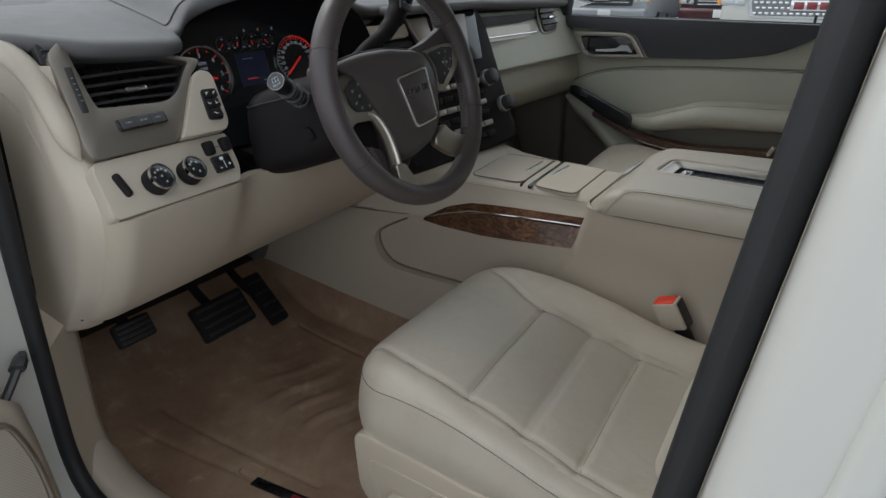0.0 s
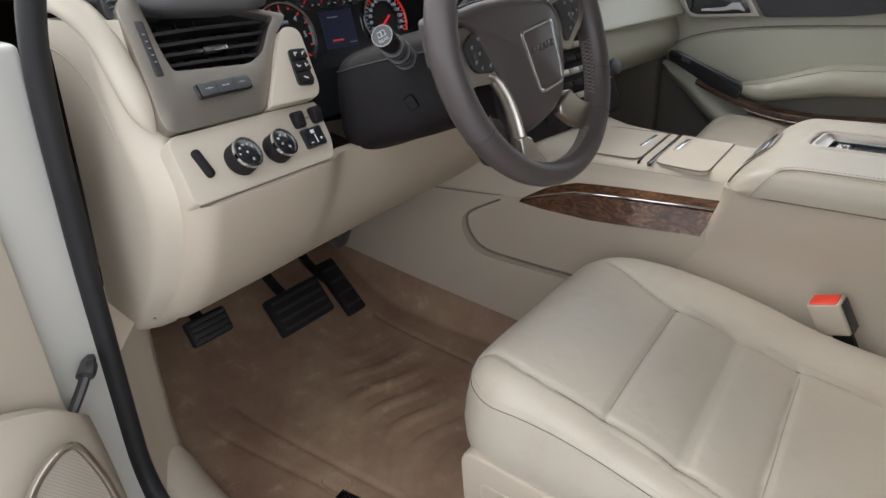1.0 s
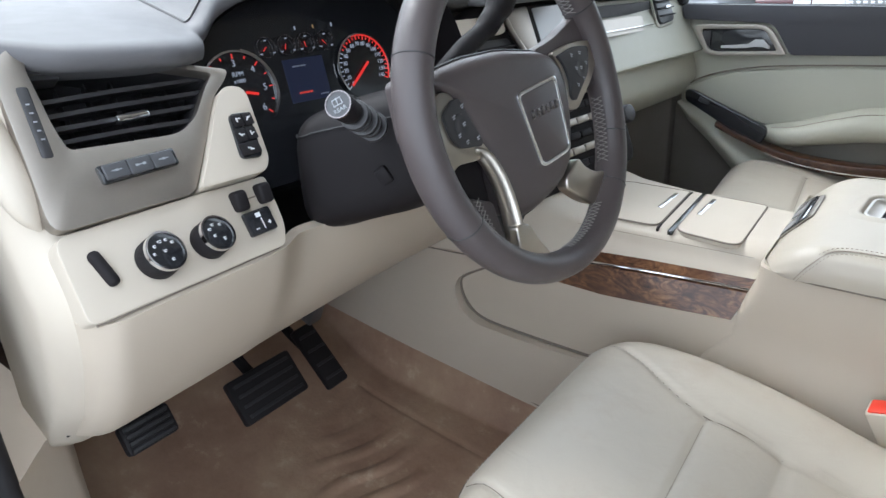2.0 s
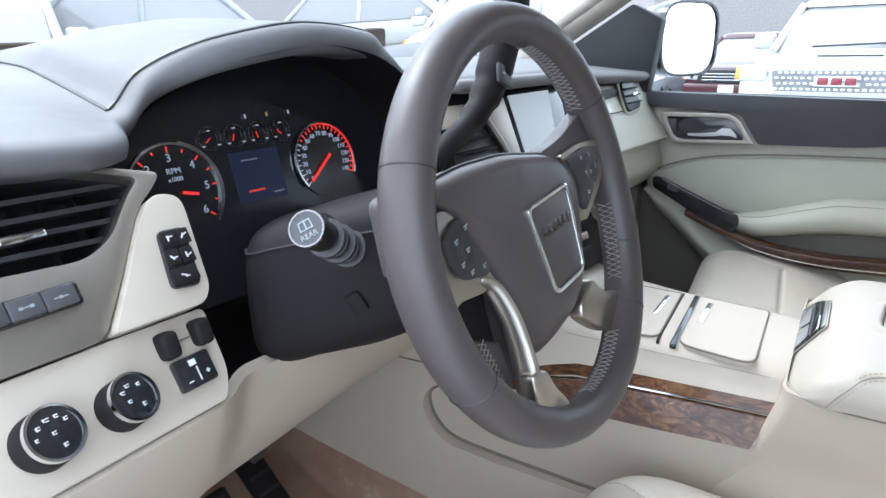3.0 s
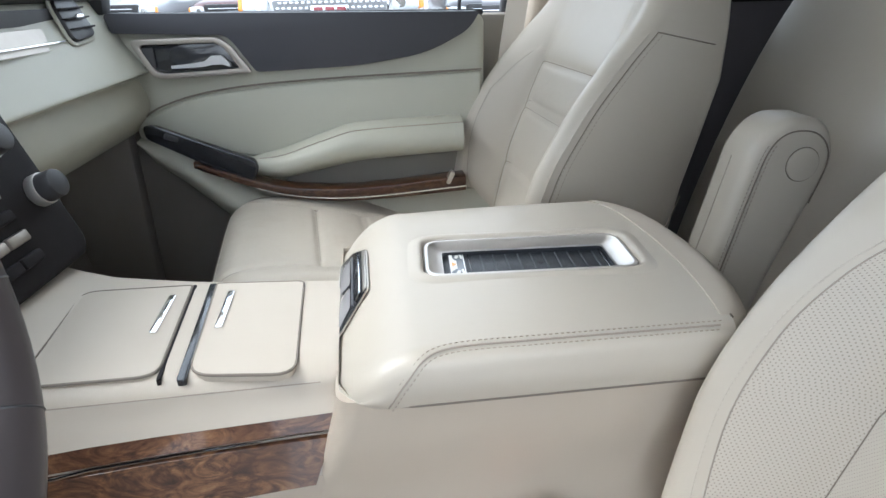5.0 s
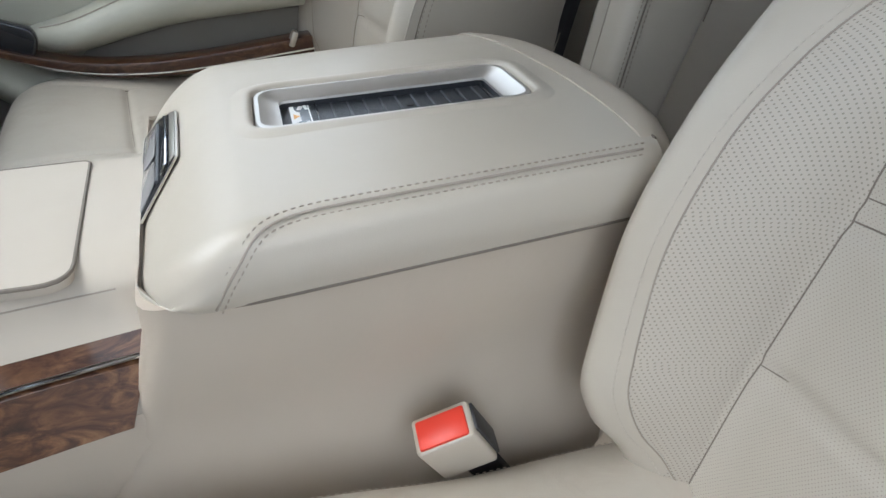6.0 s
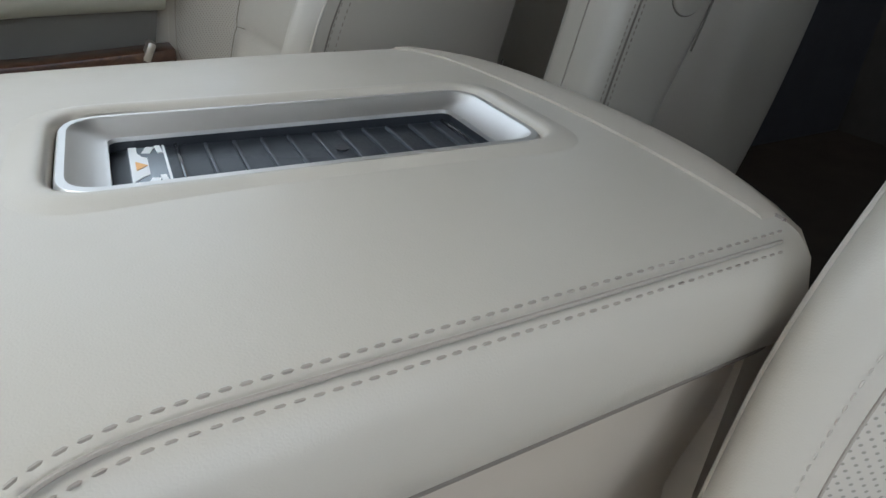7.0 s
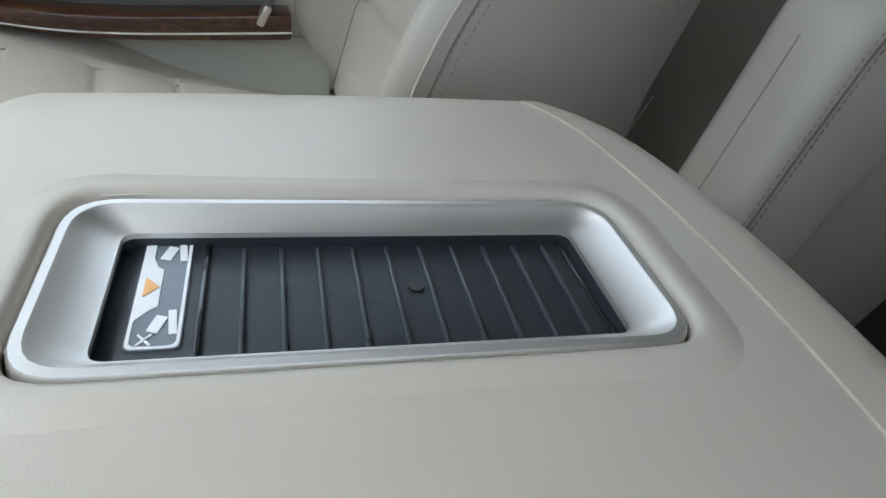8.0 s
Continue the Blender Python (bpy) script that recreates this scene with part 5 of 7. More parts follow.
# hub
def hub_pts():
    return rounded([(-0.166, 0.070), (-0.150, 0.0775), (-0.110, 0.084), (-0.050, 0.0855), (0.018, 0.077), (0.040, 0.067), (0.051, 0.045), (0.053, 0.012), (0.045, -0.030), (0.034, -0.058), (0.010, -0.075), (-0.040, -0.090), (-0.070, -0.092), (-0.082, -0.078), (-0.092, -0.045), (-0.104, -0.006), (-0.112, 0.006), (-0.128, 0.032), (-0.142, 0.053), (-0.158, 0.062)], 0.014, 3)
hp = hub_pts()
part("airbag_cover", loft([[W(u, v, -0.05) for u, v in grow(hp, -0.004)], [W(u, v, -0.012) for u, v in hp], *[[W(-0.024 + (u + 0.024) * k, 0.006 + (v - 0.006) * k, w) for u, v in hp] for k, w in ((0.985, -0.006), (0.96, -0.001), (0.92, 0.003), (0.84, 0.006), (0.6, 0.0085), (0.3, 0.0095), (0.05, 0.0098))]]), cocoa, wheel, "dark brown airbag cover", angle=60)
part("cover_gap", tube([W(u, v, -0.010) for u, v in grow(hp, 0.0005)], 0.0012, 6, closed=True), black, wheel)
# badge
bo = rounded([(-0.0560, 0.0385), (0.0185, 0.0490), (0.0260, -0.0320), (0.0180, -0.0385), (-0.0260, -0.0450), (-0.0340, -0.0425)], [0.008, 0.008, 0.010, 0.008, 0.008, 0.006], 4)
bi = rounded([(-0.0505, 0.0345), (0.0140, 0.0440), (0.0210, -0.0300), (0.0150, -0.0342), (-0.0250, -0.0402), (-0.0300, -0.0380)], [0.006, 0.006, 0.008, 0.006, 0.006, 0.005], 4)
badge = part("badge_frame", ring(bo, bi, lambda u, v, w: W(u, v, 0.005 + w), 0.007, 0.0018), chrome, wheel, "chrome badge frame")
part("badge_plate", prism(bi, lambda u, v, w: W(u, v, 0.005 + w), 0.0055, 0.001), cocoa, badge)
for i in range(6):
    part("badge_mark", rbox((0.0062, 0.0095, 0.0012), WM @ pose(-0.0325 + 0.0088 * i, 0.0125 + 0.0010 * i, 0.0108, 0, 0, 7), 0.0002), badge_metal, badge)
# spokes
def spoke(pts, name, mat, w0, depth, label="", parent=None, bev=0.003):
    return part(name, prism(pts, lambda u, v, w: W(u, v, w0 + w), depth, bev, 3), mat, parent or wheel, label)
webL = rounded([(-0.196, 0.074), (-0.165, 0.080), (-0.135, 0.062), (-0.130, 0.040), (-0.170, 0.036), (-0.196, 0.016)], 0.008)
spoke(webL, "spoke_web", cocoa, -0.026, 0.016, "dark brown leather web between hub and rim")
webR = rounded([(0.010, 0.078), (0.050, 0.086), (0.084, 0.100), (0.128, 0.118), (0.150, 0.060), (0.136, 0.030), (0.108, 0.024), (0.066, -0.002), (0.040, 0.030)], [0.01, 0.02, 0.02, 0.01, 0.01, 0.01, 0.015, 0.01, 0.01])
spoke(webR, "spoke_web", cocoa, -0.026, 0.018, "dark brown leather web between hub and rim", bev=0.005)
sl = rounded([(-0.186, 0.045), (-0.150, 0.057), (-0.139, 0.0525), (-0.106, -0.003), (-0.100, -0.010), (-0.118, -0.016), (-0.150, -0.014), (-0.162, -0.024), (-0.186, -0.010)], [0.012, 0.008, 0.008, 0.008, 0.004, 0.006, 0.010, 0.008, 0.012])
spoke(sl, "spoke_plate", nickel, -0.014, 0.014, "satin silver spoke plate")
kl = rounded([(-0.1585, 0.035), (-0.142, 0.0475), (-0.133, 0.0475), (-0.1095, 0.0005), (-0.114, -0.0030), (-0.143, 0.0005), (-0.153, 0.012)], [0.006, 0.005, 0.004, 0.004, 0.004, 0.012, 0.012])
keysL = spoke(kl, "thumb_pad", black, -0.002, 0.006, "dark thumb key pad", bev=0.002)
part("key_rocker", loft([[W(-0.1375 + rr * math.cos(t), 0.0215 + rr * math.sin(t) * 1.25, h) for t in (2 * math.pi * i / 28 for i in range(28))] for rr, h in ((0.0100, 0.0035), (0.0094, 0.0047), (0.0050, 0.0046), (0.0042, 0.0041))], cap=True), black, keysL, "round rocker key")
for u, v in ((-0.1325, 0.0395), (-0.1465, 0.0310), (-0.1345, 0.0225), (-0.1435, 0.0130), (-0.1345, 0.0050), (-0.1185, 0.0060)):
    part("key_mark", rbox((0.0046, 0.0012, 0.0006), WM @ pose(u, v + 0.0012, 0.0056, 0, 0, 20), 0), print_grey, keysL)
    part("key_mark", rbox((0.0030, 0.0012, 0.0006), WM @ pose(u, v - 0.0010, 0.0056, 0, 0, 20), 0), print_grey, keysL)
sr = rounded([(0.036, 0.0715), (0.080, 0.0795), (0.118, 0.0780), (0.130, 0.060), (0.114, 0.036), (0.070, 0.002), (0.052, 0.006), (0.056, 0.030), (0.049, 0.056)], [0.006, 0.015, 0.010, 0.012, 0.012, 0.008, 0.006, 0.01, 0.008])
spoke(sr, "spoke_plate", nickel, -0.014, 0.012, "satin silver spoke plate")
kr = rounded([(0.042, 0.0670), (0.080, 0.0745), (0.107, 0.0715), (0.0995, 0.042), (0.064, 0.0125), (0.0575, 0.018), (0.0595, 0.038), (0.053, 0.056)], [0.004, 0.01, 0.006, 0.006, 0.006, 0.005, 0.008, 0.008])
keysR = spoke(kr, "thumb_pad", black, -0.004, 0.006, "dark thumb key pad", bev=0.002)
part("key_rocker", loft([[W(0.083 + rr * math.cos(t), 0.0485 + rr * math.sin(t) * 1.2, h) for t in (2 * math.pi * i / 28 for i in range(28))] for rr, h in ((0.0095, 0.0015), (0.0090, 0.0027), (0.0050, 0.0026), (0.0042, 0.0021))], cap=True), black, keysR, "round rocker key")
for u, v in ((0.067, 0.0645), (0.084, 0.0655), (0.083, 0.0485), (0.073, 0.0490), (0.095, 0.0525), (0.086, 0.0355), (0.072, 0.0300)):
    part("key_mark", rbox((0.0046, 0.0012, 0.0006), WM @ pose(u, v + 0.0012, 0.0036, 0, 0, -15), 0), print_grey, keysR)
    part("key_mark", rbox((0.0030, 0.0012, 0.0006), WM @ pose(u, v - 0.0010, 0.0036, 0, 0, -15), 0), print_grey, keysR)
# two lower legs, curved bars between hub and rim
def leg(pts, widths, z, name):
    path = smooth_path([W(u, v, zz) for (u, v), zz in zip(pts, z)], 6)
    k = len(path)
    ws = [lerp(i / (k - 1), [j / (len(widths) - 1) for j in range(len(widths))], widths) for i in range(k)]
    return part(name, tube(path, ws, 14, squash=0.45), nickel, wheel, "satin silver spoke bar", angle=180)
leg([(-0.120, -0.007), (-0.109, -0.015), (-0.1005, -0.040), (-0.0970, -0.068), (-0.0970, -0.095), (-0.0960, -0.118)], [0.007, 0.0095, 0.0105, 0.011, 0.012, 0.013], (-0.004, 0.000, 0.005, 0.008, 0.010, 0.010), "spoke_bar")
lowR = rounded([(0.042, -0.050), (0.056, -0.066), (0.080, -0.077), (0.112, -0.080), (0.114, -0.098), (0.096, -0.111), (0.062, -0.113), (0.036, -0.100), (0.010, -0.080), (0.012, -0.068)], [0.006, 0.01, 0.02, 0.008, 0.01, 0.012, 0.012, 0.012, 0.006, 0.006])
spoke(lowR, "spoke_plate", nickel, -0.008, 0.016, "satin silver lower spoke plate")
lowL = rounded([(-0.108, -0.088), (-0.087, -0.090), (-0.076, -0.112), (-0.060, -0.130), (-0.066, -0.141), (-0.088, -0.141), (-0.108, -0.124)], [0.006, 0.008, 0.015, 0.010, 0.010, 0.010, 0.010])
spoke(lowL, "spoke_plate", nickel, 0.009, 0.014, "satin silver spoke foot")
# leather tongue behind the silver bar, laced along its edge
spoke(rounded([(-0.152, -0.012), (-0.100, -0.016), (-0.096, -0.066), (-0.128, -0.054)], 0.004), "spoke_backing", column_black, -0.030, 0.012, "smooth black backing plate")
spoke(rounded([(-0.136, -0.050), (-0.098, -0.064), (-0.090, -0.108), (-0.100, -0.128), (-0.150, -0.096)], 0.006), "spoke_web", cocoa, -0.024, 0.014, "dark brown leather tongue")
b = bmesh.new()
for i in range(9):
    u0, v0, u1, v1 = (-0.124 + 0.0021 * i, -0.056 - 0.0052 * i, -0.124 + 0.0021 * (i + 1), -0.056 - 0.0052 * (i + 1))
    tube([W(u0 - 0.004, v0, -0.0095), W(u1 + 0.004, v1 + 0.002, -0.0095)], 0.0005, 4, bm=b)
    tube([W(u0 + 0.004, v0 + 0.002, -0.0092), W(u1 - 0.004, v1, -0.0092)], 0.0005, 4, bm=b)
part("stitching", b, thread_white, wheel, "off-white cross stitching")
backing = rounded([(-0.155, 0.05), (-0.08, 0.06), (0.10, 0.06), (0.10, 0.03), (0.05, -0.04), (-0.03, -0.12), (-0.10, -0.13), (-0.13, -0.05)], 0.02)
part("wheel_back", prism(backing, lambda u, v, w: W(u, v, -0.06 + w), 0.022, 0.008, 3), black, wheel, "black plastic back of the hub")
# ---- centre console ----
con = thing("centre_console", "beige centre console with burl wood strip", "centre console")
NEAR = lambda x: lerp(x, [-0.95, -0.6, -0.24], [1.16, 1.198, 1.205])
FAR = lambda x: flow(x, [-0.95, -0.72, -0.55, -0.40, -0.24], [1.62, 1.56, 1.50, 1.458, 1.435])
# front part: cross-sections from the stack to the arm rest
def cross(x):
    rise = flow(x, [-0.95, -0.75, -0.62, -0.54], [0.10, 0.055, 0.012, 0.0])
    ny, far = NEAR(x), FAR(x)
    z = 1.047 + rise
    return [(x, ny - 0.022, 0.945), (x, ny + 0.002, 1.010), (x, ny + 0.009, 1.020), (x, ny + 0.009, 1.029 + rise * 0.8), (x, ny + 0.014, 1.038 + rise), (x, ny + 0.026, z - 0.002), (x, ny + 0.05, z), (x, far - 0.05, z), (x, far - 0.015, z - 0.006), (x, far, z - 0.04), (x, far + 0.03, 0.85), (x, far + 0.03, 0.52), (x, ny + 0.055, 0.52), (x, ny + 0.055, 0.935)]
part("console_top", loft([cross(x) for x in (-0.95, -0.90, -0.85, -0.80, -0.75, -0.71, -0.68, -0.65, -0.62, -0.58, -0.54, -0.49, -0.44, -0.40, -0.36, -0.32, -0.28, -0.244)]), vinyl, con, angle=50)
# wood strip along the near side
def strip(x):
    ny = NEAR(x)
    zt = lerp(x, [-0.64, -0.59, -0.525, -0.45, -0.24], [0.944, 0.972, 0.996, 1.004, 1.011])
    zb = lerp(x, [-0.64, -0.59, -0.47, -0.275], [0.938, 0.932, 0.929, 0.940])
    yt = ny + 0.004 - 0.45 * (1.0 - zt)
    yb = ny + 0.004 - 0.45 * (1.0 - zb)
    zm, ym = zt - (zt - zb) * 0.34, yt + (yb - yt) * 0.34
    w = max(0.0, (x + 0.36) / 0.098) ** 2
    pts = [(yt + 0.012, zt), (yt - 0.004, zt), (ym - 0.007, zm + 0.003), (ym - 0.001, zm), (ym - 0.010, zm - 0.004), (yb - 0.006, zb), (yb + 0.014, zb)]
    return [(x + w * (0.014 - 0.42 * (1.0 - z)), y, z) for y, z in pts]
part("wood_strip", loft([strip(x) for x in [-0.64, -0.62, -0.59, -0.56, -0.525, -0.48, -0.42, -0.36, -0.30, -0.262]]), wood, con, "glossy burl wood strip", angle=35)
part("chrome_line", tube([Vector(strip(x)[3]) + Vector((0, -0.0065, 0.0005)) for x in (-0.60, -0.56, -0.48, -0.40, -0.32, -0.262)], 0.0016, 6), chrome, con, "thin chrome line")
# side wall with the storage recess
def wall_y(x, z):
    return 1.195 - 0.024 * math.sin(math.pi * max(0.0, min(1.0, (z - 0.52) / 0.42))) ** 0.8 - 0.012 * max(0.0, min(1.0, (-0.55 - x) / 0.4))
low = rounded([(-1.50, 0.748), (-1.2, 0.712), (-0.65, 0.645), (-0.20, 0.60), (-0.22, 0.80), (-0.34, 0.792), (-0.48, 0.786), (-0.64, 0.786), (-0.745, 0.792), (-0.782, 0.818), (-0.796, 0.857), (-0.784, 0.886), (-0.70, 0.930), (-0.655, 0.942), (-0.70, 0.955), (-0.72, 1.05), (-1.0, 1.10), (-1.50, 1.0)], [0.01, 0.02, 0.02, 0.01, 0.01, 0.02, 0.05, 0.05, 0.03, 0.03, 0.02, 0.03, 0.03, 0.004, 0.02, 0.01, 0.01, 0.01], 4)
def panel_mesh():
    b = bmesh.new()
    f = b.faces.new([b.verts.new((x, 0.0, z)) for x, z in low])
    r = bmesh.ops.extrude_face_region(b, geom=[f])
    bmesh.ops.translate(b, verts=[v for v in r["geom"] if isinstance(v, bmesh.types.BMVert)], vec=(0, 0.035, 0))
    bmesh.ops.recalc_face_normals(b, faces=b.faces)
    bevel(b, 0.013, 5, 25)
    bmesh.ops.triangulate(b, faces=[f for f in b.faces if len(f.verts) > 4])
    bmesh.ops.subdivide_edges(b, edges=[e for e in b.edges if e.calc_length() > 0.12], cuts=3)
    for v in b.verts:
        v.co.y += wall_y(v.co.x, v.co.z) - 0.008
    return b
part("side_panel", panel_mesh(), vinyl_lower, con, "beige lower side panel", angle=50)
part("recess_wall", sheet(lambda u, v: (-0.84 + 0.62 * u, 1.183 - 0.001 * v, 0.74 + 0.205 * v), 6, 6, (0, 0.02, 0)), vinyl_lower, con)
part("recess_gap", tube([(p.x, 1.1815, p.z) for p in smooth_path([(-0.30, 0, 0.790), (-0.48, 0, 0.789), (-0.64, 0, 0.790), (-0.737, 0, 0.796), (-0.776, 0, 0.822), (-0.790, 0, 0.857), (-0.778, 0, 0.883), (-0.70, 0, 0.927)], 5)], 0.0027, 8), seam_dark, con, "dark gap round the recess")
part("panel_seam", tube([(-0.90, 1.165, 0.930), (-0.80, 1.1665, 0.934), (-0.71, 1.170, 0.940), (-0.645, 1.178, 0.948)], 0.0014, 6), seam_dark, con)
# two cup holder doors on top with chrome pulls
dA_out = rounded([(-0.556, 1.428), (-0.4265, 1.424), (-0.4155, 1.226), (-0.545, 1.226)], [0.02, 0.004, 0.022, 0.022])
dB_out = rounded([(-0.397, 1.424), (-0.290, 1.412), (-0.284, 1.208), (-0.386, 1.222)], [0.004, 0.008, 0.024, 0.024])
dA = part("holder_door", prism(dA_out, ON_Z(1.040), 0.0086, 0.0025, 3), vinyl, con, "beige cup holder door")
dB = part("holder_door", prism(dB_out, ON_Z(1.040), 0.0086, 0.0025, 3), vinyl, con, "beige cup holder door")
for o in (dA_out, dB_out):
    part("door_gap", tube([(x, y, 1.0475) for x, y in o], 0.0016, 6, closed=True), seam_dark, con)
part("finger_slot", prism(rounded([(-0.4065, 1.427), (-0.398, 1.427), (-0.387, 1.216), (-0.396, 1.216)], 0.003), ON_Z(1.0405), 0.0069, 0.0005), gloss_black, con, "black finger slot")
part("finger_slot", prism(rounded([(-0.4265, 1.427), (-0.4225, 1.427), (-0.4115, 1.220), (-0.4155, 1.220)], 0.0015), ON_Z(1.0405), 0.0069, 0.0005), column_black, con, "black finger slot")
for x, d in ((-0.4425, dA), (-0.3745, dB)):
    part("door_pull", prism(rounded([(x - 0.0045, 1.396), (x + 0.0040, 1.396), (x + 0.0045, 1.308), (x - 0.0040, 1.308)], 0.003), ON_Z(1.0480), 0.003, 0.001), chrome, d, "chrome door pull")
part("top_seam", tube([(x, NEAR(x) + 0.0105, 1.0315) for x in (-0.60, -0.45, -0.262)], 0.0008, 5), stitch_dark, con)

# ---- arm rest box ----
box = thing("armrest_console", "beige leather armrest console lid with charging tray", "armrest")
LY0, LY1 = 1.152, 1.543
def rear_x(y):
    """The bowed rear edge of the lid."""
    return 0.150 - 0.60 * (y - 1.352) ** 2 - 0.030 * max(0.0, (y - 1.44) / 0.103) ** 3
def base_ring(z):
    xf = lerp(z, [0.5, 0.80, 0.866, 0.89, 0.937, 1.01, 1.045], [-0.33, -0.335, -0.314, -0.298, -0.275, -0.250, -0.246])
    yn = lerp(z, [0.5, 0.80, 0.92, 0.99, 1.045], [1.165, 1.172, 1.182, 1.168, 1.164])
    o = rounded([(xf, yn), (0.15, yn), (0.15, 1.545), (xf, 1.545)], [0.022, 0.03, 0.04, 0.04], 4)
    return [(x, y, z) for x, y in o]
part("box_body", loft([base_ring(z) for z in (0.5, 0.62, 0.75, 0.80, 0.84, 0.866, 0.89, 0.915, 0.937, 0.96, 0.985, 1.01, 1.03, 1.040)]), vinyl_lower, box, angle=50)
def cap_ring(z, i):
    near, far = LY0 + 0.010 + i, LY1 - 0.006 - i
    ys = [near + (far - near) * k / 16 for k in range(17)]
    front = [(rear_x(y) - 0.010, y, z) for y in ys]
    back = [(rear_x(y) + 0.043 - i * 1.2 - 0.02 * (abs(k - 8) / 8) ** 4, y, z) for k, y in enumerate(ys)]
    return front + back[::-1]
part("rear_cap", loft([cap_ring(z, i) for z, i in ((0.52, 0.004), (0.95, 0.0), (1.055, 0.0), (1.072, 0.003), (1.085, 0.009), (1.0915, 0.018), (1.0925, 0.026))]), vinyl, box, "beige rear end cap", angle=50)
TRAY = (-0.1480, 0.1030, 1.2932, 1.4118)          # the cut in the lid
TM = pose(-0.027, 1.3525, 0, 0, 0, -4)             # the tray's ribs and sticker stand slightly askew in it
TB = pose(-0.0225, 1.3525, 0, 0, 0, -4)            # and so does its bezel
def lid_v(x):
    """The lid's own length coordinate of an x."""
    return (x + 0.243) / 0.358 * 0.93
def lid_top(x, y):
    e = max(0.0, 1 - (y - LY0) / 0.07) + max(0.0, 1 - (LY1 - y) / 0.07)
    z = 1.0925 - 0.003 * ((x - 0.0) / 0.2) ** 2 - 0.003 * e * e
    return z - 0.046 * max(0.0, (-0.165 - x) / 0.078) ** 1.8
def lid(u, v):
    """u: across from near to far over the shoulders; v: from the nose to the rear."""
    nose = max(0.0, (0.12 - v) / 0.12)
    inset = 0.034 * nose ** 2.2
    y0, y1 = LY0 + inset, LY1 - inset
    r = 0.020
    t = min(1.0, max(0.0, (u - 0.12) / 0.76))
    y = y0 + (y1 - y0) * t
    x = -0.243 + 0.358 * v / 0.93 if v <= 0.93 else 0.115 + (rear_x(y) - 0.115) * (v - 0.93) / 0.07
    if u < 0.12 or u > 0.88:
        k = u / 0.12 if u < 0.5 else (1 - u) / 0.12
        zt = lid_top(x, y0 + 0.03 if u < 0.5 else y1 - 0.03) - r
        side = -1 if u < 0.5 else 1
        zb = 1.036 + 0.010 * nose ** 3
        return (x, y + side * (0.0030 * math.sin(math.pi * k) - 0.004 * (1 - k)), zb + (max(zt, zb + 0.002) - zb) * k)
    d = min(y - y0, (y1 - y) * 0.6)
    drop = r - math.sqrt(max(0.0, r * r - max(0.0, r - d) ** 2))
    return (x, y, lid_top(x, min(max(y, y0 + 0.03), y1 - 0.03)) - drop)
def lid_mesh():
    q = lambda y: 0.12 + 0.76 * (y - LY0) / (LY1 - LY0)
    us = [0.12 * k / 12 for k in range(13)] + [0.12 + 0.76 * k for k in (0.002, 0.005, 0.008, 0.012, 0.017, 0.022, 0.028, 0.034, 0.040, 0.048, 0.055, 0.09, 0.15, 0.22, 0.29)]
    us += [q(TRAY[2]), q(TRAY[2]) + 0.07, q((TRAY[2] + TRAY[3]) / 2), q(TRAY[3]) - 0.07, q(TRAY[3])]
    us += [0.12 + 0.76 * k for k in (0.75, 0.84, 0.90, 0.945, 0.960, 0.972, 0.982, 0.990, 0.996)] + [0.88 + 0.12 * k / 6 for k in range(7)]
    us = sorted(us)
    vs_ = [0.0, 0.006] + [0.222 * k / 24 for k in range(1, 25)] + [lid_v(TRAY[0] + (TRAY[1] - TRAY[0]) * k / 12) for k in range(13)] + [0.93, 0.96, 0.985, 1.0]
    b = bmesh.new()
    g = [[b.verts.new(lid(u, v)) for v in vs_] for u in us]
    for i in range(len(us) - 1):
        for j in range(len(vs_) - 1):
            vs4 = (g[i][j], g[i + 1][j], g[i + 1][j + 1], g[i][j + 1])
            c = sum((v.co for v in vs4), Vector()) / 4
            if TRAY[0] < c.x < TRAY[1] and TRAY[2] < c.y < TRAY[3] and c.z > 1.07:
                continue
            b.faces.new(vs4)
    b.faces.new([g[i][0] for i in range(len(us))])
    b.faces.new([g[i][-1] for i in range(len(us))])
    return b
lidob = part("lid", lid_mesh(), leather, box, "padded beige leather lid", angle=50)
part("lid_gap", tube([(x, y, 1.0365) for x, y in rounded([(-0.232, 1.176), (-0.19, 1.157), (0.125, 1.157), (0.125, 1.548), (-0.232, 1.548)], [0.02, 0.03, 0.01, 0.03, 0.03])], 0.0022, 6, closed=True), seam_dark, box)
part("cap_gap", tube([(rear_x(y) + 0.0005, y, lid_top(rear_x(y), min(max(y, LY0 + 0.03), LY1 - 0.03)) - 0.0004) for y in [LY0 + 0.022 + (LY1 - LY0 - 0.06) * k / 30 for k in range(31)]], 0.0014, 6), seam_dark, box)
# stitched seam along the near shoulder
def shoulder(x, up):
    """A place on the near side of the lid, that far over its lower edge along the skin."""
    v = lid_v(x)
    return Vector(lid(up, max(0.0, min(1.0, v))))
seam_at = [(-0.198, 0.004), (-0.193, 0.050), (-0.186, 0.098), (-0.178, 0.119), (-0.168, 0.130), (-0.1565, 0.1385), (-0.145, 0.1435), (-0.128, 0.1462), (-0.108, 0.1455), (-0.06, 0.1435), (0.0, 0.1420), (0.113, 0.1420)]
def seam_line(off):
    pts = smooth_path([shoulder(x, u + off) for x, u in seam_at], 10)
    for _ in range(90):
        pts = pts[:1] + [(a + 2 * c + d) / 4 for a, c, d in zip(pts, pts[1:], pts[2:])] + pts[-1:]
    return [p + Vector((0, -0.0011, 0.0011)) for p in pts]
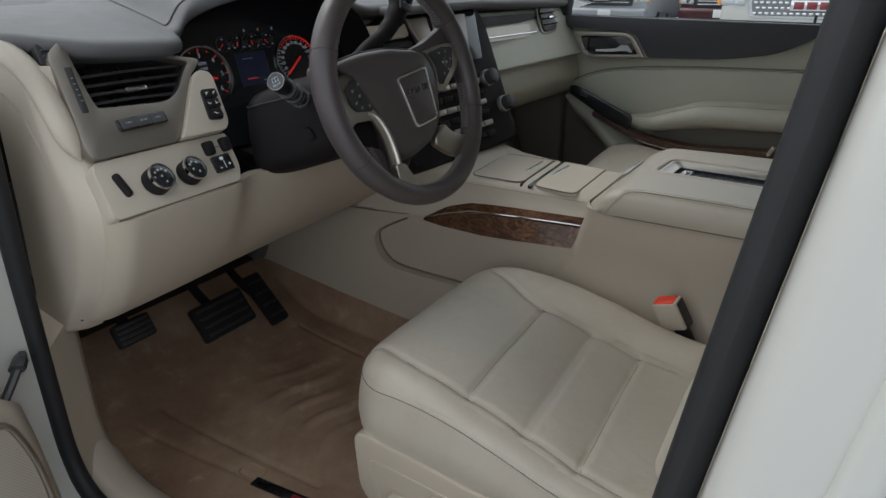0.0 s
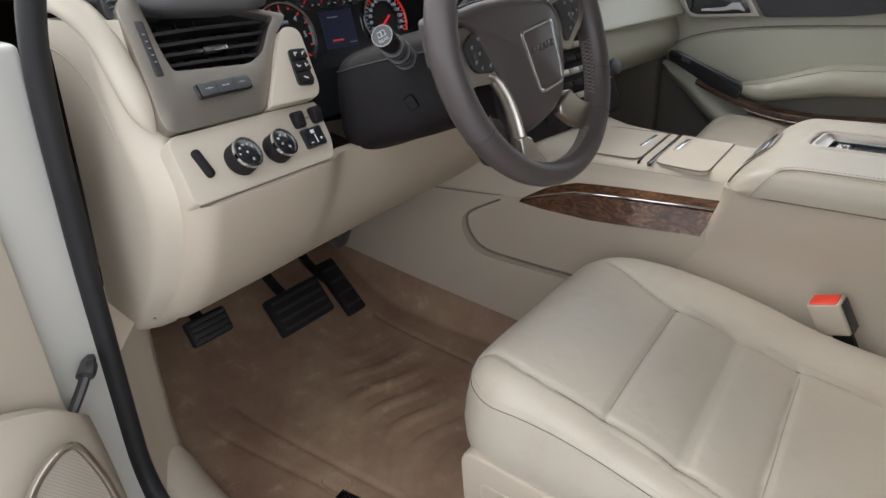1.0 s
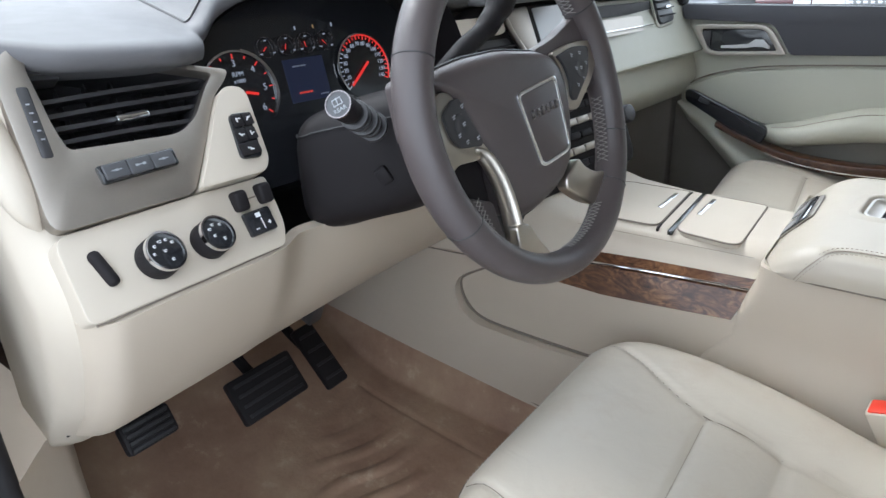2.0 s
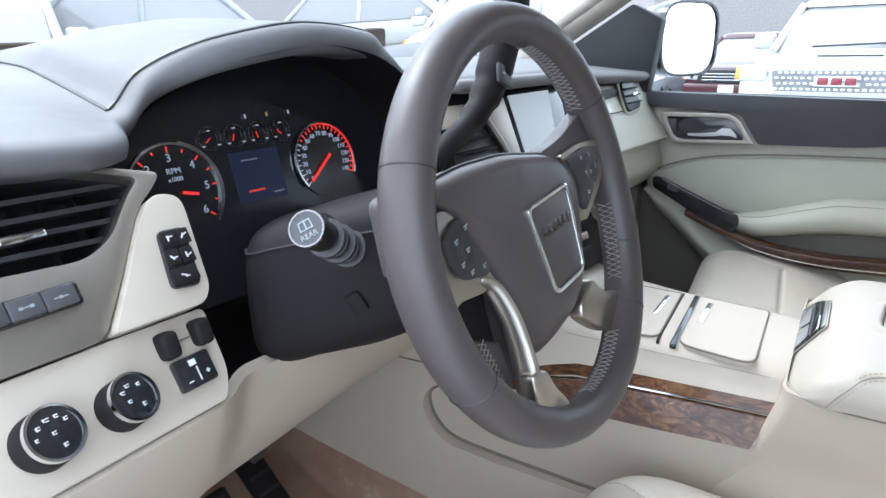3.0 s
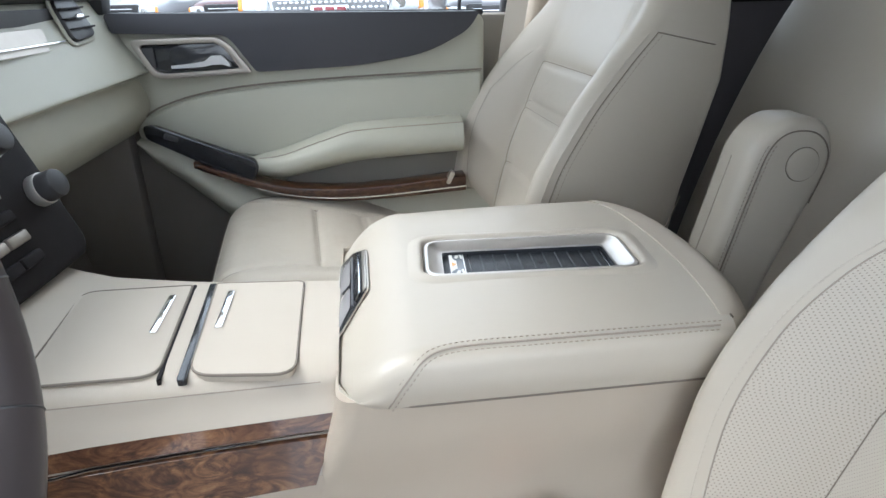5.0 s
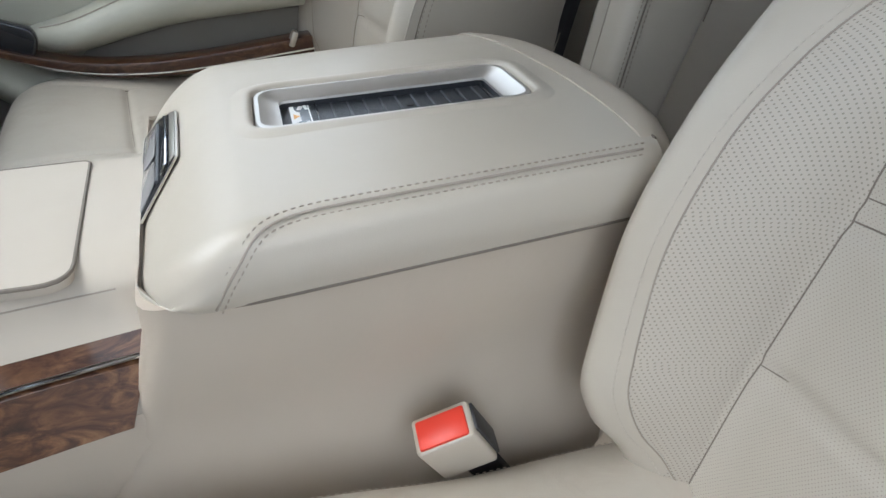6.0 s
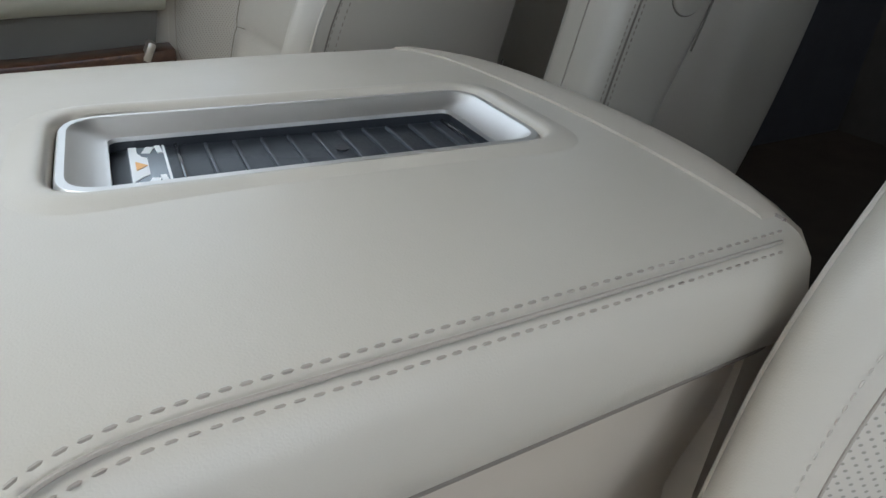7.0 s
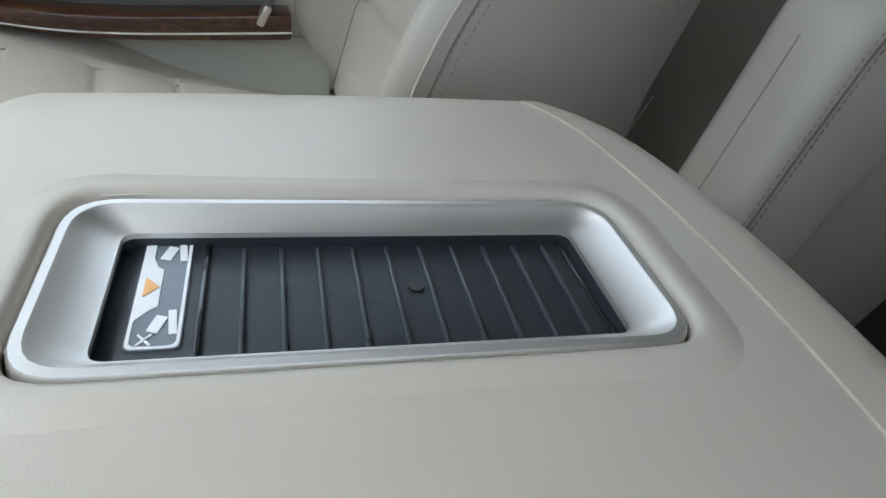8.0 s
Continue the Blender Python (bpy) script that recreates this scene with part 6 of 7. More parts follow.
part("lid_seam", tube(seam_line(0.0), 0.0009, 6), stitch_dark, lidob)
def along(off):
    base_ = seam_line(0.0)
    out = []
    for i, p in enumerate(base_):
        t = (base_[min(i + 1, len(base_) - 1)] - base_[max(i - 1, 0)]).normalized()
        side = t.cross(Vector((0, -0.75, 0.65))).normalized()
        q = p + side * off
        out.append(q)
    return out
part("stitching", dashes(along(0.0042), 0.0054, 0.0038, 0.0006), stitch_dark, lidob, "twin rows of stitches")
part("stitching", dashes(along(-0.0042), 0.0054, 0.0038, 0.0006), stitch_dark, lidob, "twin rows of stitches")
# tray bezel: a sloping frame down to the charging floor
def tray_out(d, r, e=0.0):
    """The tray's outline, grown by d, and by e more at its ends."""
    o = rounded([(-0.1215 - d - e, -0.051 - d), (0.1215 + d + e, -0.051 - d), (0.1215 + d + e, 0.051 + d), (-0.1215 - d - e, 0.051 + d)], r, 6)
    return [tuple((TB @ Vector((x, y, 0)))[:2]) for x, y in o]
def tray_ring(d, r, z, e=0.0):
    return [(x, y, lid_top(x, y) + z) for x, y in tray_out(d, r, e)]
part("tray_lip", loft([tray_ring(0.022, 0.040, -0.0005), tray_ring(0.018, 0.037, 0.0003), tray_ring(0.013, 0.033, 0.0017), tray_ring(0.009, 0.030, 0.0028), tray_ring(0.006, 0.028, 0.0028), tray_ring(0.0032, 0.025, 0.0014), tray_ring(0.0016, 0.023, -0.0025), tray_ring(0.0012, 0.022, -0.0050)], cap=False), leather, box, "raised leather lip", angle=180)
part("tray_bezel", loft([tray_ring(0.0006, 0.022, -0.006), tray_ring(-0.0002, 0.021, -0.0014), tray_ring(-0.0012, 0.020, -0.0002), tray_ring(-0.0045, 0.018, 0.0), tray_ring(-0.0056, 0.017, -0.0008), tray_ring(-0.0062, 0.016, -0.0016), tray_ring(-0.0140, 0.007, -0.0085, -0.006), tray_ring(-0.0148, 0.006, -0.0086, -0.007), tray_ring(-0.0150, 0.006, -0.0110, -0.007)], cap=False), bezel_silver, box, "brushed silver tray bezel", angle=35)
part("tray_wall", loft([tray_ring(-0.0146, 0.006, -0.0100, -0.0066), tray_ring(-0.0146, 0.006, -0.022, -0.0066)], cap=False), tray_rubber, box, "black inner wall of the tray")
tray = part("tray_floor", prism(tray_out(-0.0135, 0.006, -0.0055), ON_Z(1.0685), 0.007, 0.001), tray_rubber, box, "black ribbed charging tray")
for i in range(10):
    part("rib", rbox((0.0017, 0.066, 0.0024), TM @ pose(-0.0475 + 0.01537 * i, 0.0, 1.0763), 0.0006), rib_rubber, tray)
for x in (-0.0625, 0.1005):
    part("tray_step", rbox((0.0022, 0.074, 0.003), TM @ pose(x, 0.0, 1.0760), 0.001), gloss_black, tray)
part("tray_button", disc(0.0035, 0.0008, TM @ pose(0.0230, 0.0060, 1.0758), 20, 0), black, tray)
SX, SY = -0.0775, 0.010
SZ = lambda z0: (lambda x, y, w: TM @ Vector((x, y, z0 + w)))
st = part("sticker", prism(rounded([(SX - 0.0095, SY - 0.035), (SX + 0.0095, SY - 0.035), (SX + 0.0095, SY + 0.035), (SX - 0.0095, SY + 0.035)], 0.003), SZ(1.0756), 0.0006, 0), sticker_clear, tray, "worn pale warning sticker")
part("sticker_frame", ring(rounded([(SX - 0.009, SY - 0.0345), (SX + 0.009, SY - 0.0345), (SX + 0.009, SY + 0.0345), (SX - 0.009, SY + 0.0345)], 0.003), rounded([(SX - 0.0078, SY - 0.0333), (SX + 0.0078, SY - 0.0333), (SX + 0.0078, SY + 0.0333), (SX - 0.0078, SY + 0.0333)], 0.003), SZ(1.0762), 0.0004, 0), print_white, st)
part("sticker_bar", prism([(SX - 0.0078, SY - 0.020), (SX - 0.0030, SY - 0.014), (SX - 0.0005, SY - 0.012), (SX - 0.0005, SY + 0.010), (SX - 0.0030, SY + 0.012), (SX - 0.0050, SY + 0.018), (SX - 0.0050, SY + 0.030), (SX - 0.0078, SY + 0.032)], SZ(1.0762), 0.0004, 0), print_white, st)
part("sticker_mark", prism([(SX - 0.0065, SY - 0.007), (SX - 0.0010, SY - 0.001), (SX - 0.0065, SY + 0.005)], SZ(1.0767), 0.0003, 0), print_orange, st)
for y in (SY - 0.022, SY + 0.021):
    part("sticker_mark", rbox((0.0042, 0.009, 0.0004), TM @ pose(SX + 0.0005, y, 1.0765, 0, 0, -18), 0), print_white, st)
    part("sticker_mark", rbox((0.0028, 0.013, 0.0004), TM @ pose(SX + 0.0057, y + 0.001, 1.0765, 0, 0, 6), 0), print_white, st)
part("sticker_mark", rbox((0.0008, 0.007, 0.0004), TM @ pose(SX - 0.003, SY - 0.030, 1.0765, 0, 0, 40), 0), print_white, st)
part("sticker_mark", rbox((0.0008, 0.007, 0.0004), TM @ pose(SX - 0.003, SY - 0.030, 1.0765, 0, 0, -40), 0), print_white, st)
# control panel on the nose
def nose_at(u, v, w=0.0):
    y = 1.262 + 0.20 * u
    x = -0.243 + 0.036 * v
    z = lid_top(max(x, -0.242), y)
    n = Vector((-0.70, 0, 0.71))
    return Vector((x - 0.0015, y, min(z, 1.047 + 0.052 * v))) + n * (0.0005 + w)
NPO = rounded([(0.045, 0.0), (0.30, 0.98), (0.86, 0.98), (0.97, 0.5), (0.965, 0.0), (0.5, -0.02)], [0.02, 0.06, 0.06, 0.06, 0.03, 0.1])
cp = part("control_panel", prism(NPO, nose_at, 0.0022, 0.0006), gloss_black, box, "gloss black control panel with chrome edge")
part("panel_edge", tube([nose_at(u, v, 0.0018) for u, v in NPO], 0.0012, 6, closed=True), nickel, cp)
part("panel_frame", prism([(0.305, 0.82), (0.33, 0.95), (0.85, 0.95), (0.89, 0.82)], lambda a, c, w: nose_at(a, c, 0.0022 + w), 0.0010, 0.0003), nickel, cp, "satin silver frame band")
# pale lower half of the dark panel: a reflection painted as key colour
part("panel_key", prism(rounded([(0.13, 0.06), (0.47, 0.05), (0.50, 0.40), (0.25, 0.42)], 0.04), lambda a, c, w: nose_at(a, c, 0.0022 + w), 0.0010, 0.0004), glare_glass, cp, "glossy key with the panel's pale reflection painted on")
part("panel_key", prism(rounded([(0.53, 0.05), (0.90, 0.06), (0.90, 0.40), (0.55, 0.40)], 0.04), lambda a, c, w: nose_at(a, c, 0.0022 + w), 0.0010, 0.0004), glare_glass, cp, "glossy key with the panel's pale reflection painted on")
part("chrome_bar", tube([nose_at(u, v, 0.0032) for u, v in ((0.25, 0.60), (0.32, 0.72), (0.60, 0.72), (0.90, 0.68))], 0.0013, 6), chrome, cp)
part("grey_bar", tube([nose_at(u, v, 0.0026) for u, v in ((0.24, 0.48), (0.55, 0.48), (0.90, 0.46))], 0.0015, 6), key_grey, cp)

# seat belt buckle of the driver's seat
bk = thing("seat_belt_buckle", "beige seat belt buckle with a red button", "seat belt buckle")
BM = frame_from((-0.046, 1.140, 0.868), (0.042, -0.014, 0.031), Vector((-0.48, -0.20, 1.0)))
part("buckle_housing", rbox((0.050, 0.031, 0.062), BM, 0.004, 3), vinyl, bk)
part("release_button", rbox((0.042, 0.025, 0.006), BM @ pose(0, -0.001, 0.030), 0.002), red_button, bk, "red release button")
part("buckle_back", rbox((0.004, 0.022, 0.058), BM @ pose(0.0255, 0.002, -0.002), 0.001), black, bk)
part("belt_stalk", rbox((0.030, 0.012, 0.09), BM @ pose(0.004, 0.002, -0.07), 0.003), rubber_seal, bk, "black webbing stalk")
# ---- seats ----
def make_seat(name, label, m, shift=0.0, recline=0.0, deep=0.0, sag=1.0, X0=-0.238, TOP_SEAM=0.335):
    """A bucket seat. Local: x to the rear, y across from the seat's middle, z up from the cushion's level."""
    s = thing(name, label, "car seat", "front seats", at=m)
    HW, X1, RC = 0.25, 0.42, 0.095          # half width, rear edge, corner
    CROSS = (-0.027, 0.069, 0.079, 0.162)
    def mid(x):
        """Where the worn insert's middle has wandered to."""
        return sag * flow(x, [-0.2, -0.03, 0.2], [0.005, -0.045, -0.047])
    def slant(x, y):
        return x + 0.035 * sag * (y - mid(x))
    def ins(x):
        """Half width of the cushion's insert."""
        return flow(x, [-0.24, -0.17, -0.03, 0.17, 0.42], [0.185, 0.178, 0.151, 0.158, 0.170])

    def top(x, y):
        """Height of the cushion's upper side."""
        z = flow(x, [-0.238, -0.16, -0.08, 0.04, 0.16, 0.42], [0.022, 0.026, 0.017, -0.012, -0.045, -0.085])
        d, i, t = abs(y - mid(x)), ins(x), slant(x, y)
        q = max(0.0, min(1.0, (d - i) / 0.07))
        z += 0.024 * q * q * (3 - 2 * q) * lerp(x, [-0.16, 0.0, 0.4], [0.0, 0.8, 1.0])
        z += 0.007 * (1 - (y / HW) ** 2)
        if d < i + 0.01 and t > -0.025:
            z += 0.005 * abs(math.sin(math.pi * (t + 0.025) / 0.0925)) if t < 0.16 else 0.005
        for sx, deep_ in zip(CROSS, (0.0040, 0.0022, 0.0022, 0.0046)):
            z -= deep_ * math.exp(-((t - sx) / 0.0055) ** 2) * max(0.0, min(1.0, (i + 0.004 - d) / 0.008))
        z -= 0.006 * math.exp(-((d - i) / 0.005) ** 2) * lerp(x, [-0.23, -0.16], [0.3, 1])
        return z + 0.0013 * math.sin(31 * x + 9 * y) * math.sin(23 * y - 7 * x)

    def inside(x, y):
        """Distance to the cushion's outline."""
        a, c = abs(y) - (HW - RC), (X0 + RC) - x
        return RC - math.hypot(a, c) if a > 0 and c > 0 else RC - max(a, c)

    def wide(x):
        c = max(0.0, min(RC, (X0 + RC) - x))
        return HW - RC + math.sqrt(max(0.0, RC * RC - c * c))

    def on_top(x, y, out=0.0):
        r = 0.055
        d = max(0.0, min(r, inside(x, y)))
        return Vector((x, y, top(x, y) - (r - math.sqrt(r * r - (r - d) ** 2)) * 0.8 + out))

    def cushion(u, v):
        x = X0 + (X1 - X0) * u ** 1.6
        return on_top(x, wide(x) * math.sin(math.pi * (v - 0.5) * 0.94) / math.sin(math.pi * 0.47))
    nu, nv = 230, 96
    b = sheet(cushion, nu, nv, None)
    # skirt down to the base round the front and both sides
    b.verts.ensure_lookup_table()
    rim_v = [b.verts[i * (nv + 1)] for i in range(nu, 0, -1)] + [b.verts[j] for j in range(nv + 1)] + [b.verts[i * (nv + 1) + nv] for i in range(1, nu + 1)]
    def outward(p):
        a, c = p.y - math.copysign(HW - RC, p.y) if abs(p.y) > HW - RC else 0.0, min(0.0, p.x - (X0 + RC))
        k = Vector((c, a, 0))
        return k.normalized() if k.length > 1e-6 else Vector((-1, 0, 0))
    rings_ = [rim_v]
    for out, frac in ((0.006, 0.25), (0.009, 0.5), (0.007, 0.75), (0.0, 1.0)):
        rings_.append([b.verts.new(Vector((v.co.x, v.co.y, v.co.z + (-0.125 - v.co.z) * frac)) + outward(v.co) * out) for v in rim_v])
    for r0, r1 in zip(rings_, rings_[1:]):
        for i in range(len(rim_v) - 1):
            b.faces.new((r0[i], r0[i + 1], r1[i + 1], r1[i]))
    cush = part("seat_cushion", b, leather_worn, s, "smooth beige leather cushion, lightly soiled", angle=180)
    for sy in (-1, 1):
        line = [on_top(x, mid(x) + sy * ins(x), 0.0005) for x in [X0 + 0.013 + (0.395 - X0 - 0.013) * k / 50 for k in range(51)]]
        part("cushion_seam", tube(line, 0.0008, 5), seam_dark, cush)
    for sx in (CROSS[0], CROSS[3]):
        part("cushion_seam", tube([(x, y, top(x, y) + 0.0009) for x, y in [(sx - 0.035 * sag * ins(sx) * (-1 + k / 6), mid(sx) + ins(sx) * (-1 + k / 6)) for k in range(13)]], 0.0006, 5), stitch_dark, cush)
    def contour(d):
        """A line over the rounded edge, that far inside the outline."""
        r = RC - d
        pts = [(X1 - 0.01 - (X1 - 0.01 - X0 - RC) * k / 30, -(HW - d)) for k in range(30)]
        pts += [(X0 + RC - r * math.sin(math.pi / 2 * k / 10), -(HW - RC) - r * math.cos(math.pi / 2 * k / 10)) for k in range(11)]
        pts += [(X0 + d, (HW - RC) * (-1 + 2 * k / 20)) for k in range(1, 20)]
        full = pts + [(x, -y) for x, y in pts[40::-1]]
        return [on_top(x, y) + outward(Vector((x, y, 0))) * 0.0005 + Vector((0, 0, 0.0008)) for x, y in full]
    part("cushion_seam", tube(contour(0.0022), 0.0007, 5), seam_dark, cush)
    for d in (0.0006, 0.0065):
        part("stitching", dashes(contour(d), 0.0065, 0.0042, 0.0005), thread, cush)
    # base with its side shields
    base = part("seat_base", rbox((0.52, 0.44, 0.16), pose(0.08, 0, -0.20), 0.02, 3), black, s, "dark seat base")
    for sgn in (-1, 1):
        shield = rounded([(-0.205, -0.088), (0.10, -0.112), (0.30, -0.125), (0.34, -0.04), (0.36, -0.04), (0.36, -0.26), (-0.13, -0.26), (-0.200, -0.22)], [0.03, 0.05, 0.05, 0.03, 0.01, 0.02, 0.05, 0.03])
        part("side_shield", prism(shield, lambda x, z, w: Vector((x, sgn * (0.232 + w), z)), 0.03, 0.010, 3), vinyl_lower, s, "beige plastic side shield")
        part("shield_recess", ring(rounded([(-0.174, -0.132), (0.20, -0.150), (0.20, -0.240), (-0.155, -0.240)], 0.02), rounded([(-0.168, -0.138), (0.194, -0.156), (0.194, -0.234), (-0.149, -0.234)], 0.017), lambda x, z, w: Vector((x, sgn * (0.261 + w), z)), 0.003, 0.001), vinyl, s)
        part("seat_switch", rbox((0.056, 0.022, 0.020), pose(-0.100, sgn * 0.270, -0.192, 0, 8, 0), 0.007, 3), vinyl, s, "beige seat adjuster switch")
        part("seat_switch", rbox((0.019, 0.022, 0.042), pose(-0.034, sgn * 0.270, -0.168, 0, -20, 0), 0.007, 3), vinyl, s, "beige recliner switch")
    for x in (-0.12, 0.28):
        for y in (-0.18, 0.18):
            part("seat_rail", rbox((0.10, 0.05, 0.12), pose(x, y, -0.33), 0.01), black, s)

    # back rest: depth field over height
    ZB0, ZB1 = -0.06, 0.62
    def half(z):
        return flow(z, [-0.06, 0.02, 0.20, 0.36, 0.46, 0.56, 0.62], [0.225, 0.245, 0.252, 0.242, 0.215, 0.175, 0.14])
    def spine(z):
        return flow(z, [-0.06, 0.0, 0.1, 0.2, 0.3, 0.45, 0.62], [0.345, 0.362, 0.385, 0.407, 0.432, 0.475, 0.535]) + shift + recline * max(0.0, z - 0.12)
    def insert(z):
        return flow(z, [-0.06, 0.085, 0.2135, 0.27, 0.36, 0.50], [0.170, 0.163, 0.154, 0.152, 0.146, 0.130])
    def outer(z):
        """Where the outer bolster seam runs, as a share of the half width."""
        return flow(z, [-0.06, -0.03, 0.01, 0.06, 0.15, 0.235, TOP_SEAM - 0.04, TOP_SEAM, TOP_SEAM + 0.03], [0.765, 0.785, 0.81, 0.825, 0.835, 0.83, 0.80, 0.74, 0.66])
    def amp(z):
        return flow(z, [-0.06, -0.03, 0.0, 0.05, 0.15, 0.25, 0.33, 0.42, 0.6], [0.032, 0.056, 0.086, 0.108, 0.110, 0.092, 0.060, 0.018, 0.0])
    ROWS_ = (0.078, 0.198, 0.214)
    def face(y, z):
        h, i = half(z), insert(z)
        q = max(0.0, min(1.0, (abs(y) - i * 0.96) / max(0.02, h * 0.96 - i)))
        x = spine(z) - amp(z) * (q ** 1.15 * (1.75 - 0.75 * q) if q < 1 else 1.0)
        x += 0.0065 * math.exp(-((abs(y) - i) / 0.0055) ** 2) * lerp(z, [TOP_SEAM, TOP_SEAM + 0.05], [1, 0])
        x += 0.003 * math.exp(-((abs(y) - outer(z) * h) / 0.0045) ** 2) * lerp(z, [TOP_SEAM + 0.02, TOP_SEAM + 0.04], [1, 0])
        for sz in ROWS_ + (TOP_SEAM,):
            x += 0.0062 * math.exp(-((z - sz) / 0.0052) ** 2) * max(0.0, min(1.0, (i + 0.004 - abs(y)) / 0.008))
        if abs(y) < i and -0.02 < z < TOP_SEAM:
            x -= 0.006 * (1 - (y / i) ** 2)
        return x
    def across(j, z):
        """The front's columns follow the seams: edge, outer seam, insert, and back to the edge."""
        h, i = half(z), insert(z)
        o = max(outer(z) * h, i + 0.012)
        if z > 0.40:
            i = i + (0.55 * h - i) * min(1.0, (z - 0.40) / 0.1)
            o = max(o, i + 0.03)
        a = [(0, -h), (9, -min(o, 0.93 * h)), (21, -i), (37, i), (49, min(o, 0.93 * h)), (58, h)]
        for (j0, y0), (j1, y1) in zip(a, a[1:]):
            if j <= j1:
                t = (j - j0) / (j1 - j0)
                if j0 == 0:
                    t = t ** 1.7
                elif j1 == 58:
                    t = 1 - (1 - t) ** 1.7
                return y0 + (y1 - y0) * t
    def front(y, z):
        h = half(z)
        d = max(0.0, h - abs(y))
        r = 0.034
        e = r - math.sqrt(max(0.0, r * r - max(0.0, r - d) ** 2))
        return Vector((face(y, z) + e + 0.03 * max(0.0, (z - 0.572) / 0.048) ** 2, y, z))
    def rear(k, z):
        h = half(z)
        y = h - 2 * h * k / 24
        d = min(y + h, h - y)
        r = 0.018
        return Vector((spine(z) + lerp(z, [0, 0.3, 0.62], [0.145 + deep, 0.135 + deep * 0.7, 0.07]) - (r - math.sqrt(max(0.0, r * r - max(0.0, r - d) ** 2))), y, z))
    levels = [ZB0 + (ZB1 - ZB0) * i / 90 for i in range(91)]
    rows = [[front(across(j, z), z) for j in range(59)] + [rear(k, z) for k in range(25)] for z in levels]
    NC = len(rows[0])
    back = part("backrest", loft(rows), leather, s, "padded beige leather backrest with side bolsters", angle=180)
    # lengths along the skin as its UV map
    flat, climb = {}, [0.0] * NC
    for i, row in enumerate(rows):
        run = 0.0
        for j, p in enumerate(row):
            run += (p - row[j - 1]).length if j else 0.0
            climb[j] += (p - rows[i - 1][j]).length if i else 0.0
            flat[i * NC + j] = (run, climb[j])
    uv = back.data.uv_layers.new(name="skin")
    for lp in back.data.loops:
        k = lp.vertex_index
        uv.data[lp.index].uv = (flat[k][0] - flat[k - k % NC + 29][0], flat[k][1])
    for f in back.data.polygons:
        cols = [v % NC for v in f.vertices]
        lo_, hi_ = min(cols), max(cols)
        z = f.center.z
        if hi_ < 59 and z < 0.44:
            if lo_ >= 21 and hi_ <= 37:
                f.material_index = 2 if z < TOP_SEAM else 0
            elif lo_ >= 9 and hi_ <= 49:
                f.material_index = 1 if z < TOP_SEAM + 0.02 else 0
    back.data.materials.append(leather_perf)
    back.data.materials.append(leather_fine)
    OUT = Vector((-0.0005, 0, 0))
    for sgn in (-1, 1):
        zs = [-0.05 + (TOP_SEAM + 0.05) * k / 50 for k in range(51)]
        part("backrest_seam", tube([front(sgn * insert(z), z) + OUT for z in zs], 0.0007, 5), seam_dark, back)
        zs = [-0.05 + (TOP_SEAM + 0.07) * k / 70 for k in range(71)]
        part("backrest_seam", tube([front(sgn * outer(z) * half(z), z) + OUT for z in zs], 0.0007, 5), stitch_dark, back)
        part("stitching", dashes([front(sgn * (outer(z) * half(z) + 0.0055), z) + OUT for z in zs], 0.0056, 0.0040, 0.0005), thread, back)
        zs = [-0.05 + 0.43 * k / 70 for k in range(71)]
        edge = [front(sgn * (half(z) - 0.0012), z) + Vector((0, sgn * 0.0006, 0)) for z in zs]
        part("piping", tube(edge, 0.0014, 6), leather, back)
        side = [front(sgn * half(z), z) + Vector((0.001, sgn * 0.0004, 0)) for z in zs]
        for off in (0.007, 0.016):
            part("stitching", dashes([p + Vector((off, 0, 0)) for p in side], 0.0068, 0.0048, 0.0007), stitch_dark, back)
        part("backrest_seam", tube([p + Vector((0.0045, 0, 0)) for p in side], 0.0009, 5), seam_dark, back)
        ztop = zs[-1]
        part("backrest_seam", tube([Vector((front(sgn * half(ztop), ztop).x + 0.006 + 0.10 * k / 8, sgn * (half(ztop + 0.0 - 0.022 * k / 8) + 0.0004), ztop - 0.022 * k / 8)) for k in range(9)], 0.0011, 5), seam_dark, back)
        zl = [-0.05 + 0.16 * k / 10 for k in range(11)]
        part("back_shell_edge", tube([rear(24 if sgn < 0 else 0, z) + Vector((-0.022 + 0.03 * k / 10, sgn * 0.0004, 0)) for k, z in enumerate(zl)], 0.0012, 5), seam_dark, back)
    for sz in ROWS_ + (TOP_SEAM,):
        part("backrest_seam", tube([front(y, sz) + OUT for y in [-insert(sz) + 2 * insert(sz) * k / 14 for k in range(15)]], 0.0007, 5), seam_dark, back)
    # head restraint
    def hr(u, v):
        a = 2 * math.pi * v
        z = 0.66 + 0.19 * u
        k = math.sin(math.pi * min(0.999, max(0.001, u))) ** 0.35
        return (0.57 + shift + recline * 0.5 + 0.05 * u + 0.05 * k * math.copysign(abs(math.sin(a)) ** 0.6, math.sin(a)), 0.14 * k * math.copysign(abs(math.cos(a)) ** 0.6, math.cos(a)), z)
    part("head_restraint", loft([[hr(i / 14, j / 28) for j in range(28)] for i in range(15)]), leather, s, "beige leather head restraint", angle=180)
    for y in (-0.05, 0.05):
        part("restraint_post", tube([(0.57 + shift + recline * 0.46, y, 0.56), (0.59 + shift + recline * 0.5, y, 0.70)], 0.007, 8), chrome, s)
    return s
make_seat("driver_seat", "beige leather driver's bucket seat, slightly creased", pose(-0.215, 0.892, 0.875))
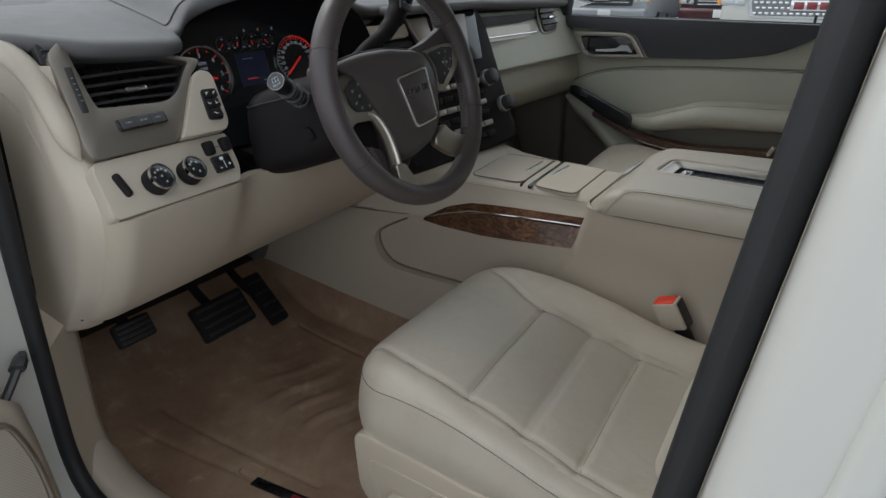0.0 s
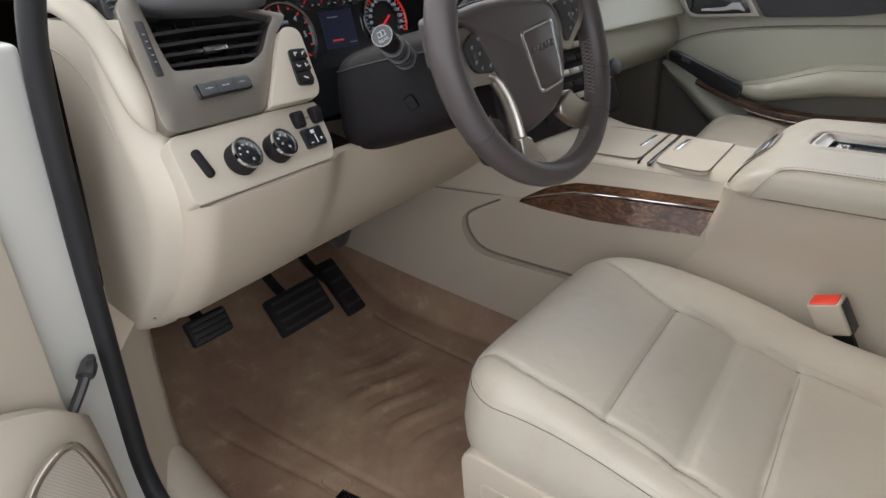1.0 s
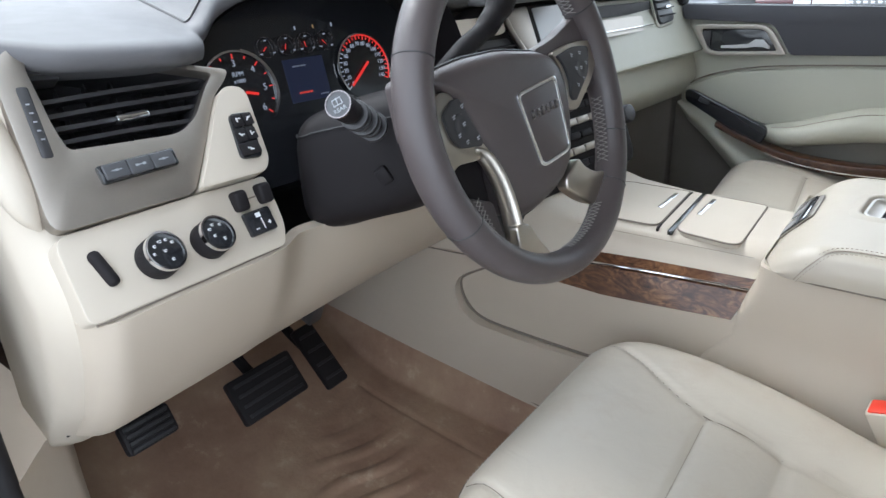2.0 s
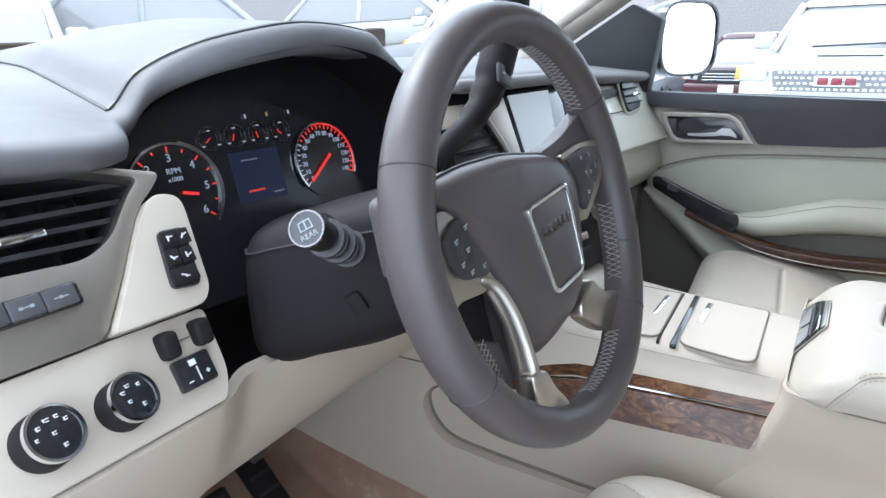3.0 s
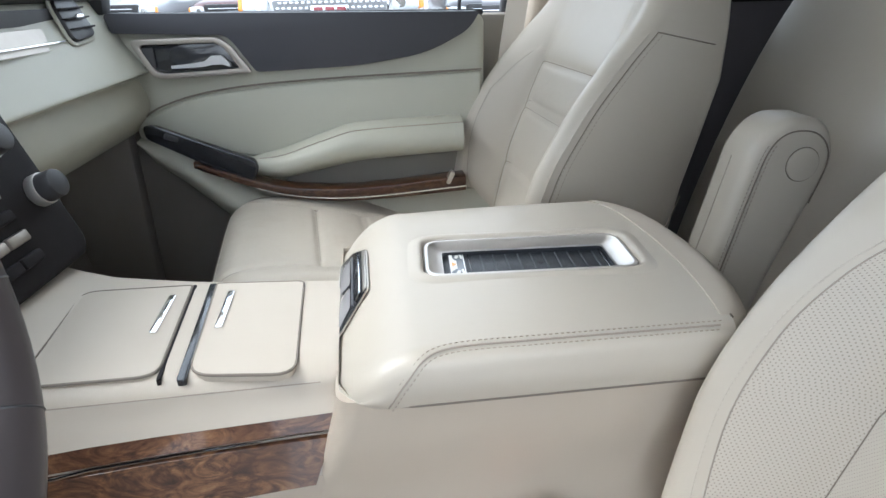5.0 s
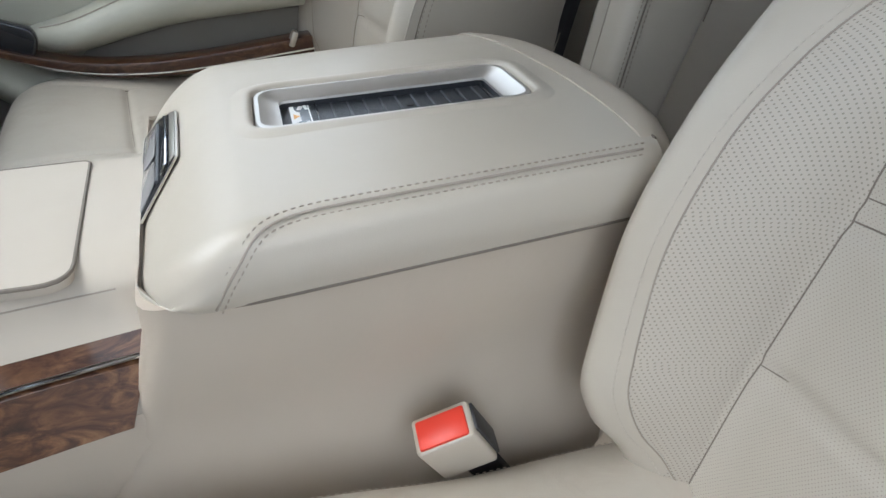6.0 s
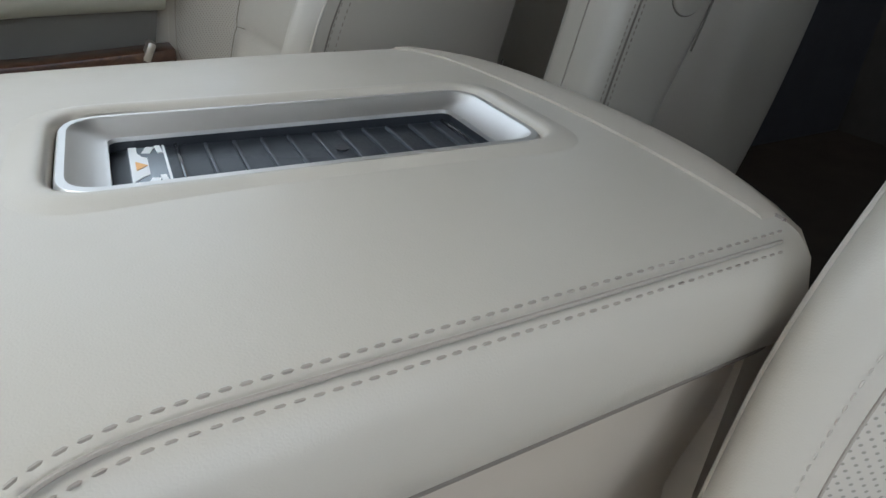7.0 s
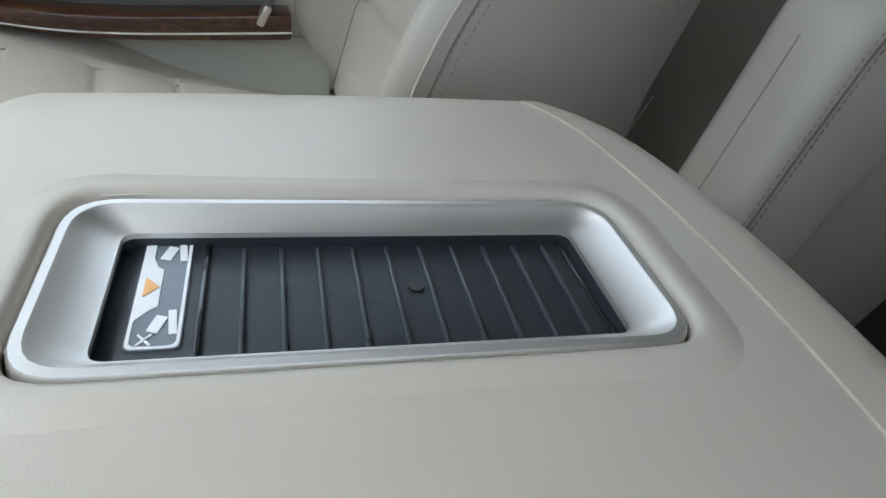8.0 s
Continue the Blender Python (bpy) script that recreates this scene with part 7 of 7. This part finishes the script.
make_seat("front_passenger_seat", "clean pale beige leather passenger bucket seat", pose(-0.280, 1.865, 0.925, 0, 0, 5), 0.030, 0.12, 0.045, 0.0, -0.212, 0.295)

# second row chairs, with fold-up arms
def rear_seat(label, x0, y0, side):
    """A chair whose folded arm stands on its inner side (side: which way that is)."""
    s = thing("rear_seat", label, "car seat", "rear seats", at=pose(x0, y0, -0.02))
    cush = rounded([(0.50, 0.58), (0.95, 0.56), (0.95, 0.66), (0.52, 0.70)], 0.05, 5)
    part("seat_cushion", prism(cush, lambda x, z, w: Vector((x, -0.23 + w, z)), 0.46, 0.03, 4), leather, s, angle=60)
    def rest_at(u, v):
        z = 0.70 + 0.72 * u
        a = 2 * math.pi * v
        k = min(1.0, 0.55 + 0.45 * math.sin(math.pi * min(0.96, 0.18 + u * 0.8)) ** 0.4)
        ca, sa_ = math.cos(a), math.sin(a)
        return (0.76 + 0.30 * (z - 0.95) + 0.10 * math.copysign(abs(sa_) ** 0.5, sa_) * k, 0.235 * k * math.copysign(abs(ca) ** 0.5, ca), z)
    part("backrest", loft([[rest_at(i / 24, j / 40) for j in range(40)] for i in range(25)]), leather, s, "padded beige leather backrest in shade", angle=180)
    def hr(u, v):
        a = 2 * math.pi * v
        k = math.sin(math.pi * min(0.98, max(0.02, u))) ** 0.4
        return (0.90 + 0.06 * k * math.copysign(abs(math.sin(a)) ** 0.7, math.sin(a)), 0.13 * k * math.copysign(abs(math.cos(a)) ** 0.6, math.cos(a)), 1.43 + 0.20 * u)
    part("head_restraint", loft([[hr(i / 12, j / 28) for j in range(28)] for i in range(13)]), leather, s, angle=180)
    part("seat_base", rbox((0.40, 0.40, 0.10), pose(0.74, 0, 0.61), 0.02), black, s)
    # the arm, upright beside the backrest
    o = rounded([(0.350, 0.60), (0.43, 0.58), (0.558, 0.995), (0.6235, 1.163), (0.600, 1.222), (0.530, 1.224), (0.494, 1.190), (0.460, 1.040)], [0.03, 0.03, 0.05, 0.05, 0.03, 0.03, 0.03, 0.10], 6)
    inner = side * 0.275
    arm = part("folding_arm", prism(o, lambda x, z, w: Vector((x, inner - side * w, z)), 0.085, 0.018, 4), leather, s, "folded up beige leather arm", angle=60)
    seam_ = smooth_path([(0.391, 0, 0.66), (0.402, 0, 0.70), (0.441, 0, 0.87), (0.479, 0, 1.04), (0.500, 0, 1.13), (0.517, 0, 1.185), (0.545, 0, 1.206), (0.585, 0, 1.200), (0.606, 0, 1.165), (0.590, 0, 1.10)], 6)
    part("arm_seam", tube([(p.x, inner + side * 0.0004, p.z) for p in seam_], 0.0012, 5), seam_dark, arm)
    for k in (-0.006, 0.006):
        part("stitching", dashes([(p.x + k, inner + side * 0.0006, p.z) for p in seam_[:31]], 0.0062, 0.0045, 0.0007), stitch_dark, arm)
    part("front_groove", tube([(x - 0.001, inner - side * 0.045, z) for x, z in ((0.3595, 0.64), (0.385, 0.74), (0.425, 0.90), (0.4625, 1.05), (0.489, 1.165))], 0.0008, 6), stitch_dark, arm)
    dot = frame_from((0.568, inner, 1.159), (1, 0, 0), (0, side, 0))
    part("arm_button", disc(0.0238, 0.003, dot, 36, 0.0015), leather, arm)
    part("button_gap", loft([[dot @ Vector((rr * math.cos(t), rr * math.sin(t), 0.0006)) for t in (2 * math.pi * i / 36 for i in range(37))] for rr in (0.0236, 0.0252)], cap=False, closed=False), seam_dark, arm)
    return s
rear_seat("beige leather second row chair with folded arm", -0.165, 1.755, -1)
rear_seat("beige leather second row chair behind the driver", 0.0, 0.70, 1)

# ---- driver's floor mat ----
def mat_z(x, y):
    d = -1.05 - x
    z = 0.560 + 0.375 * (d + math.sqrt(d * d + 0.006))
    # moulded channels across the heel area, a few long grooves
    heel = math.exp(-((y - 0.86) / 0.20) ** 4) * math.exp(-((x + 0.72) / 0.22) ** 4)
    wave = math.sin(95 * (x + 0.05 * math.sin(9 * y)) + 2.2 * math.sin(21 * y + 3 * x))
    z += 0.0065 * heel * max(0.0, wave) ** 0.7 * (0.55 + 0.45 * math.sin(17 * y + 9 * x))
    for gy, k in ((0.60, 0.10), (0.655, 0.04), (1.07, -0.05)):
        z -= 0.004 * math.exp(-((y - gy - k * (x + 0.8)) / 0.006) ** 2) * (1 if -1.02 < x < -0.55 else 0)
    z += 0.003 * math.sin(7 * x + 2) * math.sin(8 * y)
    return z
def mat_fn(u, v):
    x = -1.24 + 0.84 * u
    y0 = lerp(x, [-1.24, -0.95, -0.40], [0.46, 0.455, 0.48])
    y = y0 + (1.185 - y0) * v
    k = max(0.0, (v - 0.945) / 0.055)
    wall_top = lerp(x, [-1.38, -1.2, -0.65, -0.40], [0.742, 0.722, 0.655, 0.625])
    lip_ = 0.035 * max(0.0, 1 - v / 0.04) ** 2 + max(0.0, wall_top - mat_z(x, y)) * k ** 1.7
    return (x, y, mat_z(x, y) + lip_)
fm = thing("floor_mat", "muddy brown moulded rubber floor mat", "floor mat")
part("mat_sheet", sheet(mat_fn, 220, 150, (0, 0, -0.008)), mat_rubber, fm, angle=60)
part("mat_edge", tube([Vector(mat_fn(k / 40, 1.0)) + Vector((0, -0.014, -0.001)) for k in range(41)], 0.0065, 8), black, fm, "dark rolled edge")
part("heel_ring", ring(rounded([(-0.03, -0.022), (0.03, -0.022), (0.03, 0.022), (-0.03, 0.022)], 0.02), rounded([(-0.025, -0.017), (0.025, -0.017), (0.025, 0.017), (-0.025, 0.017)], 0.016), lambda x, y, w: Vector((-0.70 + x, 0.625 + y, 0.562 + w)), 0.003, 0.001), mat_rubber, fm)
part("logo_plate", rbox((0.14, 0.022, 0.004), pose(-0.605, 0.615, 0.566, 0, 0, 6), 0.001), gloss_black, fm, "black maker's plate")
part("logo_bar", rbox((0.06, 0.010, 0.001), pose(-0.635, 0.612, 0.5685, 0, 0, 6), 0), badge_metal, fm)
part("logo_bar", rbox((0.03, 0.010, 0.001), pose(-0.565, 0.619, 0.5685, 0, 0, 6), 0), red_paint, fm)
def pm(u, v):
    return (-1.30 + 0.75 * u, 1.62 + 0.46 * v, 0.535 + max(0.0, (-1.05 - (-1.30 + 0.75 * u))) * 0.75)
solo("floor_mat", sheet(pm, 20, 8, (0, 0, -0.008)), carpet_grey, "grey carpet mat in the passenger's footwell", "floor mat")
# ---- parked vehicles outside ----
def wheel_parts(parent, x, y, r, w):
    t = part("wheel", tube([(x, y - w / 2, r), (x, y + w / 2, r)], r, 28), tyre_rubber, parent)
    part("rim", tube([(x, y - w / 2 - 0.01, r), (x, y + w / 2 + 0.01, r)], r * 0.62, 20), rim_metal, t)

def vehicle(name, label, at, paint_mat, L, Wd, H, hood_h, truck=False, group="parked cars"):
    """Local: x forward, y left, z up; origin under the middle of the front bumper."""
    v = thing(name, label, "parked car", group, at=at)
    hw = Wd / 2
    hood = 0.24 * L if not truck else 1.25
    def sec(x, zlow, ztop, k, round_=0.35):
        return [(x, hw * k * math.copysign(abs(math.cos(a)) ** round_, math.cos(a)), (zlow + ztop) / 2 + (ztop - zlow) / 2 * math.copysign(abs(math.sin(a)) ** round_, math.sin(a))) for a in (2 * math.pi * i / 32 for i in range(32))]
    belt = hood_h + (0.10 if truck else 0.04)
    rows = [sec(0.0, 0.42, hood_h - 0.16, 0.88), sec(-0.06, 0.38, hood_h - 0.06, 0.95), sec(-0.25, 0.36, hood_h, 0.99), sec(-hood, 0.34, hood_h + (0.10 if truck else 0.05), 1.0), sec(-hood - 0.5, 0.32, belt, 1.0), sec(-L * 0.6, 0.32, belt, 1.0), sec(-L + 0.2, 0.36, belt, 0.98), sec(-L, 0.42, belt - 0.08, 0.9)]
    part("body", loft(rows), paint_mat, v, angle=50)
    x0, x1, x2, x3 = -hood - 0.05, -hood - 0.75, -L * (0.62 if truck else 0.80), -L * (0.68 if truck else 0.93)
    def cab(z, k, xa, xb):
        o = rounded([(xa, -hw * k), (xb, -hw * k), (xb, hw * k), (xa, hw * k)], 0.16, 4)
        return [(x, y, z) for x, y in o]
    # the windows' sky glare is painted by this pale grey glass
    part("cabin_glass", loft([cab(belt - 0.04, 0.93, x0, x3), cab(belt + (H - belt) * 0.5, 0.86, (x0 + x1) / 2, (x2 + x3) / 2), cab(H - 0.10, 0.78, x1, x2)]), glare_glass, v, "car windows", angle=50)
    part("roof", loft([cab(H - 0.11, 0.80, x1 + 0.05, x2 - 0.05), cab(H - 0.03, 0.76, x1 - 0.03, x2), cab(H, 0.6, x1 - 0.2, x2 + 0.2)]), paint_mat, v, angle=60)
    for s in (-1, 1):
        for xa, xb in ((x0, x1), ((x1 + x2) / 2, (x1 + x2) / 2), (x3, x2)):
            part("pillar", tube([(xa, s * hw * 0.925, belt - 0.02), (xb, s * hw * 0.785, H - 0.09)], 0.045, 8), paint_mat, v)
        part("headlamp", rbox((0.16, 0.30, 0.17), pose(-0.07, s * hw * 0.80, hood_h - (0.14 if truck else 0.20), 0, -12, s * 12), 0.04, 3), lamp_glass, v, "clear headlamp")
        part("lamp_lens", tube([(-0.02, s * hw * 0.76, hood_h - (0.14 if truck else 0.20)), (0.03, s * hw * 0.76, hood_h - (0.14 if truck else 0.20))], 0.055, 16), chrome, v)
        part("indicator", rbox((0.14, 0.07, 0.15), pose(-0.12, s * hw * 0.955, hood_h - (0.14 if truck else 0.20), 0, -10, s * 25), 0.025, 3), amber, v, "amber indicator")
        part("wing_mirror", rbox((0.14, 0.26, 0.20), pose(-hood - 0.45, s * (hw + 0.12), belt + 0.10), 0.05, 3), paint_mat, v)
        for x in (-0.85, -L + 1.05):
            wheel_parts(v, x, s * (hw - 0.13), 0.36 if not truck else 0.40, 0.24)
    g = part("grille", prism(rounded([(-hw * 0.62, hood_h - 0.34), (hw * 0.62, hood_h - 0.34), (hw * 0.66, hood_h - 0.07), (-hw * 0.66, hood_h - 0.07)], 0.05), ON_X(-0.07), 0.09, 0.01), chrome if truck else black, v, "bright grille")
    part("grille_mesh", prism(rounded([(-hw * 0.58, hood_h - 0.315), (hw * 0.58, hood_h - 0.315), (hw * 0.62, hood_h - 0.095), (-hw * 0.62, hood_h - 0.095)], 0.04), ON_X(0.0205), 0.004, 0), grille_grey if truck else black, g)
    if truck:
        for i in range(4):
            for j in range(19):
                y = -hw * 0.56 + hw * 1.12 * j / 18
                if abs(y) < 0.24 and i in (1, 2):
                    continue
                part("mesh_link", rbox((0.02, 0.044, 0.030), pose(0.03, y + (0.028 if i % 2 else 0), hood_h - 0.29 + 0.056 * i), 0.012), chrome, g)
        part("badge", rbox((0.03, 0.42, 0.11), pose(0.04, 0, hood_h - 0.205), 0.01), chrome, v, "chrome bordered red badge")
        for i in range(3):
            part("badge_mark", rbox((0.008, 0.10, 0.075), pose(0.058, -0.125 + 0.125 * i, hood_h - 0.205), 0.004), red_paint, v)
        part("hood_scoop", rbox((0.05, 0.62, 0.02), pose(-0.55, 0, hood_h + 0.035), 0.008), black, v, "dark hood scoop slot")
        part("wiper", tube([(-hood - 0.02, -0.5, belt + 0.03), (-hood - 0.12, 0.3, belt + 0.06)], 0.012, 6), black, v)
    else:
        for i in range(3):
            part("grille_bar", rbox((0.02, Wd * 0.55, 0.02), pose(0.03, 0, hood_h - 0.27 + 0.06 * i), 0.006), chrome, g)
    part("bumper", rbox((0.20, Wd * 0.95, 0.22), pose(0.02, 0, 0.55), 0.06, 3), chrome if truck else paint_mat, v)
    part("plate", rbox((0.01, 0.30, 0.15), pose(0.125, 0, 0.56), 0.004), print_white, v)
    return v

vehicle("pickup_truck", "white pickup truck with a chrome mesh grille", pose(-0.48, 8.1, 0, 0, 0, -96), white_paint, 5.8, 2.03, 1.98, 1.26, True)
vehicle("parked_car", "dark red sedan parked on the lot", pose(-2.6, 14.4, 0, 0, 0, -95), maroon_paint, 4.6, 1.85, 1.66, 1.0)
vehicle("parked_car", "dark blue car parked on the lot", pose(2.2, 11.5, 0, 0, 0, -92), dark_paint, 4.7, 1.86, 1.65, 1.0)
vehicle("parked_car", "silver estate car parked on the lot", pose(-4.9, 14.0, 0, 0, 0, -95), grey_paint, 4.7, 1.86, 1.70, 1.05)
for label, az, far, turn, mat_, H, hood_ in (("white sport utility car parked ahead", 21, 7.5, -8, white_paint, 1.90, 1.12), ("silver sport utility car parked sideways ahead", 37, 11.0, 84, grey_paint, 1.98, 1.12), ("white sport utility car parked sideways ahead", 54, 14.0, 80, white_paint, 2.0, 1.14), ("white sedan parked ahead", 62, 8.0, -6, white_paint, 1.66, 1.02)):
    a, f = radians(az), radians(turn - az)
    half_ = 2.4 if turn > 45 else 0.0          # sideways cars stand with their middle there
    vehicle("parked_car", label, pose(-0.25 - far * math.cos(a) + half_ * math.cos(f), 0.38 + far * math.sin(a) + half_ * math.sin(f), 0, 0, 0, turn - az), mat_, 4.8, 1.9, H, hood_)
# the woods' base is paled: distance haze mixed into the colour
solo("backdrop", sheet(lambda u, v: (-60 + 120 * u, 45, -0.1 + 5.5 * v + 0.8 * math.sin(u * 31)), 60, 2, (0, 1, 0)), skin("hazed_far_trees", (0.27, 0.25, 0.24), 0.9, 2.0, 0.5, 0.4), "far bank of bare winter woods with haze in the colour", "backdrop", kind="structure")
